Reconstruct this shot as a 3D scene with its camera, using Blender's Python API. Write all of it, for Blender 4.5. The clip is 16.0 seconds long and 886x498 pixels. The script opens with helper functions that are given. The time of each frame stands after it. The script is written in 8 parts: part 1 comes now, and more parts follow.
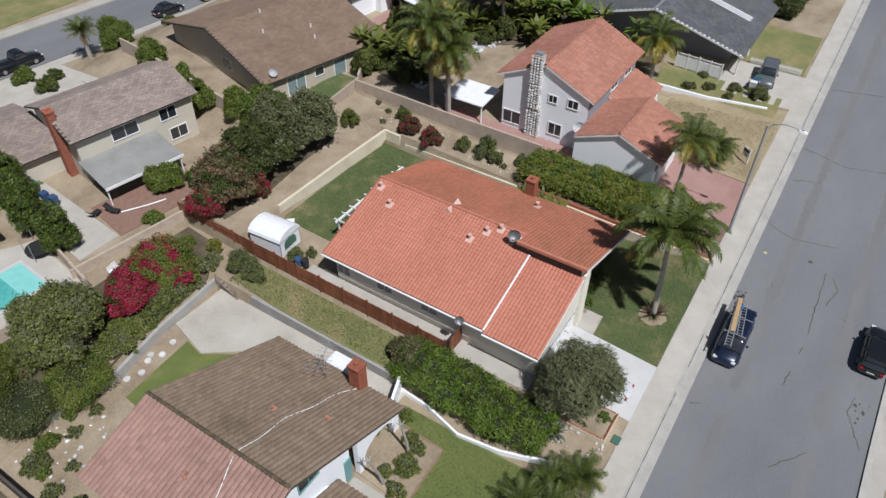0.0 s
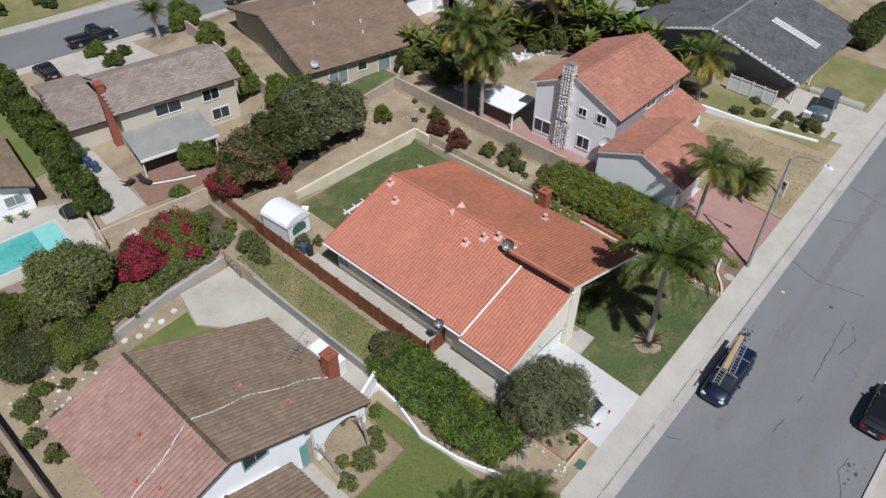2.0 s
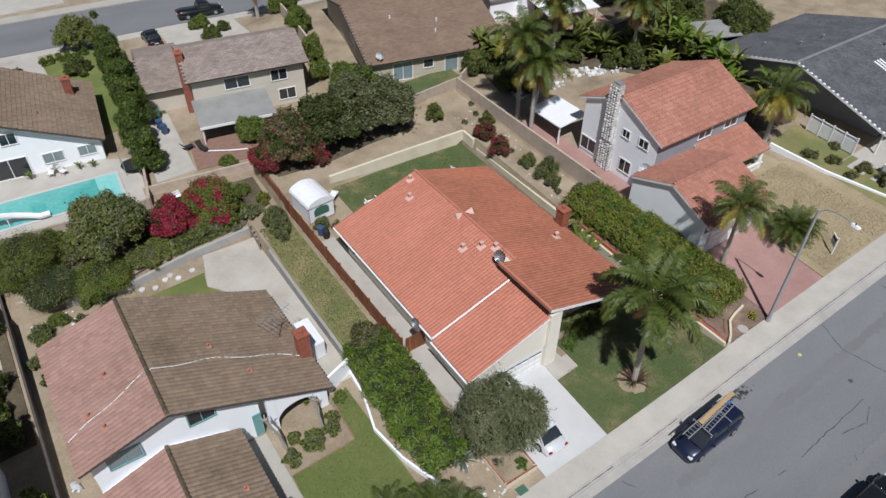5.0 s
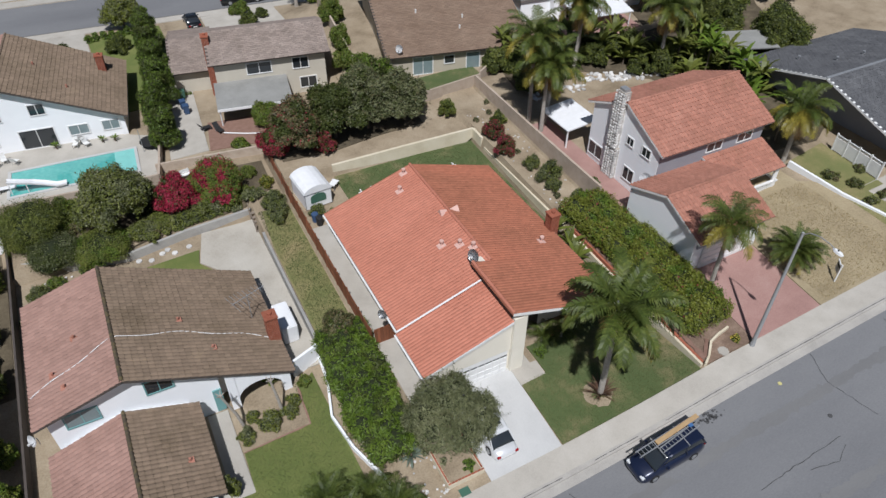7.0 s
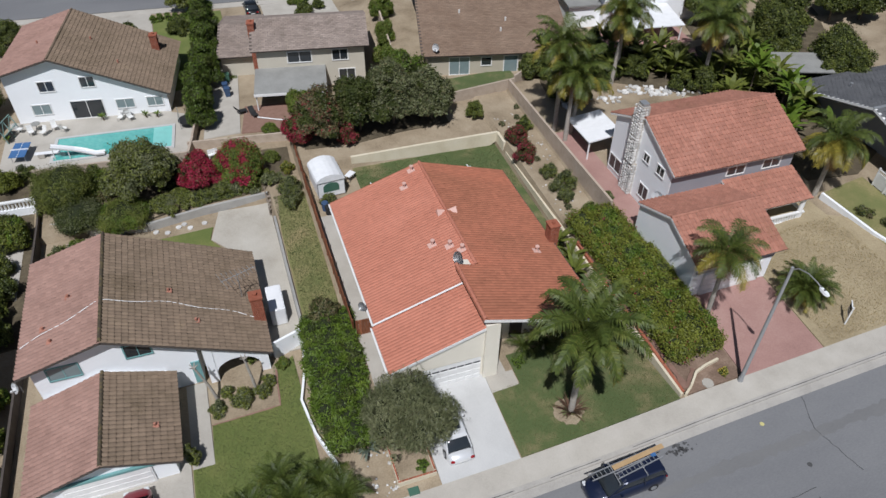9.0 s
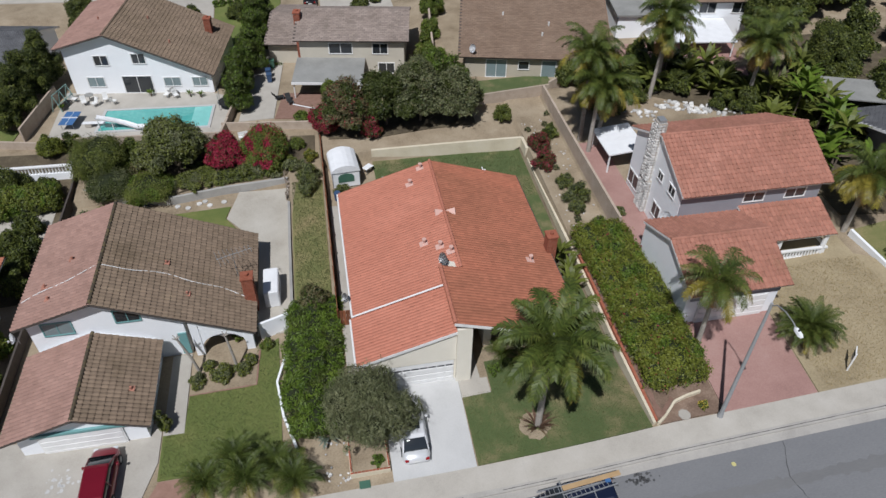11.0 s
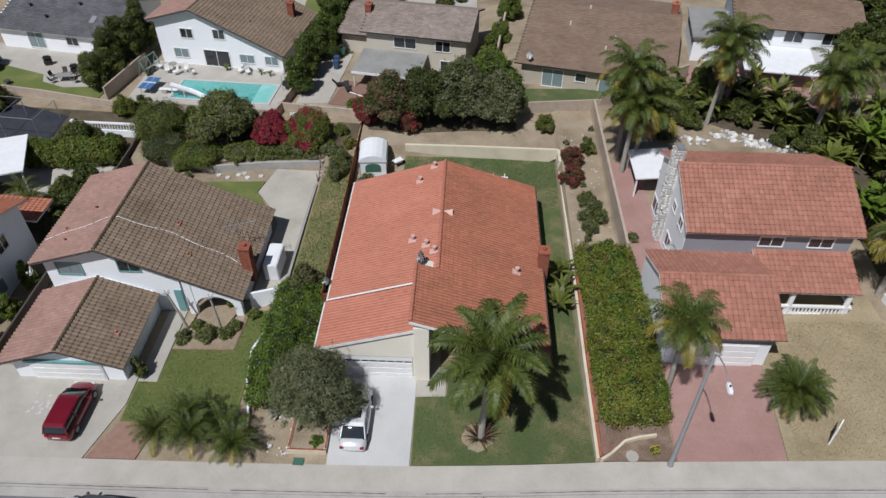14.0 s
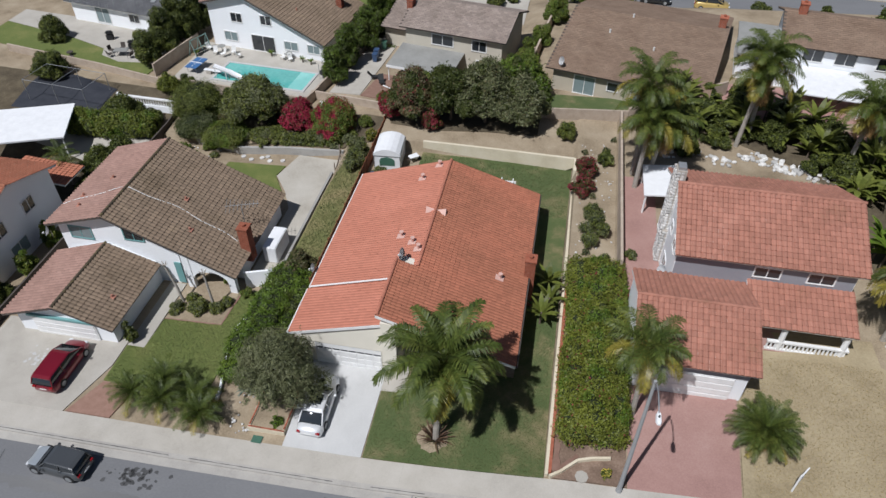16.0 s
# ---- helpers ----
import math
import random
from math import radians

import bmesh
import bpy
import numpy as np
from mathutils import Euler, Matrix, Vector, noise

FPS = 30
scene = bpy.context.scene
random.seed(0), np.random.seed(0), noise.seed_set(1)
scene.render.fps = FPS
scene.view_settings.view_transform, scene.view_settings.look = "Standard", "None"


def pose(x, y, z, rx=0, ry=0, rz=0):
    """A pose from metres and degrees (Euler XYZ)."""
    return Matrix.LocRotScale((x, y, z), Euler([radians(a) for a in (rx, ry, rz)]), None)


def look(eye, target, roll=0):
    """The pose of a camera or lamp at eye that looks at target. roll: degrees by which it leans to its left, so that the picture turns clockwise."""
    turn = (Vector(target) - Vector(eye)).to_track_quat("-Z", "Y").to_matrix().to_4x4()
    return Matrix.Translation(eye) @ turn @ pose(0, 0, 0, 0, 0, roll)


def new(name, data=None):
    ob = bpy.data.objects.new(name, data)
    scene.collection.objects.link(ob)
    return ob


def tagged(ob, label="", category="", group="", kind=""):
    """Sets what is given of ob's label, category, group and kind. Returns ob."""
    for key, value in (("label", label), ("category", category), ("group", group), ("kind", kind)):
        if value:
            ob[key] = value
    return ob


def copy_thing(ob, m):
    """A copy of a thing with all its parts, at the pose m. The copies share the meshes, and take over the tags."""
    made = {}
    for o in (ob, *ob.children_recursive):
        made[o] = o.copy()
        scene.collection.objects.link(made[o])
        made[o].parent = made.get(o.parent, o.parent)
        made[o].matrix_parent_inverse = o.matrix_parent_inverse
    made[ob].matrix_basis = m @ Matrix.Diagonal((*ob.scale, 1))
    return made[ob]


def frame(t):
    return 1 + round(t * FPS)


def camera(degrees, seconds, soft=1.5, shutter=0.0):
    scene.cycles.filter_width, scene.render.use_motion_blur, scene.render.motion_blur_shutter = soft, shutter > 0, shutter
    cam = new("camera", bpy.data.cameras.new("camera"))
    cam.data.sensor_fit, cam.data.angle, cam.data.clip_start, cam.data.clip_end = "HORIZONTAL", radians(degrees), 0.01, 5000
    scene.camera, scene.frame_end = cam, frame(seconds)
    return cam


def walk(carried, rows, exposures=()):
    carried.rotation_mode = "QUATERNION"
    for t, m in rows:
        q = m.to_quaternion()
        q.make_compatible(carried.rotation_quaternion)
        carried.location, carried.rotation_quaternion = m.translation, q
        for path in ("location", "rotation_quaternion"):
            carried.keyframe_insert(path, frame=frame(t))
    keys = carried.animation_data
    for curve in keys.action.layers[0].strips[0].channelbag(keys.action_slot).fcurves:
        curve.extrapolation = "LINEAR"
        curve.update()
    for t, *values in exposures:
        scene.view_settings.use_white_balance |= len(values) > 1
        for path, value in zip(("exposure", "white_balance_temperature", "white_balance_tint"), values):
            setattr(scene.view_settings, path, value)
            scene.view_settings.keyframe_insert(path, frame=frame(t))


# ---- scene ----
cam = camera(65.1, 16.0)
PATH = [
    (0, (-36.192, -4.183, 40.703), (-34.931, -3.378, 39.375), 0.6),
    (0.5, (-35.334, -5.7, 40.638), (-34.106, -4.837, 39.316), 0.8),
    (1, (-34.229, -7.086, 40.605), (-33.041, -6.167, 39.284), 0.8),
    (1.5, (-33.202, -8.386, 40.611), (-32.045, -7.428, 39.29), 0.6),
    (2, (-32.147, -9.569, 40.544), (-31.024, -8.571, 39.224), 0.8),
    (2.5, (-31.011, -10.749, 40.51), (-29.93, -9.707, 39.19), 0.7),
    (3, (-29.803, -11.941, 40.55), (-28.779, -10.843, 39.229), 0.5),
    (3.5, (-28.61, -13.071, 40.632), (-27.637, -11.929, 39.31), 0.4),
    (4, (-27.423, -14.022, 40.649), (-26.488, -12.847, 39.328), 0.6),
    (6.5, (-20.756, -18.55, 40.45), (-20.011, -17.245, 39.13), 0.6),
    (7, (-19.311, -19.291, 40.41), (-18.609, -17.965, 39.087), 0.6),
    (7.5, (-17.791, -20.099, 40.366), (-17.147, -18.743, 39.044), 0.6),
    (8, (-16.307, -20.756, 40.366), (-15.709, -19.379, 39.044), 0.6),
    (8.5, (-14.843, -21.356, 40.357), (-14.292, -19.959, 39.036), 0.5),
    (9, (-13.315, -21.915, 40.373), (-12.814, -20.5, 39.051), 0.7),
    (11.5, (-5.333, -23.767, 40.441), (-5.096, -22.287, 39.117), 0.6),
    (12, (-3.633, -24.009, 40.414), (-3.446, -22.521, 39.091), 0.5),
    (12.5, (-2.025, -24.204, 40.401), (-1.895, -22.71, 39.077), 0.6),
    (13, (-0.366, -24.391, 40.384), (-0.295, -22.891, 39.063), 0.6),
    (13.5, (1.33, -24.444, 40.408), (1.342, -22.943, 39.087), 0.5),
    (14, (3.089, -24.372, 40.425), (3.032, -22.873, 39.103), 0.4),
    (14.5, (4.746, -24.252, 40.466), (4.638, -22.758, 39.141), 0.5),
    (15, (6.466, -24.08, 40.501), (6.31, -22.591, 39.175), 0.4),
    (15.5, (8.169, -23.836, 40.549), (7.959, -22.356, 39.221), 0.3),
    (16, (9.833, -23.547, 40.626), (9.561, -22.078, 39.297), 0.4),
]
walk(cam, [(t, look(eye, target, roll)) for t, eye, target, roll in PATH],
     exposures=((0, -0.03, 6200, 11), (4, -0.06, 6200, 11), (8.5, -0.17, 6200, 11), (12, -0.26, 6200, 11), (14.5, -0.25, 6200, 11), (16, -0.16, 6200, 11)))


# ---------------- light ----------------
SUN_DIR = Vector((-3.1, -5.5, 9.9)).normalized()
world = bpy.data.worlds.new("sky")
scene.world = world
world.use_nodes = True
wn = world.node_tree.nodes
sky = wn.new("ShaderNodeTexSky")
sky.sky_type = "NISHITA"
sky.sun_disc = False
sky.sun_elevation = math.asin(SUN_DIR.z)
sky.sun_rotation = math.atan2(SUN_DIR.x, SUN_DIR.y)
world.node_tree.links.new(sky.outputs[0], wn["Background"].inputs[0])
wn["Background"].inputs[1].default_value = 0.042
sun = new("sun", bpy.data.lights.new("sun", "SUN"))
sun.data.energy, sun.data.angle, sun.data.color = 4.55, radians(0.6), (1.0, 0.985, 0.97)
sun.matrix_world = look(SUN_DIR * 80, (0, 0, 0))


# ---------------- materials ----------------
def mat(name, cols, rough=0.8, scale=2.0, fine=30.0, bump=0.15, metal=0.0, rnd=0.0, spec=0.3, island=False, coat=0.0, stretch=(1, 1, 1), fine_amt=0.35, dist=0.02):
    """Colours mixed by two scales of noise, with fine relief; rnd varies the value from object to object."""
    m = bpy.data.materials.new(name)
    m.use_nodes = True
    nt = m.node_tree
    N, L = nt.nodes, nt.links
    b = N["Principled BSDF"]
    tc = N.new("ShaderNodeTexCoord")
    mp = N.new("ShaderNodeMapping")
    mp.inputs["Scale"].default_value = stretch
    L.new(tc.outputs["Object"], mp.inputs[0])
    n1 = N.new("ShaderNodeTexNoise")
    n1.inputs["Scale"].default_value, n1.inputs["Detail"].default_value, n1.inputs["Roughness"].default_value = scale, 6, 0.6
    n2 = N.new("ShaderNodeTexNoise")
    n2.inputs["Scale"].default_value, n2.inputs["Detail"].default_value = fine, 3
    L.new(mp.outputs[0], n1.inputs[0])
    L.new(mp.outputs[0], n2.inputs[0])
    mx = N.new("ShaderNodeMix")
    mx.inputs[0].default_value = fine_amt
    L.new(n1.outputs[0], mx.inputs[2])
    L.new(n2.outputs[0], mx.inputs[3])
    ramp = N.new("ShaderNodeValToRGB")
    el = ramp.color_ramp.elements
    k = len(cols)
    for i, c in enumerate(cols):
        p = 0.3 + 0.4 * i / max(1, k - 1)
        if i < 2:
            e = el[i]
            e.position = p
        else:
            e = el.new(p)
        e.color = (*c, 1)
    L.new(mx.outputs[0], ramp.inputs[0])
    out = ramp.outputs[0]
    if rnd or island:
        hs = N.new("ShaderNodeHueSaturation")
        src = N.new("ShaderNodeNewGeometry") if island else N.new("ShaderNodeObjectInfo")
        mr = N.new("ShaderNodeMapRange")
        mr.inputs[3].default_value, mr.inputs[4].default_value = 1 - rnd, 1 + rnd
        L.new(src.outputs["Random Per Island" if island else "Random"], mr.inputs[0])
        L.new(mr.outputs[0], hs.inputs["Value"])
        L.new(out, hs.inputs["Color"])
        out = hs.outputs[0]
    L.new(out, b.inputs["Base Color"])
    b.inputs["Roughness"].default_value, b.inputs["Metallic"].default_value = rough, metal
    b.inputs["Specular IOR Level"].default_value = spec
    b.inputs["Coat Weight"].default_value = coat
    if bump:
        bp = N.new("ShaderNodeBump")
        bp.inputs["Strength"].default_value, bp.inputs["Distance"].default_value = bump, dist
        L.new(n2.outputs[0], bp.inputs["Height"])
        L.new(bp.outputs[0], b.inputs["Normal"])
    return m


def leaf_mat(name, cols, rnd=0.35, trans=0.25, rough=0.5):
    m = mat(name, cols, rough, 0.8, 6, 0, rnd=rnd, island=True, spec=0.35)
    nt = m.node_tree
    b = nt.nodes["Principled BSDF"]
    tr = nt.nodes.new("ShaderNodeBsdfTranslucent")
    ms = nt.nodes.new("ShaderNodeMixShader")
    ms.inputs[0].default_value = trans
    src = b.inputs["Base Color"].links[0].from_socket
    nt.links.new(src, tr.inputs[0])
    nt.links.new(b.outputs[0], ms.inputs[1])
    nt.links.new(tr.outputs[0], ms.inputs[2])
    nt.links.new(ms.outputs[0], nt.nodes["Material Output"].inputs[0])
    return m


def plain(name, col, rough=0.5, metal=0.0, coat=0.0, spec=0.4):
    return mat(name, [tuple(c * 0.9 for c in col), tuple(min(1, c * 1.08) for c in col)], rough, 1.5, 20, 0.04, metal, spec=spec, coat=coat)


M = {}
M["dirt"] = mat("dry_soil", [(0.17, 0.13, 0.085), (0.30, 0.24, 0.165), (0.40, 0.335, 0.245)], 0.95, 0.35, 9, 0.6, dist=0.05)
M["drygrass"] = mat("dry_grass", [(0.22, 0.175, 0.105), (0.33, 0.27, 0.17), (0.41, 0.345, 0.225)], 0.95, 0.3, 7, 0.7, dist=0.05)
M["lawn"] = mat("mown_grass", [(0.27, 0.215, 0.125), (0.16, 0.152, 0.072), (0.088, 0.115, 0.043), (0.075, 0.105, 0.038), (0.125, 0.14, 0.06)], 0.95, 0.42, 14, 0.5, dist=0.04, fine_amt=0.2)
M["lawn2"] = mat("watered_grass", [(0.235, 0.215, 0.085), (0.15, 0.172, 0.052), (0.112, 0.145, 0.04), (0.17, 0.19, 0.062)], 0.95, 0.35, 14, 0.8, dist=0.05)
M["lawn_dry"] = mat("half_dry_grass", [(0.33, 0.26, 0.14), (0.19, 0.185, 0.075), (0.12, 0.15, 0.05)], 0.95, 0.35, 12, 0.8, dist=0.05)
M["asphalt"] = mat("asphalt", [(0.135, 0.137, 0.143), (0.168, 0.17, 0.176), (0.205, 0.207, 0.21)], 0.9, 0.15, 16, 0.35, stretch=(0.35, 1, 1), dist=0.01)
M["concrete"] = mat("pale_concrete", [(0.34, 0.315, 0.275), (0.415, 0.388, 0.342), (0.47, 0.445, 0.40)], 0.85, 0.5, 14, 0.2, rnd=0.06, dist=0.01)
M["drive"] = mat("drive_concrete", [(0.42, 0.42, 0.41), (0.48, 0.48, 0.472), (0.53, 0.53, 0.52)], 0.8, 0.4, 12, 0.15, rnd=0.03, dist=0.01)
M["patio"] = mat("stained_concrete", [(0.33, 0.30, 0.25), (0.43, 0.40, 0.345), (0.50, 0.475, 0.42)], 0.85, 0.3, 10, 0.2, dist=0.01)
M["kerb"] = mat("kerb_concrete", [(0.30, 0.285, 0.26), (0.38, 0.36, 0.33), (0.44, 0.42, 0.38)], 0.9, 0.7, 12, 0.2, rnd=0.06)
M["pinkdrive"] = mat("pink_stained_concrete", [(0.27, 0.155, 0.135), (0.345, 0.205, 0.178), (0.40, 0.26, 0.228)], 0.8, 0.35, 9, 0.15)
M["brickpave"] = mat("brick_paving", [(0.20, 0.115, 0.085), (0.29, 0.18, 0.14)], 0.9, 2, 20, 0.3, rnd=0.25)
M["mulch"] = mat("dark_leaf_litter", [(0.05, 0.04, 0.026), (0.10, 0.08, 0.052), (0.17, 0.14, 0.09)], 0.95, 0.6, 8, 0.7, dist=0.05)
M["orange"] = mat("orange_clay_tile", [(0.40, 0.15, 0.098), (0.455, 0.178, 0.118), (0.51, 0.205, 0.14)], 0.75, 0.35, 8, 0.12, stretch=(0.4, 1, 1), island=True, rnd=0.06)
# Browner, darker than orange: east slope's weaker sun put into the colour, with weathering.
M["orange_e"] = mat("orange_clay_tile_worn_shaded", [(0.285, 0.115, 0.066), (0.36, 0.138, 0.082), (0.43, 0.155, 0.092)], 0.78, 0.35, 8, 0.12, stretch=(0.4, 1, 1), island=True, rnd=0.10)
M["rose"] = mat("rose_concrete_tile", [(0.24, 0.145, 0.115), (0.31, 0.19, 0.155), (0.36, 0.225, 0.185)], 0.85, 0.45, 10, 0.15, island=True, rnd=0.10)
# Darker, browner tile for the east slopes; rose covers the west ones.
M["brown"] = mat("brown_concrete_tile", [(0.13, 0.095, 0.06), (0.19, 0.141, 0.098), (0.22, 0.162, 0.116), (0.245, 0.185, 0.122)], 0.88, 0.3, 10, 0.15, island=True, rnd=0.13)
M["coral"] = mat("coral_concrete_tile", [(0.25, 0.135, 0.085), (0.34, 0.155, 0.11), (0.385, 0.18, 0.13), (0.42, 0.215, 0.16)], 0.82, 0.3, 9, 0.15, island=True, rnd=0.12)
M["shingle_tan"] = mat("tan_asphalt_shingle", [(0.17, 0.115, 0.08), (0.215, 0.15, 0.108), (0.255, 0.185, 0.135)], 0.95, 0.4, 12, 0.4, rnd=0.10, island=True)
M["shingle_mauve"] = mat("greyish_brown_shingle", [(0.20, 0.16, 0.135), (0.265, 0.215, 0.185), (0.32, 0.265, 0.23)], 0.95, 0.5, 12, 0.4, rnd=0.16, island=True)
M["shingle_dark"] = mat("charcoal_shingle", [(0.07, 0.072, 0.078), (0.105, 0.107, 0.113), (0.145, 0.147, 0.152)], 0.95, 0.5, 12, 0.4, rnd=0.14, island=True)
M["stucco"] = mat("cream_stucco", [(0.72, 0.68, 0.58), (0.80, 0.76, 0.665)], 0.9, 0.6, 18, 0.3)
M["white"] = mat("white_stucco", [(0.82, 0.84, 0.86), (0.88, 0.90, 0.92)], 0.85, 0.5, 18, 0.25)
M["tan"] = mat("tan_stucco", [(0.43, 0.385, 0.30), (0.50, 0.45, 0.365)], 0.9, 0.6, 18, 0.3)
M["beige"] = mat("beige_stucco", [(0.50, 0.46, 0.38), (0.58, 0.54, 0.455)], 0.9, 0.6, 18, 0.3)
# Grey stucco; also the eave shade painted onto the white coral-roofed house.
M["greywall_and_shade"] = mat("blue_grey_stucco_and_eave_shade", [(0.25, 0.255, 0.285), (0.31, 0.315, 0.345)], 0.9, 0.6, 18, 0.25)
M["trim"] = plain("white_trim_paint", (0.78, 0.78, 0.77), 0.5)
M["teal"] = plain("teal_trim_paint", (0.16, 0.33, 0.33), 0.6)
M["darkwood"] = mat("dark_trim", [(0.06, 0.05, 0.045), (0.10, 0.085, 0.075)], 0.8, 2, 20, 0.2)
M["glass"] = plain("dark_window_glass", (0.025, 0.03, 0.035), 0.06, spec=0.8)
M["glass_lt"] = plain("curtained_window_glass", (0.20, 0.26, 0.27), 0.08, spec=0.8)
M["brick"] = mat("red_brick", [(0.23, 0.07, 0.04), (0.33, 0.11, 0.065), (0.38, 0.15, 0.10)], 0.9, 3, 25, 0.4, rnd=0.2)
M["mortar"] = mat("mortar", [(0.36, 0.32, 0.28), (0.46, 0.42, 0.37)], 0.95, 4, 30, 0.3)
M["block"] = mat("slump_block", [(0.33, 0.265, 0.205), (0.42, 0.345, 0.275), (0.47, 0.40, 0.33)], 0.95, 1.2, 16, 0.4, rnd=0.1)
M["creamwall"] = mat("cream_garden_wall", [(0.50, 0.43, 0.31), (0.62, 0.555, 0.42), (0.68, 0.62, 0.5)], 0.9, 0.6, 14, 0.3)
M["greyblock"] = mat("grey_block", [(0.26, 0.255, 0.24), (0.35, 0.34, 0.32), (0.40, 0.39, 0.365)], 0.95, 0.8, 14, 0.4, rnd=0.12)
M["redwood"] = mat("red_stained_board", [(0.15, 0.055, 0.026), (0.23, 0.085, 0.042), (0.29, 0.12, 0.065)], 0.8, 1.5, 25, 0.3, rnd=0.25, stretch=(1, 1, 0.2))
M["greywood"] = mat("weathered_wood", [(0.19, 0.155, 0.125), (0.28, 0.235, 0.19)], 0.9, 1.5, 25, 0.3, rnd=0.2)
M["stone"] = mat("pale_river_stone", [(0.42, 0.41, 0.39), (0.56, 0.55, 0.53), (0.66, 0.65, 0.63)], 0.85, 2, 20, 0.3, rnd=0.3)
M["metal"] = mat("galvanised_metal", [(0.33, 0.34, 0.35), (0.43, 0.44, 0.45)], 0.45, 1, 20, 0.05, metal=0.5)
M["polegrey"] = mat("concrete_pole", [(0.26, 0.27, 0.275), (0.35, 0.355, 0.36)], 0.8, 1, 20, 0.15)
M["black"] = plain("black_rubber", (0.022, 0.022, 0.023), 0.7)
M["cover"] = mat("grey_patio_sheet", [(0.20, 0.20, 0.19), (0.265, 0.265, 0.25), (0.32, 0.318, 0.305)], 0.7, 0.5, 12, 0.1)
M["bark"] = mat("tree_bark", [(0.11, 0.085, 0.062), (0.19, 0.155, 0.12)], 0.95, 3, 25, 0.5)
M["palmbark"] = mat("palm_trunk", [(0.23, 0.205, 0.175), (0.35, 0.32, 0.28), (0.42, 0.39, 0.35)], 0.95, 2, 18, 0.5, stretch=(1, 1, 3))
M["water"] = mat("pool_water", [(0.055, 0.31, 0.285), (0.095, 0.40, 0.365), (0.16, 0.49, 0.45)], 0.05, 0.18, 3, 0.05, spec=0.6)
M["pool_step"] = plain("shallow_pool_water", (0.24, 0.58, 0.54), 0.05, spec=0.6)
M["tarp"] = plain("white_canvas", (0.76, 0.77, 0.78), 0.6)
M["blueplastic"] = plain("blue_plastic", (0.045, 0.085, 0.17), 0.5)
M["bluetop"] = plain("blue_table_top", (0.06, 0.15, 0.33), 0.5)
M["greenplastic"] = plain("green_plastic", (0.06, 0.14, 0.10), 0.5)
M["court"] = mat("dark_court_mat", [(0.022, 0.025, 0.034), (0.045, 0.048, 0.058)], 0.7, 1.2, 20, 0.1)
M["greenframe"] = plain("pale_green_metal", (0.20, 0.32, 0.29), 0.5)
M["litter"] = mat("brown_leaf_litter", [(0.10, 0.07, 0.05), (0.19, 0.13, 0.095), (0.30, 0.22, 0.165)], 0.95, 0.8, 10, 0.6, dist=0.04)
M["ridge_dark"] = mat("lichened_dark_ridge_tile", [(0.05, 0.042, 0.032), (0.085, 0.068, 0.048), (0.21, 0.165, 0.06)], 0.9, 3.0, 14, 0.2)
M["pink_sheet"] = plain("pale_pink_sheet_metal", (0.62, 0.40, 0.34), 0.6)
M["pale_plastic"] = plain("pale_plastic", (0.7, 0.7, 0.68), 0.5)


# ---------------- building blocks ----------------
def link(name, me, material, parent=None, label=""):
    ob = new(name, me)
    if material is not None:
        me.materials.append(M[material] if isinstance(material, str) else material)
    if parent is not None:
        ob.parent = parent
    if label:
        ob["label"] = label
    return ob


def part(name, bm, material, parent=None, label=""):
    me = bpy.data.meshes.new(name)
    bmesh.ops.recalc_face_normals(bm, faces=bm.faces)
    bm.to_mesh(me)
    bm.free()
    return link(name, me, material, parent, label)


def raw(name, verts, faces, material, parent=None, label="", smooth=False):
    me = bpy.data.meshes.new(name)
    v = np.asarray(verts, dtype=np.float32)
    f = np.asarray(faces, dtype=np.int32)
    me.vertices.add(len(v))
    me.vertices.foreach_set("co", v.ravel())
    k = f.shape[1]
    me.loops.add(f.size)
    me.loops.foreach_set("vertex_index", f.ravel())
    me.polygons.add(len(f))
    me.polygons.foreach_set("loop_start", np.arange(0, f.size, k, dtype=np.int32))
    me.update(calc_edges=True)
    me.validate()
    me.polygons.foreach_set("use_smooth", np.full(len(f), smooth, dtype=bool))
    return link(name, me, material, parent, label)


def thing(name, label, category, at=(0, 0, 0), turn=0.0, group="", kind=""):
    e = new(name)
    e.empty_display_size = 0.3
    e.matrix_world = pose(*at, 0, 0, turn)
    return tagged(e, label, category, group, kind)


def box(bm, x0, x1, y0, y1, z0, z1, bevel=0.0):
    g = bmesh.ops.create_cube(bm, size=1, matrix=Matrix.Translation(((x0 + x1) / 2, (y0 + y1) / 2, (z0 + z1) / 2)) @ Matrix.Diagonal((abs(x1 - x0), abs(y1 - y0), abs(z1 - z0), 1)))
    if bevel:
        es = list({e for v in g["verts"] for e in v.link_edges})
        bmesh.ops.bevel(bm, geom=es, offset=bevel, segments=2, affect="EDGES")
    return g["verts"]


def boxp(name, x0, x1, y0, y1, z0, z1, material, parent=None, label="", bevel=0.0):
    bm = bmesh.new()
    box(bm, x0, x1, y0, y1, z0, z1, bevel)
    return part(name, bm, material, parent, label)


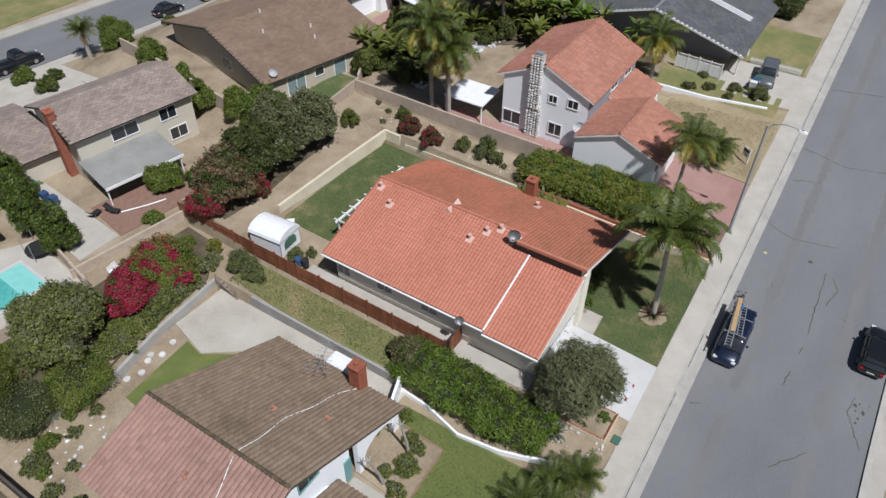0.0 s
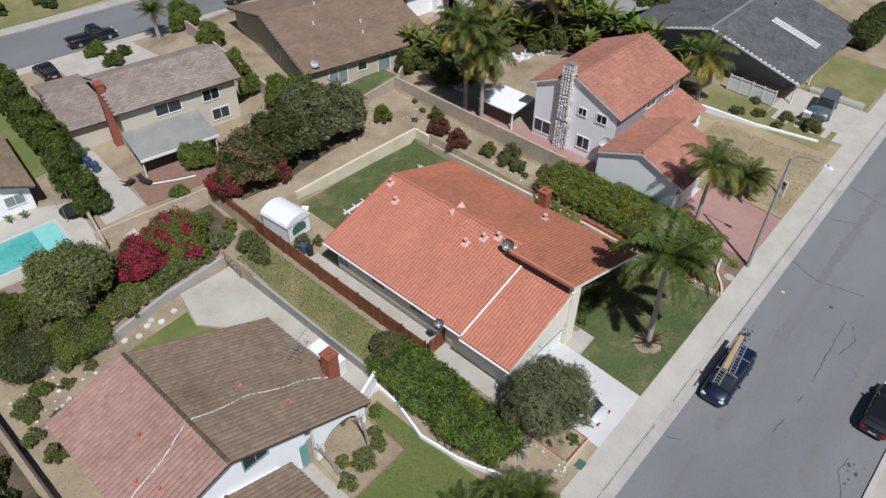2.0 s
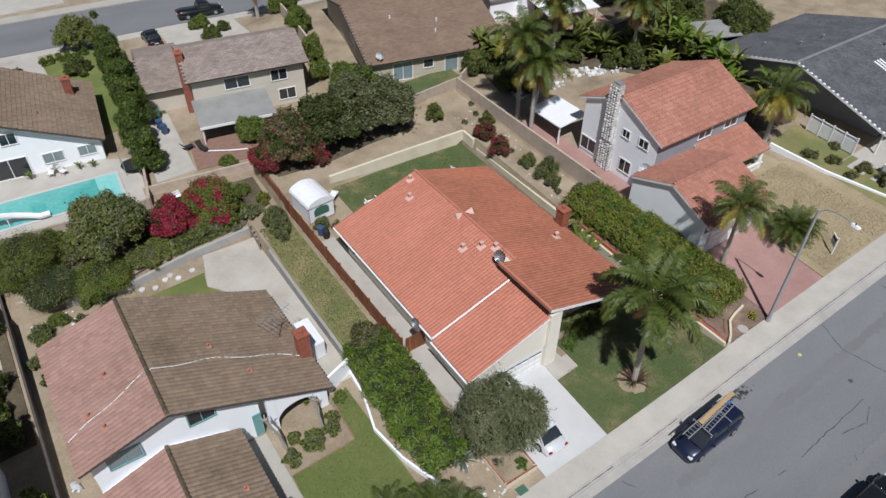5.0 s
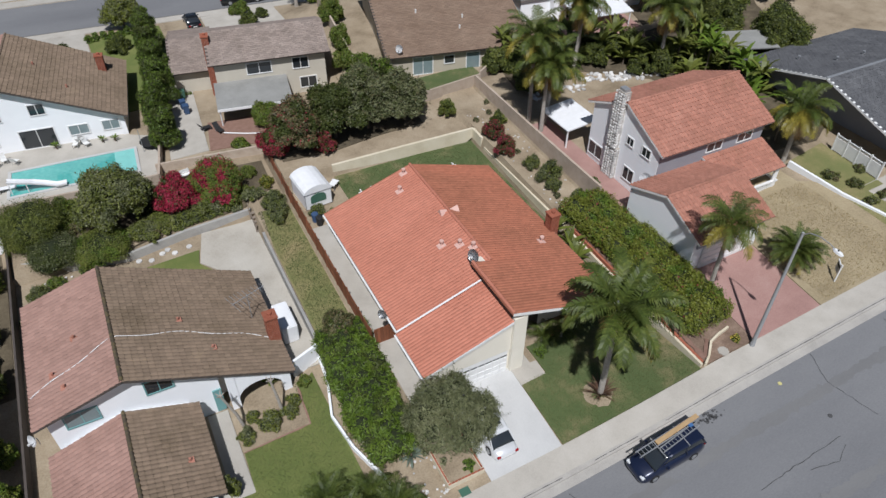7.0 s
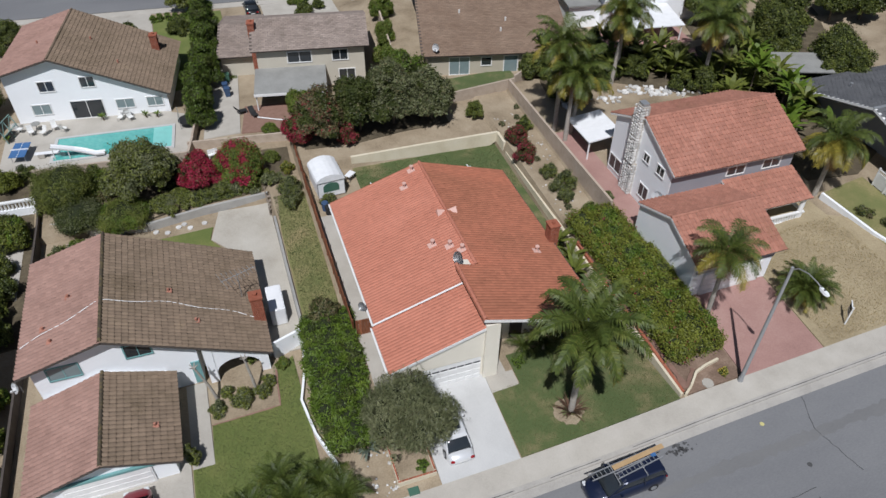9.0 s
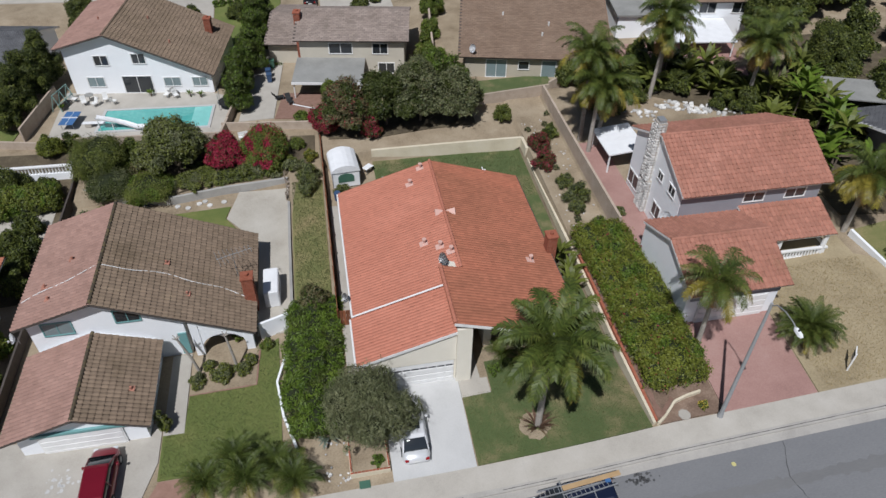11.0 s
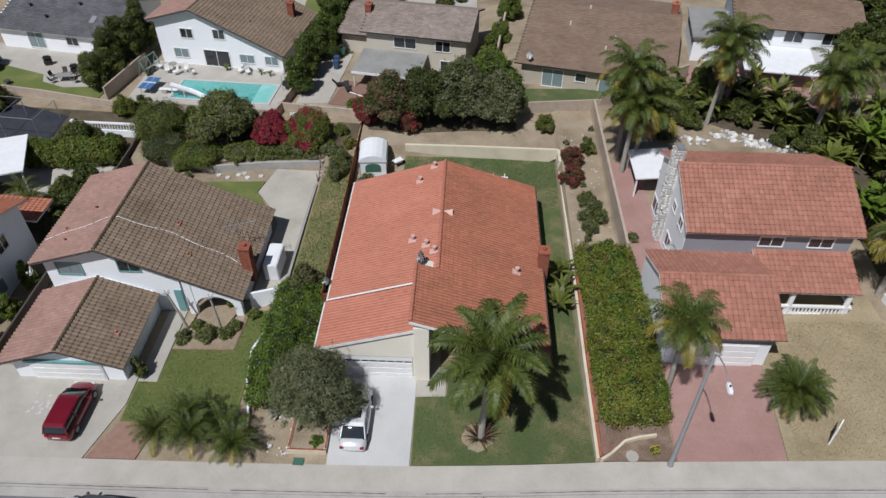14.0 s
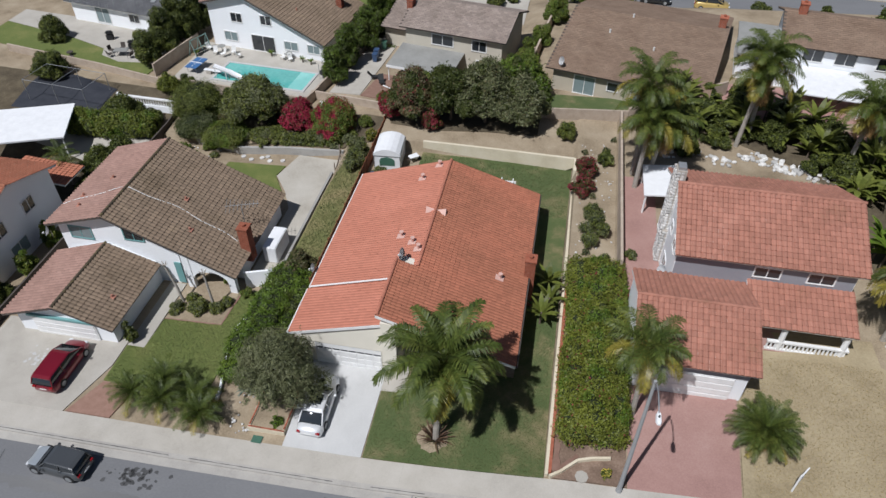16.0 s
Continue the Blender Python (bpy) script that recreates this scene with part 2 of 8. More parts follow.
def tube(bm, pts, r, seg=8, r2=None):
    """A round bar along pts, tapering from r to r2."""
    rings = []
    n = len(pts)
    for i, p in enumerate(pts):
        p = Vector(p)
        d = (Vector(pts[min(i + 1, n - 1)]) - Vector(pts[max(i - 1, 0)])).normalized()
        a = d.orthogonal().normalized() if abs(d.z) > 0.9 else d.cross(Vector((0, 0, 1))).normalized()
        if abs(d.z) > 0.9:
            a = (Vector((1, 0, 0)) - d * d.x).normalized()
        b = d.cross(a)
        rr = r + ((r2 if r2 is not None else r) - r) * i / max(1, n - 1)
        rings.append([bm.verts.new(p + (a * math.cos(2 * math.pi * k / seg) + b * math.sin(2 * math.pi * k / seg)) * rr) for k in range(seg)])
    for q, w in zip(rings, rings[1:]):
        for k in range(seg):
            bm.faces.new((q[k], q[(k + 1) % seg], w[(k + 1) % seg], w[k]))
    bm.faces.new(rings[0][::-1])
    bm.faces.new(rings[-1])


def tubep(name, pts, r, material, parent=None, label="", seg=8, r2=None):
    bm = bmesh.new()
    tube(bm, pts, r, seg, r2)
    return part(name, bm, material, parent, label)


def prism(bm, poly, axis, a, b):
    """Extrudes a 2D polygon along an axis from a to b. axis x: poly is (y, z); axis y: poly is (x, z); axis z: (x, y)."""
    def v3(p, t):
        return {"x": (t, p[0], p[1]), "y": (p[0], t, p[1]), "z": (p[0], p[1], t)}[axis]
    lo = [bm.verts.new(v3(p, a)) for p in poly]
    hi = [bm.verts.new(v3(p, b)) for p in poly]
    n = len(poly)
    bm.faces.new(lo[::-1])
    bm.faces.new(hi)
    for i in range(n):
        bm.faces.new((lo[i], lo[(i + 1) % n], hi[(i + 1) % n], hi[i]))


def prismp(name, poly, axis, a, b, material, parent=None, label=""):
    bm = bmesh.new()
    prism(bm, poly, axis, a, b)
    return part(name, bm, material, parent, label)


def slab(name, o, u, v, thick, material, parent, label=""):
    """A flat board: corner o, sides u and v, thickness down along its normal."""
    o, u, v = Vector(o), Vector(u), Vector(v)
    n = u.cross(v).normalized()
    if n.z < 0:
        n = -n
    bm = bmesh.new()
    top = [bm.verts.new(p) for p in (o, o + u, o + u + v, o + v)]
    low = [bm.verts.new(p - n * thick) for p in (o, o + u, o + u + v, o + v)]
    bm.faces.new(top)
    bm.faces.new(low[::-1])
    for i in range(4):
        bm.faces.new((top[i], low[i], low[(i + 1) % 4], top[(i + 1) % 4]))
    return part(name, bm, material, parent, label)


def tiles(name, o, u, v, material, parent, pitch=0.3, course=0.38, amp=0.045, step=0.03, label="", seed=0, flat=False):
    """A roof slope of tiles: o the low corner, u along the eave, v up the slope. Each tile has a front edge and laps over the one below."""
    o, u, v = Vector(o), Vector(u), Vector(v)
    lu, lv = u.length, v.length
    n = u.cross(v).normalized()
    if n.z < 0:
        n = -n
    un, vn = np.array(u.normalized()), np.array(v.normalized())
    rng = np.random.RandomState(seed + 11)
    nc, nr = max(2, round(lu / pitch)), max(2, round(lv / course))
    prof = np.array([(0.0, 0.0), (0.1, 0.1), (0.28, 0.85), (0.5, 1.0), (0.72, 0.85), (0.9, 0.1), (1.0, 0.0)] if not flat else [(0.02, 1.0), (0.98, 1.0)])
    m = len(prof)
    k, c = [q.ravel() for q in np.meshgrid(np.arange(nr), np.arange(nc), indexing="ij")]
    shift = 0.5 * (k % 2) * (1 if flat else 0)
    su = np.clip((c + shift)[:, None] + prof[None, :, 0], 0, nc) / nc * lu
    h = prof[None, :, 1] * amp + 0.012 + rng.normal(0, 0.004, len(k))[:, None]
    t0 = (k / nr * lv - 0.02 + rng.normal(0, 0.007, len(k)))[:, None] + 0 * su
    t1 = ((k + 1) / nr * lv + 0.012)[:, None] + 0 * su
    rows = [(t0, h * 0 - 0.01), (t0, h + step), (t1, h)]
    A = np.stack([su[..., None] * un + t[..., None] * vn + d[..., None] * np.array(n) + np.array(o) for t, d in rows], 1).reshape(-1, 3)
    one = np.array([(r * m + i, r * m + i + 1, (r + 1) * m + i + 1, (r + 1) * m + i) for r in range(2) for i in range(m - 1)])
    q = (np.arange(len(k))[:, None, None] * 3 * m + one[None]).reshape(-1, 4)
    if Vector(un).cross(Vector(vn)).dot(n) < 0:
        q = q[:, ::-1]
    return raw(name, A, q, material, parent, label)


def ridge_caps(name, a, b, material, parent, r=0.13, step=0.4):
    """Half-round cap tiles along a ridge, each lapping the next."""
    a, b = Vector(a), Vector(b)
    d = (b - a).normalized()
    side = d.cross(Vector((0, 0, 1))).normalized()
    up = side.cross(d)
    n = max(1, round((b - a).length / step))
    V, F = [], []
    for i in range(n):
        p, q = a + (b - a) * i / n, a + (b - a) * (i + 1.08) / n
        base = len(V)
        for e, rr in ((p, r * 1.12), (q, r * 0.95)):
            for k in range(6):
                t = math.pi * k / 5
                V.append(e + side * math.cos(t) * rr + up * (math.sin(t) * rr - 0.02))
        F += [(base + k, base + k + 1, base + 7 + k, base + 6 + k) for k in range(5)]
    return raw(name, V, F, material, parent)


def window(parent, o, u, w, h, out, panes=2, glass="glass", frame_mat="trim", name="window"):
    """A window on a wall: o its low corner, u the direction along the wall, out the way it faces."""
    o, u, out = Vector(o), Vector(u).normalized(), Vector(out).normalized()
    up = Vector((0, 0, 1))
    def bar(nm, a0, a1, b0, b1, d0, d1, m, par):
        bm = bmesh.new()
        c = [o + u * a + up * b + out * d for a in (a0, a1) for b in (b0, b1) for d in (d0, d1)]
        v = [bm.verts.new(p) for p in c]
        for f in ((0, 1, 3, 2), (4, 6, 7, 5), (0, 4, 5, 1), (2, 3, 7, 6), (0, 2, 6, 4), (1, 5, 7, 3)):
            bm.faces.new([v[i] for i in f])
        return part(nm, bm, m, par)
    fw = 0.09
    fr = bar("window_sill", -fw, w + fw, -fw, 0, -0.05, 0.07, frame_mat, parent)
    fr.name = name
    bar("frame", -fw, w + fw, h, h + fw, -0.05, 0.05, frame_mat, fr)
    bar("frame", -fw, 0, 0, h, -0.05, 0.05, frame_mat, fr)
    bar("frame", w, w + fw, 0, h, -0.05, 0.05, frame_mat, fr)
    pw = w / panes
    for i in range(panes):
        bar("pane", i * pw + 0.02, (i + 1) * pw - 0.02, 0, h, -0.04, 0.012, glass, fr)
        if i:
            bar("mullion", i * pw - 0.03, i * pw + 0.03, 0, h, -0.04, 0.04, frame_mat, fr)
    return fr


# ---------------- the lie of the land ----------------
def sm(a, b, t):
    t = min(1.0, max(0.0, (t - a) / (b - a)))
    return t * t * (3 - 2 * t)


def street(x):
    return float(np.interp(x, (-300, -60, -26, -12, 0, 6, 12, 24, 45, 90, 300), (-4, -1.4, -0.75, -0.45, 0.0, 0.55, 1.33, 2.42, 4.1, 6.6, 10)))


def backlots(x):
    return float(np.interp(x, (-70, -40, -18, -13, 3, 8, 20, 28, 45, 90), (0.2, 0.4, 0.5, 0.9, 1.1, 3.1, 3.4, 4.3, 5.0, 7)))


def gz(x, y):
    """Height of the ground."""
    s = street(x)
    if y < 0:
        return s + 0.02 * y * (1 if y > -16 else 0)
    zl = np.interp(y, (0, 7, 33.9, 34.1, 41), (s, -0.62, -0.68, 0.0, 0.6)) if x > -31.5 else np.interp(y, (0, 7, 36, 41), (s, -0.9, -0.6, 0.4))
    zs = np.interp(y, (0, 6, 14, 33, 41), (s, -0.1, 0.1, 0.4, 0.9))
    za = np.interp(y, (0, 6.5, 26, 34.2, 34.5, 40, 42), (s, 0.5, 0.75, 1.15, 2.2, 2.7, 2.9))
    zb = np.interp(y, (0, 6, 16, 34, 40, 42), (s + 0.1, s + 0.25, 1.9, 2.7, 2.9, 3.2))
    zc = np.interp(y, (0, 9, 28, 37, 44), (s, max(2.5, s * 0.97), 3.0, 3.4, 4.3)) if x < 34.6 else s + 0.15 * sm(0, 8, y)
    a = sm(-11.55, -11.25, x)
    z = zl + (zs - zl) * a
    z += (za - z) * sm(-8.0, -7.7, x)
    z += (zb - z) * sm(12.0, 12.3, x)
    z += (zc - z) * sm(16.1, 16.4, x)
    z = z + (backlots(x) - z) * sm(40.6, 42.0, y)
    return float(z + (1.2 - z) * sm(69, 77, y))


def drape(name, poly, material, lift=0.02, step=1.2, deep=0.25, parent=None, label=""):
    """A sheet with the outline poly that follows the ground, with a skirt below its edge."""
    bm = bmesh.new()
    bm.faces.new([bm.verts.new((x, y, 0)) for x, y in poly])
    xs, ys = [p[0] for p in poly], [p[1] for p in poly]
    for ax, lo, hi in ((0, min(xs), max(xs)), (1, min(ys), max(ys))):
        n = int((hi - lo) / step)
        for i in range(1, n + 1):
            c = [0, 0, 0]
            c[ax] = lo + (hi - lo) * i / (n + 1)
            nv = [0, 0, 0]
            nv[ax] = 1
            bmesh.ops.bisect_plane(bm, geom=bm.verts[:] + bm.edges[:] + bm.faces[:], plane_co=c, plane_no=nv)
    for v in bm.verts:
        v.co.z = gz(v.co.x, v.co.y) + lift
    edge = [e for e in bm.edges if e.is_boundary]
    ext = bmesh.ops.extrude_edge_only(bm, edges=edge)
    for v in ext["geom"]:
        if isinstance(v, bmesh.types.BMVert):
            v.co.z -= deep
    bmesh.ops.recalc_face_normals(bm, faces=bm.faces)
    me = bpy.data.meshes.new(name)
    bm.to_mesh(me)
    bm.free()
    ob = link(name, me, material, parent, label)
    return ob


def rect(x0, x1, y0, y1):
    return [(x0, y0), (x1, y0), (x1, y1), (x0, y1)]


def wall_run(name, pts, h, thick, material, label, kind="structure", base=0.4, cap=None, category="wall"):
    """A garden wall along plan points (x, y) with its top h above the ground at each point (or at a given height (x, y, top))."""
    bm = bmesh.new()
    for p, q in zip(pts, pts[1:]):
        p2, q2 = Vector(p[:2]), Vector(q[:2])
        d = (q2 - p2).normalized()
        s = Vector((-d.y, d.x)) * thick / 2
        n = max(1, int((q2 - p2).length / 1.5))
        prev = None
        for i in range(n + 1):
            c = p2 + (q2 - p2) * i / n
            g = gz(c.x, c.y)
            lo = min(gz(*(c + s * 4)), gz(*(c - s * 4)), g) - base
            top = g + h if len(p) < 3 else p[2] + (q[2] - p[2]) * i / n
            ring = [bm.verts.new((*(c + s), lo)), bm.verts.new((*(c - s), lo)), bm.verts.new((*(c - s), top)), bm.verts.new((*(c + s), top))]
            if prev:
                for k in range(4):
                    bm.faces.new((prev[k], prev[(k + 1) % 4], ring[(k + 1) % 4], ring[k]))
            else:
                bm.faces.new(ring)
            prev = ring
        bm.faces.new(prev[::-1])
    ob = part(name, bm, material)
    return tagged(ob, label, category, "", kind)


# ---------------- ground, street ----------------
def ground():
    xs = np.unique(np.concatenate([np.linspace(-900, -70, 12), np.arange(-70, 75, 1.5), np.linspace(75, 900, 12), np.array([-11.6, -11.2, -8.05, -7.65, 11.95, 12.35, 16.05, 16.45, -31.4])]))
    ys = np.unique(np.concatenate([np.linspace(-900, -40, 10), np.arange(-40, 100, 1.5), np.linspace(100, 900, 12), np.array([69.5, 77, 33.85, 34.15, 34.25, 34.55, 40.5, 41, 41.5, 42])]))
    V = [(x, y, gz(x, y) - (0.3 if y < -2.2 and y > -15.2 else 0.05)) for y in ys for x in xs]
    m = len(xs)
    F = [(j * m + i, j * m + i + 1, (j + 1) * m + i + 1, (j + 1) * m + i) for j in range(len(ys) - 1) for i in range(m - 1)]
    tagged(raw("ground", V, F, "dirt"), "dry tan soil of the lots and hillside", "ground", "", "structure")


def back_strip(a, b):
    """A strip along the back street, between two distances from its near kerb."""
    return [(x, 78.6 - 0.09 * x + d) for x, d in ((-150, a), (150, a), (150, b), (-150, b))]


ground()
tagged(drape("road", rect(-150, 150, -14.4, -2.55), "asphalt", -0.12, 3.0), "worn grey asphalt street with dark cracks", "road", "", "structure")
tagged(drape("road", back_strip(0.3, 10.8), "asphalt", 0.03, 3.0), "grey asphalt street behind the back row of houses", "road", "", "structure")
tagged(drape("pavement", rect(-150, 150, -1.75, 0), "concrete", 0.015, 3.0), "pale concrete sidewalk along the kerb", "pavement", "", "structure")
tagged(drape("pavement", rect(-150, 150, -16.8, -14.7), "concrete", 0.0, 3.0), "pale concrete sidewalk across the street", "pavement", "", "structure")
tagged(drape("pavement", back_strip(-1.6, 0.0), "concrete", 0.06, 3.0), "pale concrete sidewalk of the back street", "pavement", "", "structure")
tagged(drape("pavement", back_strip(11.1, 13.2), "concrete", 0.06, 3.0), "pale concrete sidewalk of the back street", "pavement", "", "structure")
tagged(drape("kerb", rect(-150, 150, -2.1, -1.75), "kerb", 0.02, 3.0, 0.3), "concrete kerb with a dark joint line", "kerb", "", "structure")
tagged(drape("gutter", rect(-150, 150, -2.7, -2.1), "kerb", -0.10, 3.0), "smooth concrete gutter beside the asphalt", "gutter", "", "structure")
tagged(drape("kerb", rect(-150, 150, -14.75, -14.4), "kerb", 0.02, 3.0, 0.3), "concrete kerb across the street", "kerb", "", "structure")
# yards
tagged(drape("front_lawn", rect(0.15, 11.9, 0.05, 5.4), "lawn", 0.04), "green lawn with dry patches beside the driveway", "lawn", "", "structure")
tagged(drape("front_lawn", [(2.3, 5.4), (11.9, 5.4), (11.9, 19), (9.2, 19), (9.2, 8.0), (2.3, 8.0)], "lawn", 0.04), "shaded green lawn beside the orange-roofed house", "lawn", "", "structure")
tagged(drape("back_lawn", [(-2.9, 26.5), (9.2, 26.5), (9.3, 19), (11.9, 19), (12.0, 34.0), (-3.0, 34.2)], "lawn", 0.03), "back lawn, green with a dry tan edge", "lawn", "", "structure")
tagged(drape("driveway", [(-5.4, -0.0), (0.05, -0.0), (0.1, 7.6), (-5.4, 7.6)], "drive", 0.03), "pale grey concrete driveway", "driveway", "", "structure")
tagged(drape("path", [(0.1, 5.2), (2.2, 5.3), (2.2, 6.6), (1.7, 6.6), (1.7, 10), (0.5, 10), (0.5, 6.7), (0.1, 6.7)], "concrete", 0.05), "concrete entry path", "path", "", "structure")
tagged(drape("side_path", rect(-7.6, -6.0, 7, 28), "concrete", 0.03), "concrete strip between the red fence and the house", "path", "", "structure")
tagged(drape("lawn_strip", [(-11.2, 14), (-8.2, 14), (-8.1, 33), (-10.6, 33), (-11.1, 28)], "lawn_dry", 0.03), "half-dry grass strip along the red fence", "lawn", "", "structure")
tagged(drape("neighbour_lawn", [(-20.4, 3.0), (-12.4, 3.0), (-12.6, 14.0), (-14.0, 13.0), (-14.2, 9.7), (-18.9, 9.5), (-19.0, 6.4), (-20.4, 6.4)], "lawn2", 0.04), "bright green front lawn", "lawn", "", "structure")
tagged(drape("neighbour_driveway", [(-32, -0.0), (-21.8, -0.0), (-20.5, 4.4), (-20.5, 7.5), (-32, 7.5)], "concrete", 0.03), "pale concrete driveway with a round stain", "driveway", "", "structure")
tagged(drape("neighbour_path", rect(-20.4, -19.0, 6.4, 13.5), "concrete", 0.05), "concrete path along the garage", "path", "", "structure")
tagged(drape("patio", [(-16.2, 33.8), (-11.5, 33.6), (-11.5, 14.5), (-14.2, 14.5), (-14.2, 25), (-15.5, 27.5), (-17.2, 29.8)], "patio", 0.04), "stained concrete patio behind the brown-roofed house", "patio", "", "structure")
tagged(drape("back_lawn", [(-23.5, 26), (-16.5, 26), (-15.8, 27.4), (-17.3, 29.8), (-16.9, 31.6), (-23.0, 31.2)], "lawn2", 0.04), "small bright green back lawn", "lawn", "", "structure")
tagged(drape("pink_driveway", [(16.95, -0.0), (23.5, -0.0), (24.1, 8.6), (16.95, 8.6)], "pinkdrive", 0.03), "pink stained concrete driveway", "driveway", "", "structure")
tagged(drape("dry_lawn", [(23.6, 0.0), (37.2, 0.0), (36.6, 3.0), (34.6, 11.5), (34.4, 14), (24.4, 14), (24.2, 8.0)], "drygrass", 0.02), "dried-out tan front lawn", "lawn", "", "structure")
tagged(drape("pink_patio", rect(16.6, 19.4, 15.4, 31), "pinkdrive", 0.03), "pink concrete side yard", "patio", "", "structure")
tagged(drape("pool_deck", [(-36, 44.3), (-18.0, 41.8), (-16.8, 50.5), (-20, 52.5), (-36, 55)], "concrete", 0.05, label=""), "pale concrete pool deck", "patio", "", "structure")
tagged(drape("patio", [(-12.5, 44.5), (-3, 43), (-2.4, 48.5), (-11.5, 50)], "brickpave", 0.04), "brown brick patio", "patio", "", "structure")
tagged(drape("yard_lawn", rect(9, 18, 42, 45), "lawn", 0.04), "small green back lawn", "lawn", "", "structure")
tagged(drape("corner_lawn", rect(45, 55, 0.3, 7), "lawn_dry", 0.03), "half-dry lawn beside a low hedge", "lawn", "", "structure")
tagged(drape("corner_driveway", rect(37.6, 44.6, 0, 8), "concrete", 0.03), "pale concrete driveway", "driveway", "", "structure")
tagged(drape("yard_lawn", [(-66, 50.4), (-52, 47.6), (-39.4, 45.3), (-39.2, 47.3), (-43, 48.4), (-48.3, 50.6), (-54.6, 53), (-66, 56)], "lawn2", 0.05), "green back lawn curving round a patio", "lawn", "", "structure")
tagged(drape("yard_patio", [(-66, 60), (-66, 56.1), (-54.6, 53.1), (-48.4, 50.7), (-47.6, 48.9), (-44.6, 47.6), (-41.6, 47.9), (-40, 50.5), (-40.5, 57)], "concrete", 0.07), "curved pale concrete patio", "patio", "", "structure")
tagged(drape("court", [(-52, 36.6), (-41.6, 36.0), (-41.0, 41.2), (-47.4, 43.4), (-52, 44.0)], "court", 0.05), "dark netted court surface", "court", "", "structure")


# ---------------- houses ----------------
def gable_roof_y(parent, xw, zw, xr, zr, xe, ze, y0, y1, mat_w, mat_e, board="trim", cap=None, **kw):
    """A gable roof whose ridge runs along y."""
    for nm, xa, za, m, sgn in (("roof_slope", xw, zw, mat_w, 1), ("roof_slope", xe, ze, mat_e, -1)):
        slab("roof_deck", (xa, y0, za), (0, y1 - y0, 0), (xr - xa, 0, zr - za), 0.16, board, parent)
        tiles(nm, (xa, y0, za), (0, y1 - y0, 0), (xr - xa, 0, zr - za), m, parent, seed=int(abs(xa) * 7), **kw)
    ridge_caps("ridge_tiles", (xr, y0, zr + 0.06), (xr, y1, zr + 0.06), cap or mat_w, parent)


def gable_roof_x(parent, yf, zf, yr, zr, yb, zb, x0, x1, mat_f, mat_b, board="trim", cap=None, **kw):
    """A gable roof whose ridge runs along x."""
    for ya, za, m in ((yf, zf, mat_f), (yb, zb, mat_b)):
        slab("roof_deck", (x0, ya, za), (x1 - x0, 0, 0), (0, yr - ya, zr - za), 0.16, board, parent)
        tiles("roof_slope", (x0, ya, za), (x1 - x0, 0, 0), (0, yr - ya, zr - za), m, parent, seed=int(abs(ya) * 7), **kw)
    ridge_caps("ridge_tiles", (x0, yr, zr + 0.06), (x1, yr, zr + 0.06), cap or mat_f, parent)


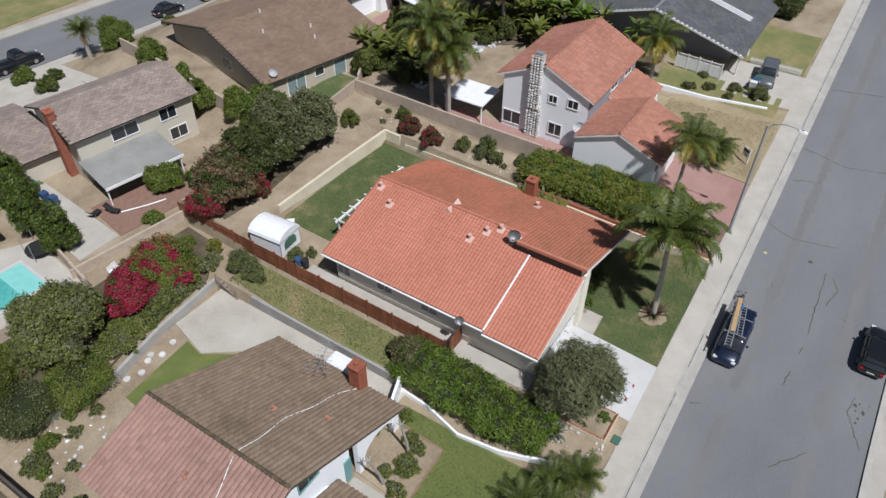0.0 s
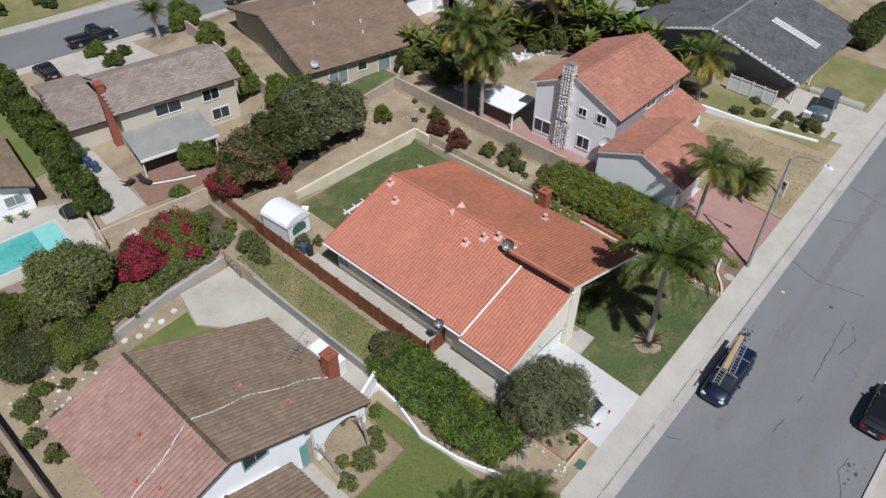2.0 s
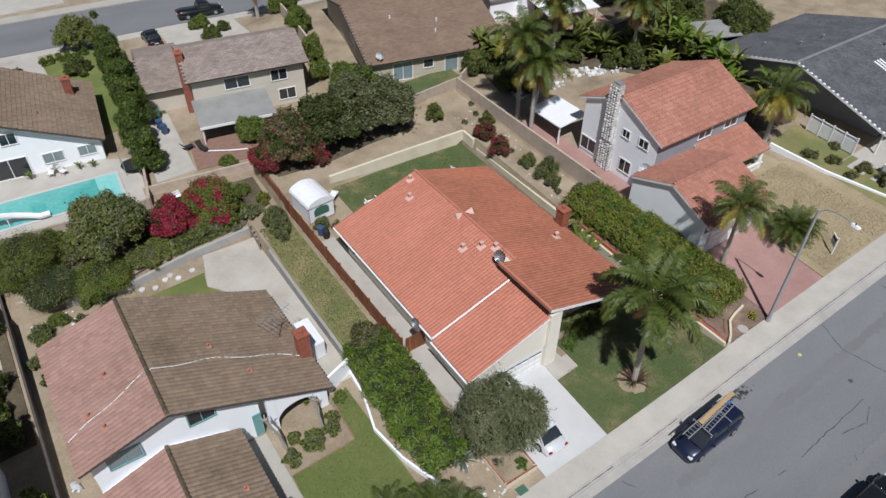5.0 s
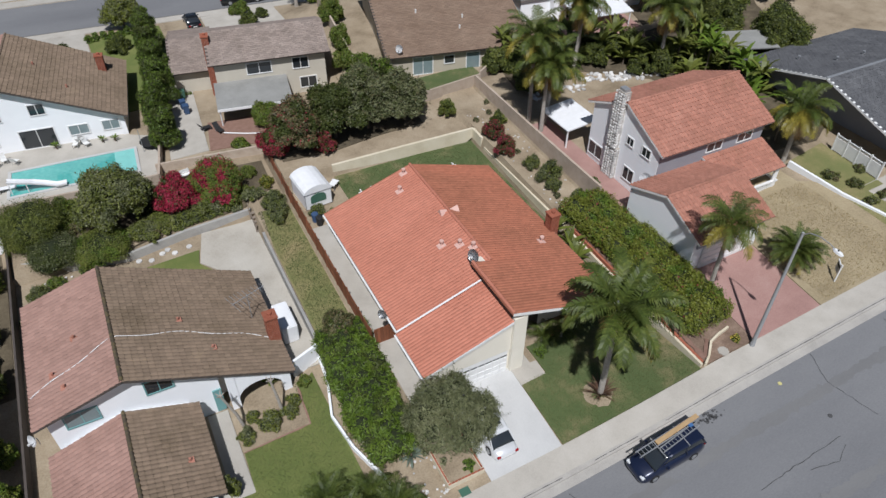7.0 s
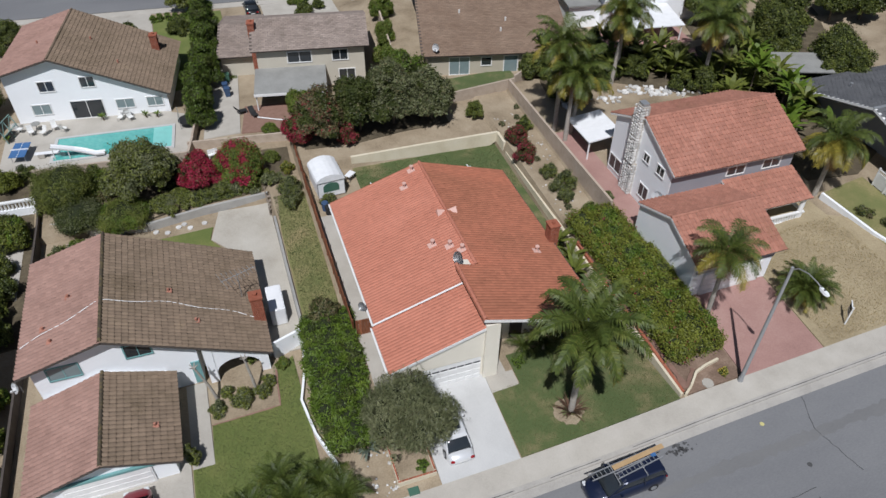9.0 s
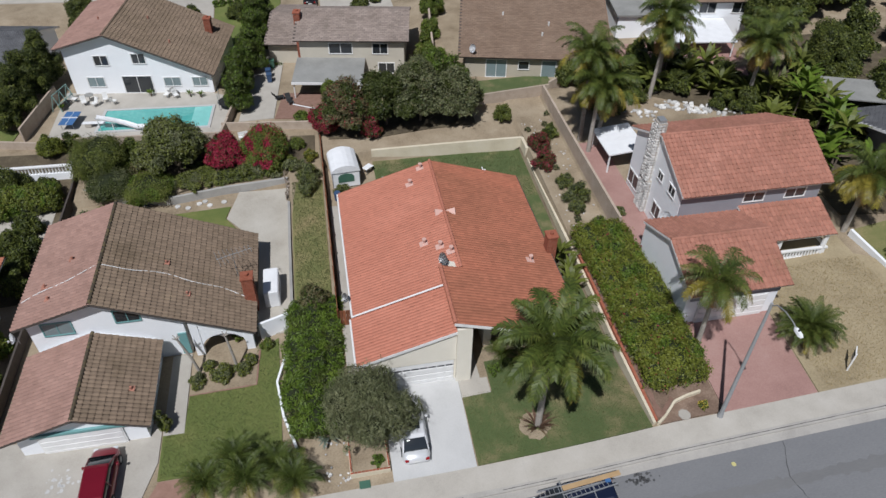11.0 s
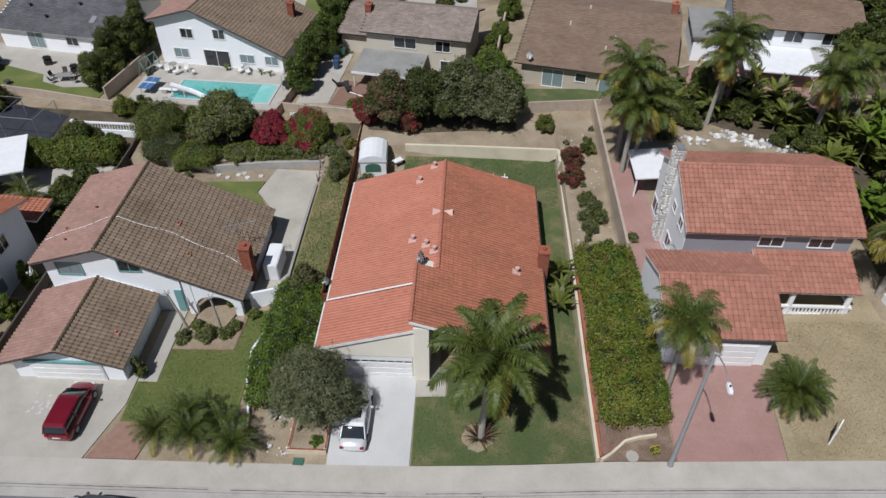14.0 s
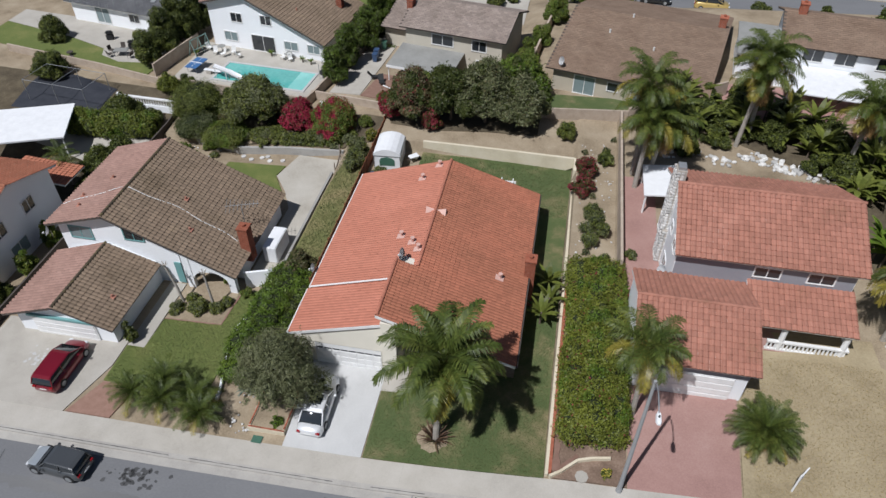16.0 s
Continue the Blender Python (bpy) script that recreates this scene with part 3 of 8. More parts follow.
def orange_house():
    h = thing("house", "single-storey cream stucco house with an orange clay tile roof", "house")
    z0 = 0.2
    W, E, R, ZE, ZR = -6.72, 9.28, 1.35, 3.68, 6.25
    yb, yf = 26.03, 6.7
    ye = 6.5
    # walls
    prismp("wall", [(W + 0.75, z0), (E - 0.75, z0), (E - 0.75, ZE + 0.02), (R, ZR - 0.25), (W + 0.75, ZE + 0.02)], "y", 13.0, yb - 0.7, "stucco", h)
    prismp("wall", [(W + 0.75, z0), (0.0, z0), (0.0, 5.55), (W + 0.75, ZE - 0.18)], "y", 6.96, 12.99, "stucco", h)
    prismp("wall", [(0.05, z0), (1.0, z0), (1.0, 6.2), (0.05, 6.5)], "y", 6.9, 12.98, "stucco", h)
    prismp("wall", [(2.6, z0), (E - 0.75, z0), (E - 0.75, ZE), (2.6, 5.6)], "y", 9.6, 12.97, "stucco", h, "recessed entry wall")
    # slopes
    k = (ZR - ZE) / (R - W)
    kw = dict(pitch=0.28, course=0.36, amp=0.04)
    ys = 11.15
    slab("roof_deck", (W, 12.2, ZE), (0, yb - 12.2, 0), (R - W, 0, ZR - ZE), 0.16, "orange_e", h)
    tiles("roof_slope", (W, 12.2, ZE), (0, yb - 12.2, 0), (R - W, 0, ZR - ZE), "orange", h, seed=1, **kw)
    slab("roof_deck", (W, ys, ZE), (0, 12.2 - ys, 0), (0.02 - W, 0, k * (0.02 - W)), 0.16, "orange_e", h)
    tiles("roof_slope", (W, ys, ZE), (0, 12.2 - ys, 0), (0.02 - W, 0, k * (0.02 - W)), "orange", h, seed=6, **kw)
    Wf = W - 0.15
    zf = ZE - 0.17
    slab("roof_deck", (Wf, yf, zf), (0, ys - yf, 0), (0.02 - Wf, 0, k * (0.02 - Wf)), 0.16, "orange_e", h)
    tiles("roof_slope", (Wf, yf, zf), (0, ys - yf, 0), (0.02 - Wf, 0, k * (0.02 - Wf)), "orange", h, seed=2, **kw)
    kE = (ZR - ZE) / (E - R)
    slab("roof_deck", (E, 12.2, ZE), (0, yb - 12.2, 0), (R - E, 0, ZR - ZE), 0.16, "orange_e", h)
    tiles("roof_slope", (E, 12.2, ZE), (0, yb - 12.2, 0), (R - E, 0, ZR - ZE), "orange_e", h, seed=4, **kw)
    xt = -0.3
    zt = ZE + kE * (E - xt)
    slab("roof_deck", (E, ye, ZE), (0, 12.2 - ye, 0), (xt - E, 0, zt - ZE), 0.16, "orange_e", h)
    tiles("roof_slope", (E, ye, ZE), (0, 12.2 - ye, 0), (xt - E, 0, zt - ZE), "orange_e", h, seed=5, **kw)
    ridge_caps("ridge_tiles", (R, 12.2, ZR + 0.06), (R, yb, ZR + 0.06), "orange", h)
    ridge_caps("ridge_tiles", (xt + 0.1, ye, zt + 0.03), (xt + 0.1, 12.2, zt + 0.03), "orange", h)
    boxp("clerestory_wall", -0.05, 0.1, 7.0, 12.9, 5.3, zt - 0.25, "darkwood", h, "dark clerestory strip")
    # verge boards, gutters
    slab("flashing", (W - 0.1, ys - 0.08, ZE + 0.06), (0, 0.13, 0), (0.0 - W, 0, k * (0.0 - W)), 0.05, "trim", h, "white painted roof edge strip")
    for a, b in (((Wf, yf - 0.03, zf), (0.0, yf - 0.03, zf + k * (0 - Wf))), ((E, ye - 0.03, ZE), (xt, ye - 0.03, zt)), ((W, yb + 0.03, ZE), (R, yb + 0.03, ZR)), ((E, yb + 0.03, ZE), (R, yb + 0.03, ZR))):
        p, q = Vector(a), Vector(b)
        bm = bmesh.new()
        vs = [bm.verts.new(v) for v in (p, q, q - Vector((0, 0, 0.24)), p - Vector((0, 0, 0.24)))]
        vs2 = [bm.verts.new(v.co + Vector((0, 0.05, 0))) for v in vs]
        bm.faces.new(vs)
        bm.faces.new(vs2[::-1])
        for i in range(4):
            bm.faces.new((vs[i], vs2[i], vs2[(i + 1) % 4], vs[(i + 1) % 4]))
        part("verge_board", bm, "trim" if p.y < 10 else "orange_e", h)
    tubep("gutter", [(W - 0.1, ys + 0.05, ZE - 0.1), (W - 0.1, yb, ZE - 0.1)], 0.08, "trim", h)
    tubep("gutter", [(Wf - 0.1, yf, zf - 0.1), (Wf - 0.1, ys, zf - 0.1)], 0.08, "trim", h)
    tubep("gutter", [(E + 0.1, ye, ZE - 0.1), (E + 0.1, yb, ZE - 0.1)], 0.07, "darkwood", h)
    # garage door
    gd = boxp("garage_door", -5.1, -0.2, 6.88, 6.98, 0.35, 2.65, "trim", h, "white sectional garage door")
    for i in range(4):
        for j in range(8):
            boxp("panel", -5.02 + j * 0.607, -5.02 + j * 0.607 + 0.52, 6.85, 6.89, 0.45 + i * 0.56, 0.45 + i * 0.56 + (0.44 if i < 3 else 0.1), "trim" if i < 3 else "glass", gd)
    prismp("header", [(-6.0, 2.72), (-0.05, 2.72), (-0.05, 5.2), (-6.0, 3.35)], "y", 6.83, 6.95, "stucco", h)
    boxp("wall", -0.04, 1.0, 6.6, 6.95, 0.2, 5.95, "stucco", h, "tall cream stucco pier beside the garage")
    # openings on the west side
    for y, w, zb in ((24.0, 1.2, 1.6), (19.8, 1.4, 1.9), (15.6, 1.4, 1.9)):
        window(h, (W + 0.74, y + w, zb), (0, -1, 0), w, 1.0, (-1, 0, 0))
    for y, w in ((20.5, 1.6), (15.5, 1.6)):
        window(h, (E - 0.74, y, 1.7), (0, 1, 0), w, 1.1, (1, 0, 0))
    boxp("door", 3.2, 4.2, 9.52, 9.6, 0.6, 2.7, "darkwood", h, "dark front door in the recess")
    window(h, (5.2, 9.59, 1.4), (1, 0, 0), 2.4, 1.3, (0, -1, 0))
    # chimney
    chimney(h, 8.95, 9.75, 15.3, 16.15, 0.6, 5.35)
    # vents
    for x, y in ((0.45, 25.4), (-0.7, 23.7), (-0.75, 16.0), (0.33, 15.1), (0.98, 14.2), (7.25, 14.1)):
        g = k if x < R else -kE
        z = ZE + k * (x - W) if x < R else ZE + kE * (E - x)
        v = tubep("roof_vent", [(x, y, z - 0.1), (x, y, z + 0.4)], 0.09, "pink_sheet", h, "pale pink vent pipe with flashing", 10)
        slab("flashing", (x - 0.36, y - 0.3, z + 0.09 - 0.36 * g), (0.62, 0, 0.62 * g), (0, 0.55, 0), 0.03, "pink_sheet", v)
        tubep("cap", [(x, y, z + 0.4), (x, y, z + 0.52)], 0.17, "pink_sheet", v, "", 10)
    for x, g in ((0.6, k), (2.2, -kE)):
        y, z = 18.95, (ZE + k * (x - W) if x < R else ZE + kE * (E - x))
        o = -0.75 if g > 0 else 0.75
        bm = bmesh.new()
        q = [bm.verts.new(c) for c in ((x, y - 0.42, z + 0.02), (x, y + 0.42, z + 0.02), (x, y, z + 0.5), (x - o, y, z - o * g + 0.06))]
        for f in ((0, 1, 2), (1, 3, 2), (3, 0, 2), (0, 3, 1)):
            bm.faces.new([q[i] for i in f])
        part("dormer_vent", bm, "pink_sheet", h, "pale pink three-sided dormer vent")
    return h


def chimney(parent, x0, x1, y0, y1, z0, z1, material="brick"):
    """A chimney of brick courses with a mortar core and a capping."""
    c = boxp("chimney", x0 + 0.02, x1 - 0.02, y0 + 0.02, y1 - 0.02, z0, z1 - 0.1, "mortar", parent, "red brick chimney")
    bm = bmesh.new()
    zz = z0
    r = 0
    while zz < z1 - 0.2:
        off = 0.11 if r % 2 else 0
        x = x0 - off
        while x < x1:
            a, b = max(x, x0), min(x + 0.21, x1)
            if b - a > 0.04:
                box(bm, a, b, y0, y0 + 0.05, zz, zz + 0.065)
                box(bm, a, b, y1 - 0.05, y1, zz, zz + 0.065)
            x += 0.225
        y = y0 + 0.055 - off
        while y < y1 - 0.055:
            a, b = max(y, y0 + 0.055), min(y + 0.21, y1 - 0.055)
            if b - a > 0.04:
                box(bm, x0, x0 + 0.05, a, b, zz, zz + 0.065)
                box(bm, x1 - 0.05, x1, a, b, zz, zz + 0.065)
            y += 0.225
        zz += 0.08
        r += 1
    b = part("brickwork", bm, "brick", c)
    b["kind"] = "stuff"
    boxp("chimney_cap", x0 - 0.06, x1 + 0.06, y0 - 0.06, y1 + 0.06, z1 - 0.12, z1, "brick", c)
    tubep("flue", [((x0 + x1) / 2, (y0 + y1) / 2, z1), ((x0 + x1) / 2, (y0 + y1) / 2, z1 + 0.2)], 0.16, "brick", c)
    return c


def brown_house():
    h = thing("house", "white stucco house with a brown and rose tile roof", "house")
    kw = dict(pitch=0.34, course=0.42, amp=0.09, step=0.06)
    xw, zw, xr, zr, xe, ze = -29.8, 4.6, -24.27, 6.25, -13.97, 1.45
    y0, y1 = 12.97, 24.5
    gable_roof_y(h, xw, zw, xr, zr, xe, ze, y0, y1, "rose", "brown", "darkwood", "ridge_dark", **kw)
    ke = (zr - ze) / (xe - xr)
    kw_ = (zr - zw) / (xr - xw)
    prismp("wall", [(xw + 0.6, -0.9), (-19.0, -0.9), (-19.0, zr - ke * (-19.0 - xr) - 0.2), (xr, zr - 0.2), (xw + 0.6, zw + 0.02)], "y", y0 + 0.7, y1 - 0.6, "white", h)
    prismp("wall", [(-18.99, -0.9), (xe - 0.5, -0.9), (xe - 0.5, ze + 0.02), (-18.99, zr - ke * (-18.99 - xr) - 0.2)], "y", y0 + 2.2, y1 - 0.61, "white", h)
    prismp("wall", [(-18.6, -0.9), (-18.0, -0.9), (-18.0, 2.9), (-18.6, 3.2)], "y", y0 + 0.3, y0 + 0.7, "white", h, "white porch pier")
    prismp("wall", [(-14.9, -0.9), (-14.3, -0.9), (-14.3, 1.4), (-14.9, 1.6)], "y", y0 + 0.3, y0 + 0.7, "white", h, "white porch pier")
    # porch arch
    bm = bmesh.new()
    prev = None
    for i in range(17):
        t = math.pi * i / 16
        x, z = -16.45 - 1.55 * math.cos(t), 0.2 + 1.2 * math.sin(t)
        top = zr - ke * (x - xr) - 0.25
        ring = [bm.verts.new((x, y, zz)) for y, zz in ((y0 + 0.35, z), (y0 + 0.65, z), (y0 + 0.65, top), (y0 + 0.35, top))]
        if prev:
            for k in range(4):
                bm.faces.new((prev[k], prev[(k + 1) % 4], ring[(k + 1) % 4], ring[k]))
        else:
            bm.faces.new(ring)
        prev = ring
    bm.faces.new(prev[::-1])
    part("arch", bm, "white", h, "white stucco porch arch")
    window(h, (-17.8, y0 + 2.19, 0.5), (1, 0, 0), 2.6, 1.1, (0, -1, 0), 2, "glass", "teal")
    window(h, (-23.3, y0 + 0.69, 3.6), (1, 0, 0), 1.6, 1.1, (0, -1, 0), 2, "glass", "teal")
    window(h, (-28.2, y0 + 0.69, 3.1), (1, 0, 0), 1.9, 1.1, (0, -1, 0), 2, "glass_lt", "teal")
    boxp("door", -19.6, -19.0, y0 + 0.6, y0 + 0.72, -0.5, 1.7, "teal", h)
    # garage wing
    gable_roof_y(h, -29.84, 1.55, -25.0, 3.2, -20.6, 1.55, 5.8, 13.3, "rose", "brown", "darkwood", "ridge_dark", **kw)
    prismp("wall", [(-29.2, -1.2), (-21.2, -1.2), (-21.2, 1.5), (-25.0, 2.98), (-29.2, 1.5)], "y", 6.5, 13.6, "white", h)
    gd = boxp("garage_door", -27.9, -22.6, 6.4, 6.49, -0.95, 1.2, "trim", h, "white garage door with teal trim")
    for i in range(4):
        boxp("panel", -27.8, -22.7, 6.37, 6.41, -0.88 + i * 0.52, -0.88 + i * 0.52 + 0.45, "trim", gd)
    boxp("lintel", -28.2, -22.3, 6.3, 6.5, 1.22, 1.42, "teal", h)
    chimney(h, -14.75, -13.9, 16.1, 17.0, 0.5, 4.0)
    for x, y in ((-20.2, 18.5), (-26.6, 18.7), (-28.2, 16.5), (-18.6, 15.6), (-22.0, 8.6), (-27.6, 15.0)):
        z = (zr - ke * (x - xr)) if x > xr and y > 13.4 else (zr - kw_ * (xr - x) if y > 13.4 else 3.2 - 0.375 * abs(x + 25.0))
        v = tubep("roof_vent", [(x, y, z - 0.1), (x, y, z + 0.35)], 0.09, "coral", h, "small clay vent pipe")
        boxp("flashing", x - 0.22, x + 0.22, y - 0.22, y + 0.22, z + 0.02, z + 0.12, "coral", v)
    # white line across the tiles
    pts = []
    for i in range(25):
        t = i / 24
        x = -29.7 + t * 15.2
        y = 15.6 + 1.6 * math.sin(t * 2.6) + 0.12 * math.sin(t * 23)
        z = (zr - ke * (x - xr)) if x > xr else zr - kw_ * (xr - x)
        pts.append((x, y, z + 0.13))
    tubep("cable", pts, 0.028, "trim", h, "white cable laid across the roof", 5)
    return h


def coral_house():
    h = thing("house", "two-storey white house with a coral concrete tile roof", "house")
    kw = dict(pitch=0.36, course=0.42, amp=0.085, step=0.06)
    gable_roof_x(h, 14.75, 8.25, 20.05, 10.65, 25.1, 8.4, 19.2, 32.1, "coral", "coral", "trim", **kw)
    prismp("wall", [(15.35, 2.4), (24.4, 2.4), (24.4, 8.5), (20.05, 10.42), (15.35, 8.35)], "x", 19.45, 31.6, "white", h)
    # The main eave's shadow on the white wall, painted as a blue-grey sheet.
    boxp("wall", 19.5, 31.55, 15.3, 15.36, 5.9, 8.2, "greywall_and_shade", h, "white upper wall with the eave shadow painted on in blue-grey")
    # front wing
    gable_roof_x(h, 6.85, 5.75, 11.15, 7.55, 15.3, 5.95, 16.7, 24.65, "coral", "coral", "trim", **kw)
    prismp("wall", [(7.5, 2.0), (15.29, 2.0), (15.29, 5.85), (11.15, 7.32), (7.5, 5.85)], "x", 16.95, 24.2, "white", h)
    gd = boxp("garage_door", 18.0, 23.4, 7.4, 7.49, 2.2, 4.6, "trim", h, "white garage door")
    for i in range(4):
        boxp("panel", 18.08, 23.32, 7.36, 7.41, 2.28 + i * 0.58, 2.28 + i * 0.58 + 0.5, "trim", gd)
    # Shadow of the wing's eave, painted as a band across the white wall.
    boxp("lintel", 17.2, 24.2, 7.38, 7.5, 4.75, 5.6, "greywall_and_shade", h, "painted eave shadow above the garage door")
    # porch
    slab("roof_deck", (24.6, 12.0, 5.2), (7.2, 0, 0), (0, 3.3, 1.2), 0.16, "trim", h)
    tiles("roof_slope", (24.6, 12.0, 5.2), (7.2, 0, 0), (0, 3.3, 1.2), "coral", h, seed=9, **kw)
    for x in (27.3, 31.4):
        tubep("column", [(x, 12.45, 2.6), (x, 12.45, 5.0)], 0.2, "trim", h, "white round porch column", 12)
    b = boxp("balustrade", 26.4, 31.8, 12.25, 12.5, 3.45, 3.6, "trim", h, "white balustrade with turned balusters")
    boxp("rail", 26.4, 31.8, 12.28, 12.47, 2.7, 2.85, "trim", b)
    boxp("rail", 31.6, 31.8, 12.5, 15.0, 3.45, 3.6, "trim", b)
    for i in range(20):
        tubep("baluster", [(26.5 + i * 0.27, 12.37, 2.85), (26.5 + i * 0.27, 12.37, 3.15), (26.5 + i * 0.27, 12.37, 3.45)], 0.09, "trim", b, "", 6, 0.05)
    boxp("porch_floor", 24.7, 31.8, 12.2, 15.3, 2.3, 2.72, "pinkdrive", h)
    # openings
    for x in (24.9, 28.5):
        window(h, (x, 15.3, 6.8), (1, 0, 0), 1.7, 0.8, (0, -1, 0))
    window(h, (25.5, 15.34, 3.4), (1, 0, 0), 1.5, 1.5, (0, -1, 0))
    for y, z, w, hh in ((18.6, 7.0, 0.8, 0.7), (16.4, 7.0, 1.0, 0.8), (17.8, 3.6, 1.3, 1.2), (22.3, 3.4, 1.9, 1.3)):
        window(h, (19.44, y + w, z), (0, -1, 0), w, hh, (-1, 0, 0))
    # stone chimney: core and river stones
    c = boxp("chimney", 19.05, 19.74, 20.1, 21.5, 2.6, 6.0, "mortar", h, "white river-stone chimney")
    boxp("shaft", 18.98, 19.7, 20.3, 21.25, 6.0, 11.5, "mortar", c)
    boxp("chimney_cap", 19.05, 19.62, 20.4, 21.15, 11.5, 11.75, "metal", c)
    rng = random.Random(4)
    me = bpy.data.meshes.new("stone")
    bm = bmesh.new()
    bmesh.ops.create_icosphere(bm, subdivisions=1, radius=1)
    for v in bm.verts:
        v.co *= 0.85 + 0.3 * noise.random()
    bm.to_mesh(me)
    bm.free()
    me.materials.append(M["stone"])
    z = 2.7
    while z < 11.45:
        y0, y1, x0 = (20.1, 21.5, 19.03) if z < 6 else (20.3, 21.25, 18.96)
        y = y0
        while y < y1:
            s = new("stone", me)
            s.parent = c
            r = rng.uniform(0.13, 0.21)
            s.matrix_basis = pose(x0, y + 0.1, z + rng.uniform(-0.05, 0.05), rng.uniform(0, 360), 0, 0) @ Matrix.Diagonal((0.09, r, r * 0.8, 1))
            y += 0.31
        for xs in (x0 + 0.15, x0 + 0.47):
            s = new("stone", me)
            s.parent = c
            s.matrix_basis = pose(xs, y0, z, 0, rng.uniform(0, 360), 0) @ Matrix.Diagonal((0.17, 0.07, 0.14, 1))
        z += 0.26
    # white patio cover on the west side
    slab("patio_cover", (18.0, 25.9, 5.0), (3.6, 0, 0.35), (0, 4.6, 0), 0.12, "tarp", h, "white flat patio cover")
    for y in (26.1, 30.3):
        tubep("post", [(18.2, y, 2.7), (18.2, y, 4.95)], 0.09, "trim", h)
    return h


tagged(drape("yard_lawn", rect(-20.5, -11.5, 57, 77.2), "lawn2", 0.04), "green front lawn beside the back street", "lawn", "", "structure")
tagged(drape("yard_driveway", rect(-30, -20.6, 66, 79.4), "concrete", 0.04), "pale concrete driveway by the back street", "driveway", "", "structure")
tagged(drape("yard_driveway", rect(-6, 4, 66, 77.4), "concrete", 0.04), "pale concrete driveway by the back street", "driveway", "", "structure")
tagged(drape("yard_lawn", rect(-8, 22, 92.2, 104), "lawn_dry", 0.04), "half-dry lawn across the back street", "lawn", "", "structure")
tagged(drape("yard_lawn", rect(-40, -14, 95, 106), "concrete", 0.04), "pale concrete forecourt across the back street", "driveway", "", "structure")
tagged(drape("side_yard", [(-16.4, 45), (-12.6, 44.6), (-11.0, 62), (-14.2, 62)], "concrete", 0.04), "concrete side yard with bins", "patio", "", "structure")
tagged(drape("terrace", [(-46, 31), (-33, 27), (-33, 34), (-44, 38)], "concrete", 0.04), "pale concrete terrace behind the white cover", "patio", "", "structure")
tagged(drape("yard_patio", [(24, 42.5), (40, 40), (41, 48), (26, 49)], "pinkdrive", 0.04), "reddish concrete patio behind the white house", "patio", "", "structure")
tagged(drape("planting_bed", [(19.5, 37.2), (27, 38.4), (33, 35.0), (36.2, 30), (35.4, 16), (40, 15), (50, 20), (60, 46), (42, 46), (40, 40), (20, 43)], "mulch", 0.03), "dark leaf litter under dense planting", "bed", "", "structure")
tagged(drape("planting_bed", [(-31.3, 37.2), (-22.5, 34.0), (-11.8, 34.8), (-8.6, 36), (-8.4, 40.5), (-18, 41.4), (-31.3, 42.6)], "mulch", 0.03), "dark soil of the planted bank", "bed", "", "structure")
tagged(drape("planting_bed", [(-60, 20), (-32.2, 21.5), (-32.2, 42), (-60, 44)], "mulch", 0.02), "dark soil of a crowded garden", "bed", "", "structure")
# Sandy ground: the dark sheet paints in the shade below the trees.
tagged(drape("planting_bed", [(-7.0, 37.0), (-2, 36.6), (3, 37.2), (8.2, 37.4), (8.2, 40.2), (-7.0, 41.0)], "mulch", 0.03), "soil under the garden trees with their shade put into its colour", "bed", "", "structure")
tagged(drape("lawn_bank", [(35.2, 1.0), (39.2, 1.0), (39.6, 9.0), (40.0, 14.5), (35.2, 14)], "lawn_dry", 0.03), "weedy grass bank above the white wall", "lawn", "", "structure")


def long_slope_house(label, at, turn, depth=12.6):
    """A two-storey house with one short and one long roof slope; its gable wall faces the front (v = 0)."""
    h = thing("house", label, "house", at, turn)
    kw = dict(pitch=0.34, course=0.42, amp=0.085, step=0.06)
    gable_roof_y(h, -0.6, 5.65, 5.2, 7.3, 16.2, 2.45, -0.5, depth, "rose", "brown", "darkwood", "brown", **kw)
    prismp("wall", [(0, -0.3), (15.7, -0.3), (15.7, 2.5), (5.2, 7.05), (0, 5.62)], "y", 0.2, depth - 0.5, "white", h)
    for u, z, w, hh in ((3.2, 3.5, 1.5, 1.1), (7.4, 3.7, 1.4, 1.1), (1.8, 0.9, 1.8, 1.1), (10.3, 0.9, 1.8, 1.0), (13.5, 0.9, 1.6, 1.0)):
        window(h, (u, 0.19, z), (1, 0, 0), w, hh, (0, -1, 0), 2, "glass_lt" if z < 2 else "glass")
    window(h, (5.7, 0.19, 0.1), (1, 0, 0), 3.2, 2.0, (0, -1, 0), 2, "glass", name="sliding_door")
    chimney(h, 13.6, 14.4, 8.6, 9.4, 2.0, 5.2)
    for u, v in ((3.0, 5.0), (8.0, 6.5), (11.0, 3.0)):
        z = 7.3 - 0.441 * (u - 5.2) if u > 5.2 else 7.3 - 0.285 * (5.2 - u)
        tubep("roof_vent", [(u, v, z - 0.1), (u, v, z + 0.4)], 0.1, "coral", h)
    return h


def shingle_rows(name, o, u, v, material, parent, seed=0):
    return tiles(name, o, u, v, material, parent, pitch=0.5, course=0.28, amp=0.012, step=0.02, seed=seed, flat=True)


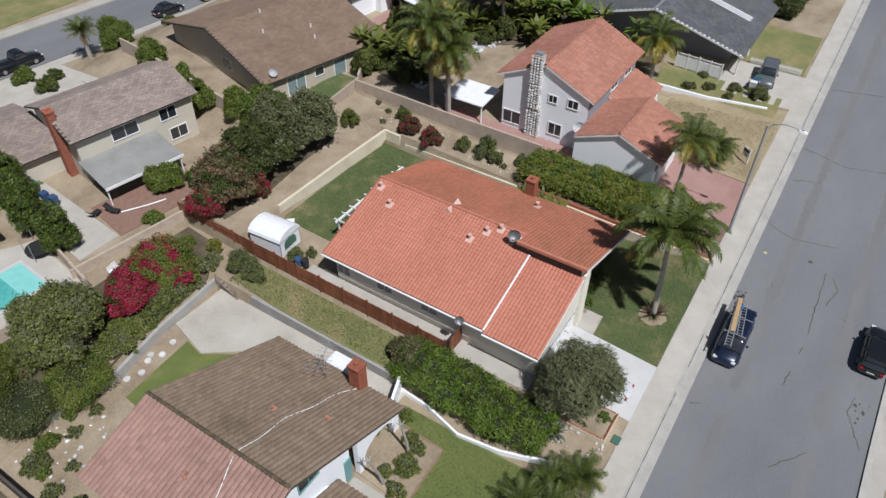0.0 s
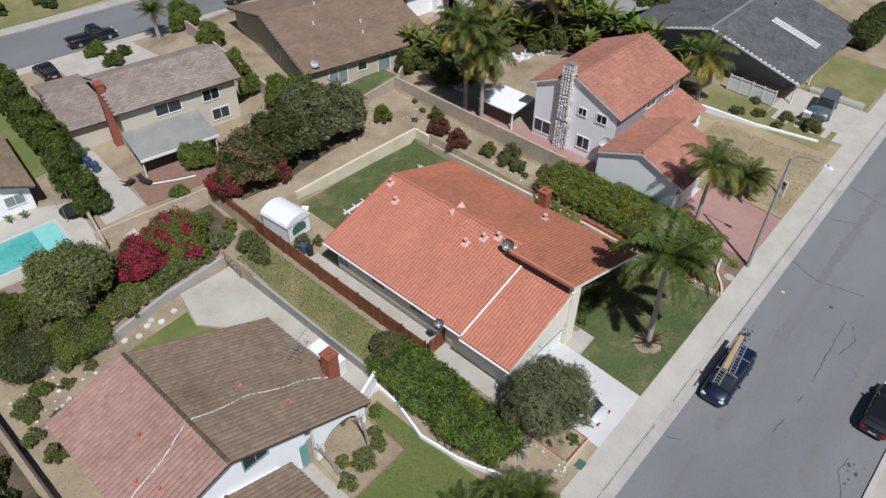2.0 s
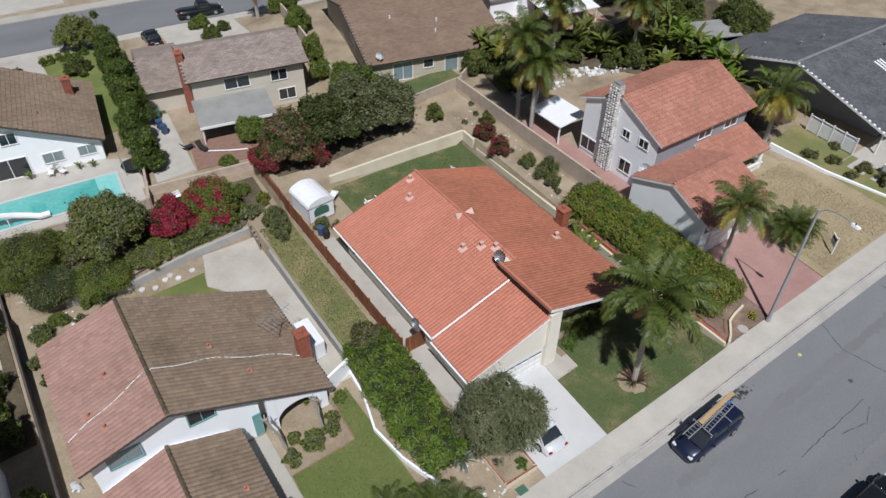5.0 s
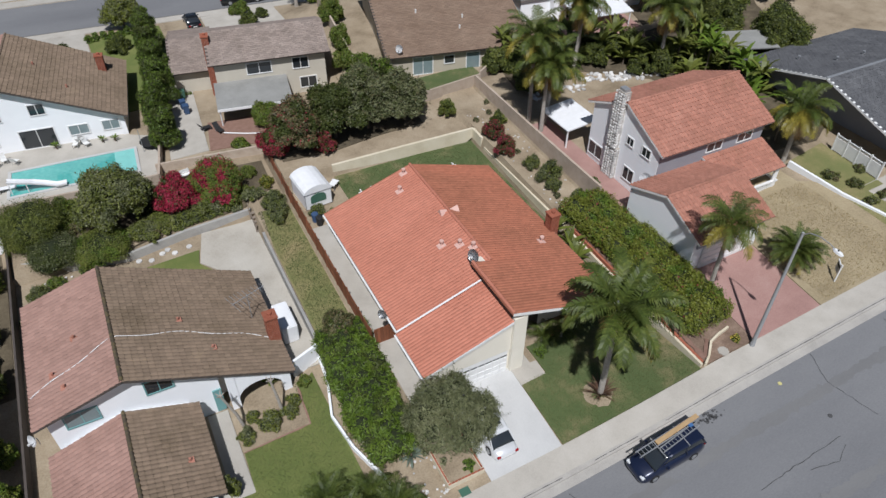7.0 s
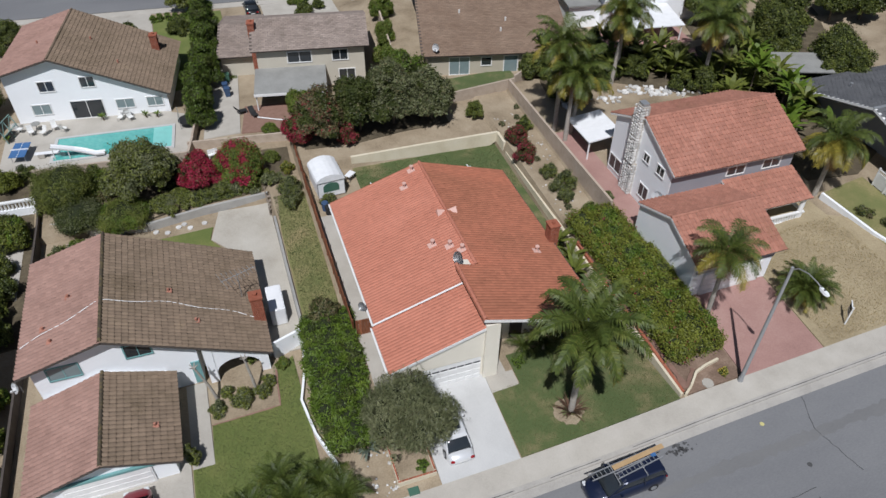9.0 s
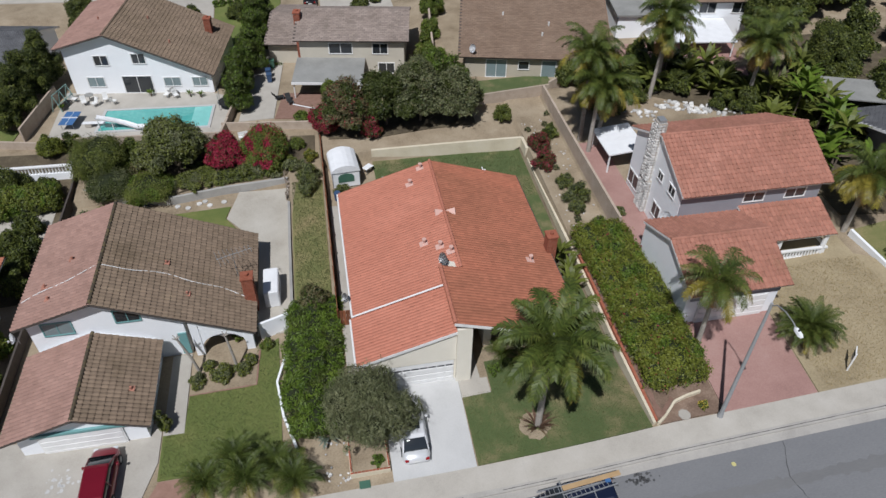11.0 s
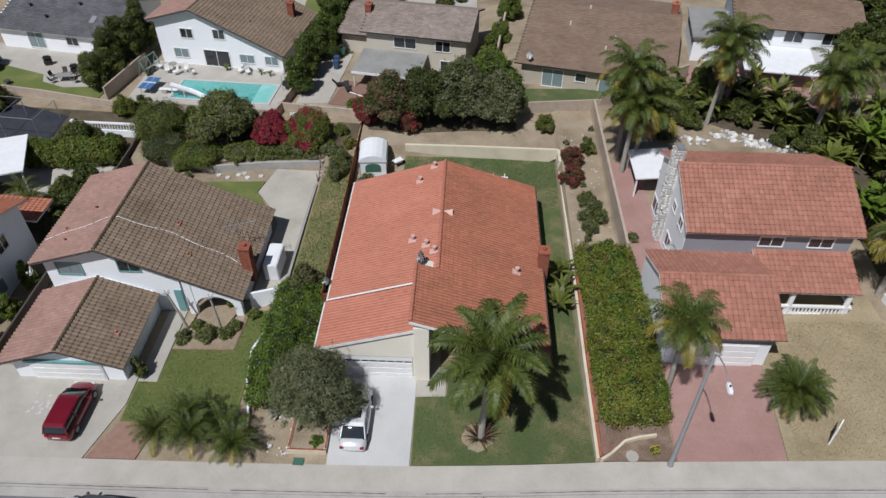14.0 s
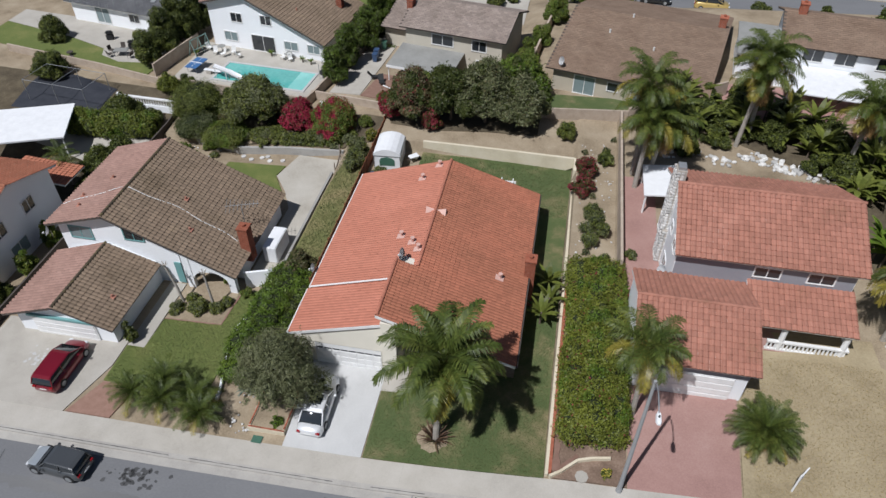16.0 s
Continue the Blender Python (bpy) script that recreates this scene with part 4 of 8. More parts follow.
def two_storey_tan():
    h = thing("house", "two-storey beige stucco house with a greyish-brown shingle roof", "house", (-9.1, 53.3, 0.9), -10.1)
    L = 12.0
    slab("roof_deck", (-0.6, -0.6, 4.95), (L + 1.2, 0, 0), (0, 4.9, 1.75), 0.16, "darkwood", h)
    shingle_rows("roof_slope", (-0.6, -0.6, 4.95), (L + 1.2, 0, 0), (0, 4.9, 1.75), "shingle_mauve", h)
    slab("roof_deck", (-0.6, 9.2, 4.95), (L + 1.2, 0, 0), (0, -4.9, 1.75), 0.16, "darkwood", h)
    shingle_rows("roof_slope", (-0.6, 9.2, 4.95), (L + 1.2, 0, 0), (0, -4.9, 1.75), "shingle_mauve", h, 3)
    prismp("wall", [(0, -0.4), (8.6, -0.4), (8.6, 5.1), (4.3, 6.5), (0, 5.1)], "x", 0, L, "beige", h)
    for u, w, z in ((3.4, 2.6, 3.2), (8.4, 1.7, 3.2), (9.0, 1.8, 0.8)):
        window(h, (u, -0.01, z), (1, 0, 0), w, 1.2, (0, -1, 0), 2, "glass")
    window(h, (2.5, -0.01, 0.0), (1, 0, 0), 3.0, 2.0, (0, -1, 0), 2, "glass", name="sliding_door")
    window(h, (-0.01, 6.0, 0.7), (0, -1, 0), 1.6, 1.2, (-1, 0, 0), 2)
    # grey patio cover on posts
    slab("patio_cover", (-0.4, -5.0, 2.1), (7.9, 0, 0), (0, 5.0, 0.55), 0.14, "cover", h, "grey corrugated patio cover with a white edge")
    boxp("fascia", -0.4, 7.5, -5.08, -5.0, 1.85, 2.12, "trim", h)
    for u in (-0.2, 7.2):
        tubep("post", [(u, -4.8, -0.2), (u, -4.8, 2.0)], 0.07, "trim", h)
    # low wing
    slab("roof_deck", (-5.0, 3.4, 2.6), (5.0, 0, 0), (0, 6.0, 1.5), 0.16, "darkwood", h)
    shingle_rows("roof_slope", (-5.0, 3.4, 2.6), (5.0, 0, 0), (0, 6.0, 1.5), "shingle_mauve", h, 5)
    slab("roof_deck", (-5.0, 15.4, 2.6), (5.0, 0, 0), (0, -6.0, 1.5), 0.16, "darkwood", h)
    shingle_rows("roof_slope", (-5.0, 15.4, 2.6), (5.0, 0, 0), (0, -6.0, 1.5), "shingle_mauve", h, 6)
    prismp("wall", [(4.0, -0.4), (15, -0.4), (15, 2.6), (9.4, 3.9), (4.0, 2.6)], "x", -4.6, -0.01, "beige", h)
    chimney(h, -0.75, -0.02, 2.3, 3.3, -0.3, 7.0)


def ranch_tan():
    h = thing("house", "single-storey tan stucco house with a brown shingle roof", "house", (8.9, 46.5, 3.1), -13.0)
    L = 15.5
    for ya, s, sd in ((-0.6, 1, 0), (21.0, -1, 4)):
        slab("roof_deck", (-0.8, ya, 2.65), (L + 1.6, 0, 0), (0, s * 10.8, 2.7), 0.16, "darkwood", h)
        shingle_rows("roof_slope", (-0.8, ya, 2.65), (L + 1.6, 0, 0), (0, s * 10.8, 2.7), "shingle_tan", h, sd)
    prismp("wall", [(0, -0.8), (20.4, -0.8), (20.4, 2.75), (10.2, 5.2), (0, 2.75)], "x", 0, L, "tan", h)
    window(h, (2.4, -0.01, 0.1), (1, 0, 0), 2.2, 2.0, (0, -1, 0), 2, "glass_lt", name="sliding_door")
    window(h, (6.0, -0.01, 1.1), (1, 0, 0), 1.1, 0.9, (0, -1, 0), 1, "glass")
    window(h, (8.6, -0.01, 0.1), (1, 0, 0), 1.5, 2.0, (0, -1, 0), 1, "glass_lt", name="back_door")
    window(h, (-0.01, 9.0, 1.2), (0, -1, 0), 1.8, 1.1, (-1, 0, 0), 2, "glass")
    window(h, (11.6, -0.01, 1.0), (1, 0, 0), 1.8, 1.1, (0, -1, 0), 2, "glass")
    chimney(h, 15.0, 15.8, 11.5, 12.3, 3.0, 6.2)
    for u, v in ((4.2, 6.6), (9.4, 5.0), (8.6, 3.2), (6.0, 9.8)):
        z = 2.65 + 0.25 * (v + 0.6)
        tubep("roof_vent", [(u, v, z - 0.1), (u, v, z + 0.4)], 0.1, "pale_plastic", h)


def white_back_house():
    h = thing("house", "two-storey white house with brown shingles and white patio cover", "house", (28.5, 49.6, 4.4), -8.0)
    L = 16.0
    for ya, s, sd in ((-0.6, 1, 0), (9.6, -1, 4)):
        slab("roof_deck", (3.0, ya, 4.9), (L - 2.4, 0, 0), (0, s * 5.1, 1.7), 0.16, "darkwood", h)
        shingle_rows("roof_slope", (3.0, ya, 4.9), (L - 2.4, 0, 0), (0, s * 5.1, 1.7), "shingle_tan", h, sd)
    prismp("wall", [(0, -0.6), (9, -0.6), (9, 5.0), (4.5, 6.4), (0, 5.0)], "x", 3.6, L, "white", h)
    for u in (5.5, 8.6, 12.5):
        window(h, (u, -0.01, 3.4), (1, 0, 0), 1.9, 1.2, (0, -1, 0), 2, "glass")
    boxp("wall", -0.4, 3.59, 1.0, 8, -0.6, 2.6, "white", h)
    slab("flat_roof", (-0.7, 0.6, 2.9), (4.3, 0, 0), (0, 7.8, 0.3), 0.2, "cover", h)
    slab("patio_cover", (4.2, -5.4, 2.3), (7.4, 0, 0), (0, 5.3, 0.5), 0.12, "tarp", h, "white patio cover")
    for u in (4.5, 11.3):
        tubep("post", [(u, -5.2, -1.2), (u, -5.2, 2.25)], 0.07, "trim", h)
    window(h, (5.5, -0.01, 0.1), (1, 0, 0), 3.0, 2.0, (0, -1, 0), 2, "glass", name="sliding_door")
    chimney(h, 4.4, 5.2, 4.0, 4.8, 4.5, 7.6)


def charcoal_house():
    h = thing("house", "single-storey house with a charcoal shingle roof and white eaves", "house", (40.6, 6.9, 3.6), 0)
    for ya, s, sd in ((-0.5, 1, 0), (20.9, -1, 4)):
        slab("roof_deck", (0.4, ya, 2.7), (19, 0, 0), (0, s * 10.7, 3.0), 0.2, "trim", h)
        shingle_rows("roof_slope", (0.4, ya, 2.7), (19, 0, 0), (0, s * 10.7, 3.0), "shingle_dark", h, sd)
    boxp("ridge_flashing", 0.4, 19.4, 10.05, 10.35, 5.71, 5.76, "metal", h)
    prismp("wall", [(1.5, -0.6), (20.2, -0.6), (20.2, 2.75), (10.2, 5.45), (1.5, 3.0)], "x", 3.4, 18.6, "greywall_and_shade", h)
    for x in (0.7, 5.5):
        tubep("post", [(x, -0.1, -0.3), (x, -0.1, 2.65)], 0.1, "trim", h)
    for i in range(3):
        slab("roof_rail", (9.0 + i * 0.5, 1.2, 3.3), (0.24, 0, 0), (0, 5.6, 1.57), 0.06, "trim", h, "white roof rail")
    for x, y in ((6.2, 13.5), (9.5, 13.0), (13.0, 8.0), (4.5, 16.5)):
        z = 2.7 + 0.28 * (min(y, 20.4 - y) + 0.5)
        v = tubep("roof_vent", [(x, y, z - 0.1), (x, y, z + 0.35)], 0.09, "metal", h, "grey vent pipe")
        tubep("cap", [(x, y, z + 0.35), (x, y, z + 0.43)], 0.16, "metal", v)
    c = thing("patio_cover", "low pale green patio cover behind the dark-roofed house", "patio cover", (45.5, 30.6, gz(45.5, 30.6)), -20)
    slab("roof_panel", (-3, -2, 2.3), (6, 0, 0), (0, 4, 0.3), 0.12, "cover", c)
    for u in (-2.8, 2.8):
        for v in (-1.8, 1.8):
            tubep("post", [(u, v, -0.2), (u, v, 2.25)], 0.06, "greywood", c)


def slate_house():
    h = thing("house", "single-storey white house with a charcoal shingle roof", "house", (-57, 58.2, 0.6), -10)
    for ya, s, sd in ((-0.6, 1, 0), (12.6, -1, 4)):
        slab("roof_deck", (-0.6, ya, 2.5), (17, 0, 0), (0, s * 6.6, 2.3), 0.16, "trim", h)
        shingle_rows("roof_slope", (-0.6, ya, 2.5), (17, 0, 0), (0, s * 6.6, 2.3), "shingle_dark", h, sd)
    prismp("wall", [(0, -0.6), (12, -0.6), (12, 2.6), (6, 4.5), (0, 2.6)], "x", 0, 16, "white", h)
    window(h, (4.0, -0.01, 0.1), (1, 0, 0), 2.2, 2.0, (0, -1, 0), 2, "glass_lt", name="sliding_door")
    window(h, (9.5, -0.01, 0.9), (1, 0, 0), 1.6, 1.0, (0, -1, 0), 2)
    for u, v in ((3.0, 3.4), (6.2, 1.8), (9.6, 4.4), (5.0, 5.0)):
        z = 2.5 + 0.348 * (v + 0.6)
        v_ = tubep("roof_vent", [(u, v, z - 0.1), (u, v, z + 0.3)], 0.12, "black", h, "dark vent on the shingles")
        tubep("cap", [(u, v, z + 0.3), (u, v, z + 0.4)], 0.22, "black", v_)
    slab("skylight", (12.2, 1.6, 2.5 + 0.348 * 2.2 + 0.12), (0.7, 0, 0), (0, 1.2, 0.418), 0.12, "metal", h, "small flat skylight")


def west_house():
    h = thing("house", "two-storey white house with a red tile roof", "house")
    kw = dict(pitch=0.33, course=0.42, amp=0.055, step=0.05)
    gable_roof_x(h, 9.5, 4.5, 15.0, 6.4, 20.8, 4.6, -48, -33.9, "orange_e", "orange_e", "trim", **kw)
    prismp("wall", [(10.2, -1.4), (20.2, -1.4), (20.2, 4.6), (15.0, 6.2), (10.2, 4.6)], "x", -47, -34.4, "white", h)
    window(h, (-34.39, 12.0, 2.6), (0, 1, 0), 1.5, 1.2, (1, 0, 0))
    window(h, (-34.39, 16.0, 2.6), (0, 1, 0), 1.3, 1.2, (1, 0, 0))
    window(h, (-34.39, 13.0, -0.2), (0, 1, 0), 2.0, 1.3, (1, 0, 0), 2, "glass_lt")
    slab("roof_deck", (-40, 20.9, 2.6), (6.0, 0, -0.4), (0, 3.2, 0), 0.16, "trim", h)
    tiles("roof_slope", (-34.0, 20.9, 2.2), (0, 3.2, 0), (-6.0, 0, 0.4), "orange_e", h, **kw)
    c = thing("patio_cover", "white flat patio cover on posts", "patio cover", (-44.3, 29.6, -0.6), 22)
    slab("roof_panel", (-4.5, -3.2, 2.8), (9, 0, 0), (0, 6.4, 0.25), 0.16, "tarp", c)
    for u in (-4.2, 4.2):
        for v in (-2.9, 2.9):
            tubep("post", [(u, v, -0.5), (u, v, 2.72)], 0.08, "trim", c)


orange_house()
brown_house()
coral_house()
long_slope_house("two-storey white house with a brown tile roof beside a pool", (-34.9, 54.4, 0.5), -8.0)
two_storey_tan()
ranch_tan()
white_back_house()
charcoal_house()
slate_house()
west_house()


# ---------------- walls and fences ----------------
wall_run("garden_wall", [(-3.0, 34.5, 2.35), (4.5, 34.3, 2.45), (12.2, 33.9, 2.6), (12.2, 32.0, 2.5)], 0, 0.28, "creamwall", "cream stucco retaining wall at the end of the lawn")
wall_run("garden_wall", [(12.2, 31.4, 1.75), (12.15, 17.5, 1.75)], 0, 0.24, "creamwall", "low cream stucco wall beside the dirt strip")
wall_run("garden_wall", [(12.15, 17.0, 1.75), (12.1, 8.0, 1.5), (12.05, 0.2, 1.6)], 0, 0.2, "creamwall", "low cream kerb wall along the lawn")
wall_run("brick_edging", [(12.35, 16.5), (12.3, 8.0), (12.25, 0.35)], 0.16, 0.2, "brick", "red brick edging along a planting bed")
wall_run("block_wall", [(-18.0, 43.6, 1.5), (-7.6, 41.6, 1.9)], 0, 0.22, "block", "tan slump-block wall behind the yards")
wall_run("block_wall", [(-7.6, 41.6, 2.9), (3.4, 40.6, 3.3), (9.0, 40.7, 3.9), (17.0, 41.0, 4.3)], 0, 0.22, "block", "tan slump-block wall behind the yards")
wall_run("block_wall", [(16.3, 40.8, 4.4), (16.3, 30, 4.2), (16.3, 18.2, 4.1)], 0, 0.22, "block", "tan slump-block boundary wall")
wall_run("block_wall", [(17.0, 41.0, 4.6), (22, 43.5, 5.4), (27.0, 46.5, 5.8)], 0, 0.22, "block", "tan slump-block wall behind the palms")
wall_run("retaining_wall", [(-11.4, 15.0, 0.35), (-11.4, 24.0, 0.45), (-11.35, 30.0, 0.5)], 0, 0.22, "greyblock", "grey block retaining wall beside the patio")
wall_run("retaining_wall", [(-31.5, 36.2, 0.1), (-27.5, 34.0, 0.05), (-22.5, 33.0, 0.1), (-17.5, 33.9, 0.1), (-11.4, 34.2, 0.25)], 0, 0.28, "greyblock", "low grey retaining wall below the planted bank")
wall_run("white_wall", [(-13.9, 14.2, 1.0), (-11.7, 15.0, 1.0)], 0, 0.2, "white", "white stucco wall beside the porch")
wall_run("garden_edging", [(-11.7, 15.0), (-11.9, 12.5), (-12.7, 9.5), (-12.3, 6.5), (-11.4, 3.5), (-11.2, 2.0)], 0.35, 0.16, "white", "wavy white kerb between lawn and hedge", category="kerb")
wall_run("boundary_wall", [(-31.7, 2.0), (-31.7, 40.0)], 1.2, 0.16, "darkwood", "dark board fence along the side yard", category="fence")
wall_run("pool_wall", [(-36.0, 43.2, 1.6), (-18.0, 41.6, 1.6), (-17.4, 44.5, 1.6)], 0, 0.22, "block", "tan block wall round the pool deck")
wall_run("white_wall", [(34.7, 13.6, 3.95), (35.2, 8.0, 3.75), (36.6, 2.0, 3.6)], 0, 0.25, "white", "low white wall with a brick edge")
wall_run("block_wall", [(5.6, 46.2), (7.0, 58.0), (8.5, 70.0)], 1.6, 0.22, "block", "tan block wall between two yards")
wall_run("block_wall", [(-36.0, 43.2, 1.2), (-46, 45.5, 1.2), (-60, 48, 1.2)], 0, 0.22, "block", "tan block wall behind a lawn")
wall_run("block_wall", [(-38.2, 45.0, 2.0), (-36.8, 54, 2.0)], 0, 0.2, "block", "tan block wall beside the pool deck")
wall_run("block_wall", [(-17.4, 44.5, 1.7), (-16.0, 52, 1.9), (-14.0, 68, 1.9)], 0, 0.2, "block", "tan block wall beside the cypresses")


def red_fence():
    f = thing("fence", "red-brown stained board fence with rails", "fence")
    rng = random.Random(3)
    y = 13.6
    me = {}
    n = 0
    while y < 42.0:
        g = gz(-7.85, y) if y < 34 else gz(-8.3, y) + 0.3
        bay = int((y - 13.6) / 2.4)
        if n % 8 == 0:
            boxp("post", -7.9, -7.78, y, y + 0.12, g - 0.4, g + 1.75, "redwood", f)
        if bay % 2 == 0:
            boxp("board", -7.86, -7.82, y, y + 0.29, g + 0.02, g + 1.6 + rng.uniform(-0.02, 0.02), "redwood", f)
        n += 1
        y += 0.3
    for bay in range(12):
        y0 = 13.6 + bay * 2.4
        if bay % 2:
            for k in range(8):
                g = gz(-7.85, y0 + 1.2) if y0 < 33 else gz(-8.3, y0) + 0.3
                boxp("board", -7.86, -7.82, y0, min(y0 + 2.4, 42), g + 0.03 + k * 0.2, g + 0.03 + k * 0.2 + 0.17, "redwood", f)
    g = thing("gate", "red-brown board gate between fence and house", "gate")
    for k in range(7):
        boxp("board", -7.7 + k * 0.24, -7.7 + k * 0.24 + 0.22, 13.3, 13.35, 0.5, 2.2, "redwood", g)
    boxp("rail", -7.7, -6.0, 13.36, 13.42, 1.8, 1.95, "redwood", g)
    boxp("rail", -7.7, -6.0, 13.36, 13.42, 0.8, 0.95, "redwood", g)


red_fence()


def white_panel_fence():
    f = thing("fence", "white vinyl panel fence with lattice tops", "fence", (39.50, 8.00, 3.9), 85.6)
    for i in range(4):
        boxp("panel", i * 1.304 + 0.06, (i + 1) * 1.304 - 0.06, -0.03, 0.03, 0.05, 1.35, "trim", f)
        boxp("rail", i * 1.304 + 0.06, (i + 1) * 1.304 - 0.06, -0.04, 0.04, 1.6, 1.68, "trim", f)
        for k in range(8):
            boxp("slat", i * 1.304 + 0.12 + k * 0.163, i * 1.304 + 0.17 + k * 0.163, -0.015, 0.015, 1.35, 1.6, "trim", f)
    for i in range(5):
        boxp("post", i * 1.304 - 0.06, i * 1.304 + 0.06, -0.06, 0.06, -0.4, 1.8, "trim", f)
    f = thing("fence", "low white picket fence", "fence", (44.8, 0.6, 4.05), 90)
    for i in range(28):
        boxp("picket", i * 0.2, i * 0.2 + 0.1, -0.02, 0.02, 0.0, 0.85, "trim", f)
    boxp("rail", 0, 5.6, 0.02, 0.06, 0.55, 0.63, "trim", f)


white_panel_fence()


# ---------------- plants ----------------
M["leaf_hedge"] = leaf_mat("hedge_leaves", [(0.085, 0.105, 0.015), (0.155, 0.18, 0.026), (0.24, 0.25, 0.042)])
M["leaf_dark"] = leaf_mat("dark_leaves", [(0.030, 0.044, 0.011), (0.062, 0.080, 0.018), (0.105, 0.122, 0.030)])
M["leaf_fresh"] = leaf_mat("fresh_leaves", [(0.055, 0.105, 0.012), (0.108, 0.17, 0.02), (0.175, 0.235, 0.034)])
M["leaf_olive"] = leaf_mat("olive_leaves", [(0.078, 0.095, 0.042), (0.145, 0.158, 0.074), (0.26, 0.265, 0.145)])
M["leaf_brownish"] = leaf_mat("brownish_leaves", [(0.10, 0.078, 0.04), (0.15, 0.128, 0.06), (0.205, 0.185, 0.09)])
M["leaf_green"] = leaf_mat("green_leaves", [(0.072, 0.096, 0.017), (0.135, 0.158, 0.031), (0.22, 0.23, 0.056)])
M["leaf_palm"] = leaf_mat("palm_leaves", [(0.032, 0.054, 0.011), (0.072, 0.098, 0.018), (0.155, 0.17, 0.036)], 0.3, 0.2, 0.52)
M["leaf_palm_y"] = leaf_mat("yellowed_palm_leaves", [(0.115, 0.11, 0.018), (0.21, 0.18, 0.03), (0.32, 0.255, 0.05)], 0.3, 0.2, 0.4)
M["leaf_dead"] = leaf_mat("dead_palm_leaves", [(0.26, 0.15, 0.05), (0.36, 0.23, 0.09)], 0.3, 0.1, 0.7)
M["flower_pink"] = leaf_mat("magenta_bracts", [(0.16, 0.008, 0.022), (0.27, 0.016, 0.042), (0.36, 0.03, 0.07)], 0.3, 0.2, 0.6)
M["flower_red"] = leaf_mat("dark_red_bracts", [(0.18, 0.02, 0.035), (0.28, 0.04, 0.05)], 0.3, 0.2, 0.6)
M["flower_yellow"] = leaf_mat("yellow_flowers", [(0.5, 0.38, 0.06), (0.62, 0.5, 0.1)], 0.2, 0.1, 0.6)
# Near-black fill of crowns: the shade among leaves is put into its colour.
M["core"] = mat("painted_inner_shade", [(0.014, 0.019, 0.008), (0.028, 0.036, 0.014)], 1.0, 2, 12, 0.3)
M["leaf_agave"] = leaf_mat("blue_green_leaves", [(0.10, 0.13, 0.10), (0.16, 0.19, 0.15)], 0.25, 0.1, 0.5)
M["leaf_wine"] = leaf_mat("wine_red_leaves", [(0.07, 0.035, 0.03), (0.12, 0.07, 0.045), (0.13, 0.11, 0.05)], 0.3, 0.1, 0.5)


def leaf_cards(P, Nn, size, rng, aspect=0.5, droop=0.3):
    """Bent leaf blades at points P that face roughly along Nn."""
    n = len(P)
    d = Nn + rng.normal(0, 0.75, (n, 3))
    d /= np.linalg.norm(d, axis=1)[:, None]
    a = np.cross(d, rng.normal(0, 1, (n, 3)))
    a /= np.linalg.norm(a, axis=1)[:, None] + 1e-9
    b = np.cross(d, a)
    s = size * rng.uniform(0.55, 1.45, n)[:, None]
    V = np.stack([P - a * s * 0.8 - b * s * aspect, P - a * s * 0.6 + b * s * aspect, P + a * s - d * s * droop], 1).reshape(-1, 3)
    F = np.arange(n * 3).reshape(n, 3)
    return V, F


def lump(c, r, rng, rough=0.32, seg=(9, 6)):
    """An uneven closed lump, as vertices, faces."""
    nu, nv = seg
    V, F = [], []
    off = Vector(rng.uniform(-50, 50, 3))
    for j in range(nv + 1):
        for i in range(nu):
            t, p = math.pi * j / nv, 2 * math.pi * i / nu
            d = Vector((math.sin(t) * math.cos(p), math.sin(t) * math.sin(p), math.cos(t)))
            k = 1 + rough * noise.noise(d * 1.7 + off) + rough * 0.6 * noise.noise(d * 4.1 + off)
            V.append((c[0] + d.x * r[0] * k, c[1] + d.y * r[1] * k, c[2] + d.z * r[2] * k))
    for j in range(nv):
        for i in range(nu):
            F.append((j * nu + i, (j + 1) * nu + i, (j + 1) * nu + (i + 1) % nu, j * nu + (i + 1) % nu))
    return V, F


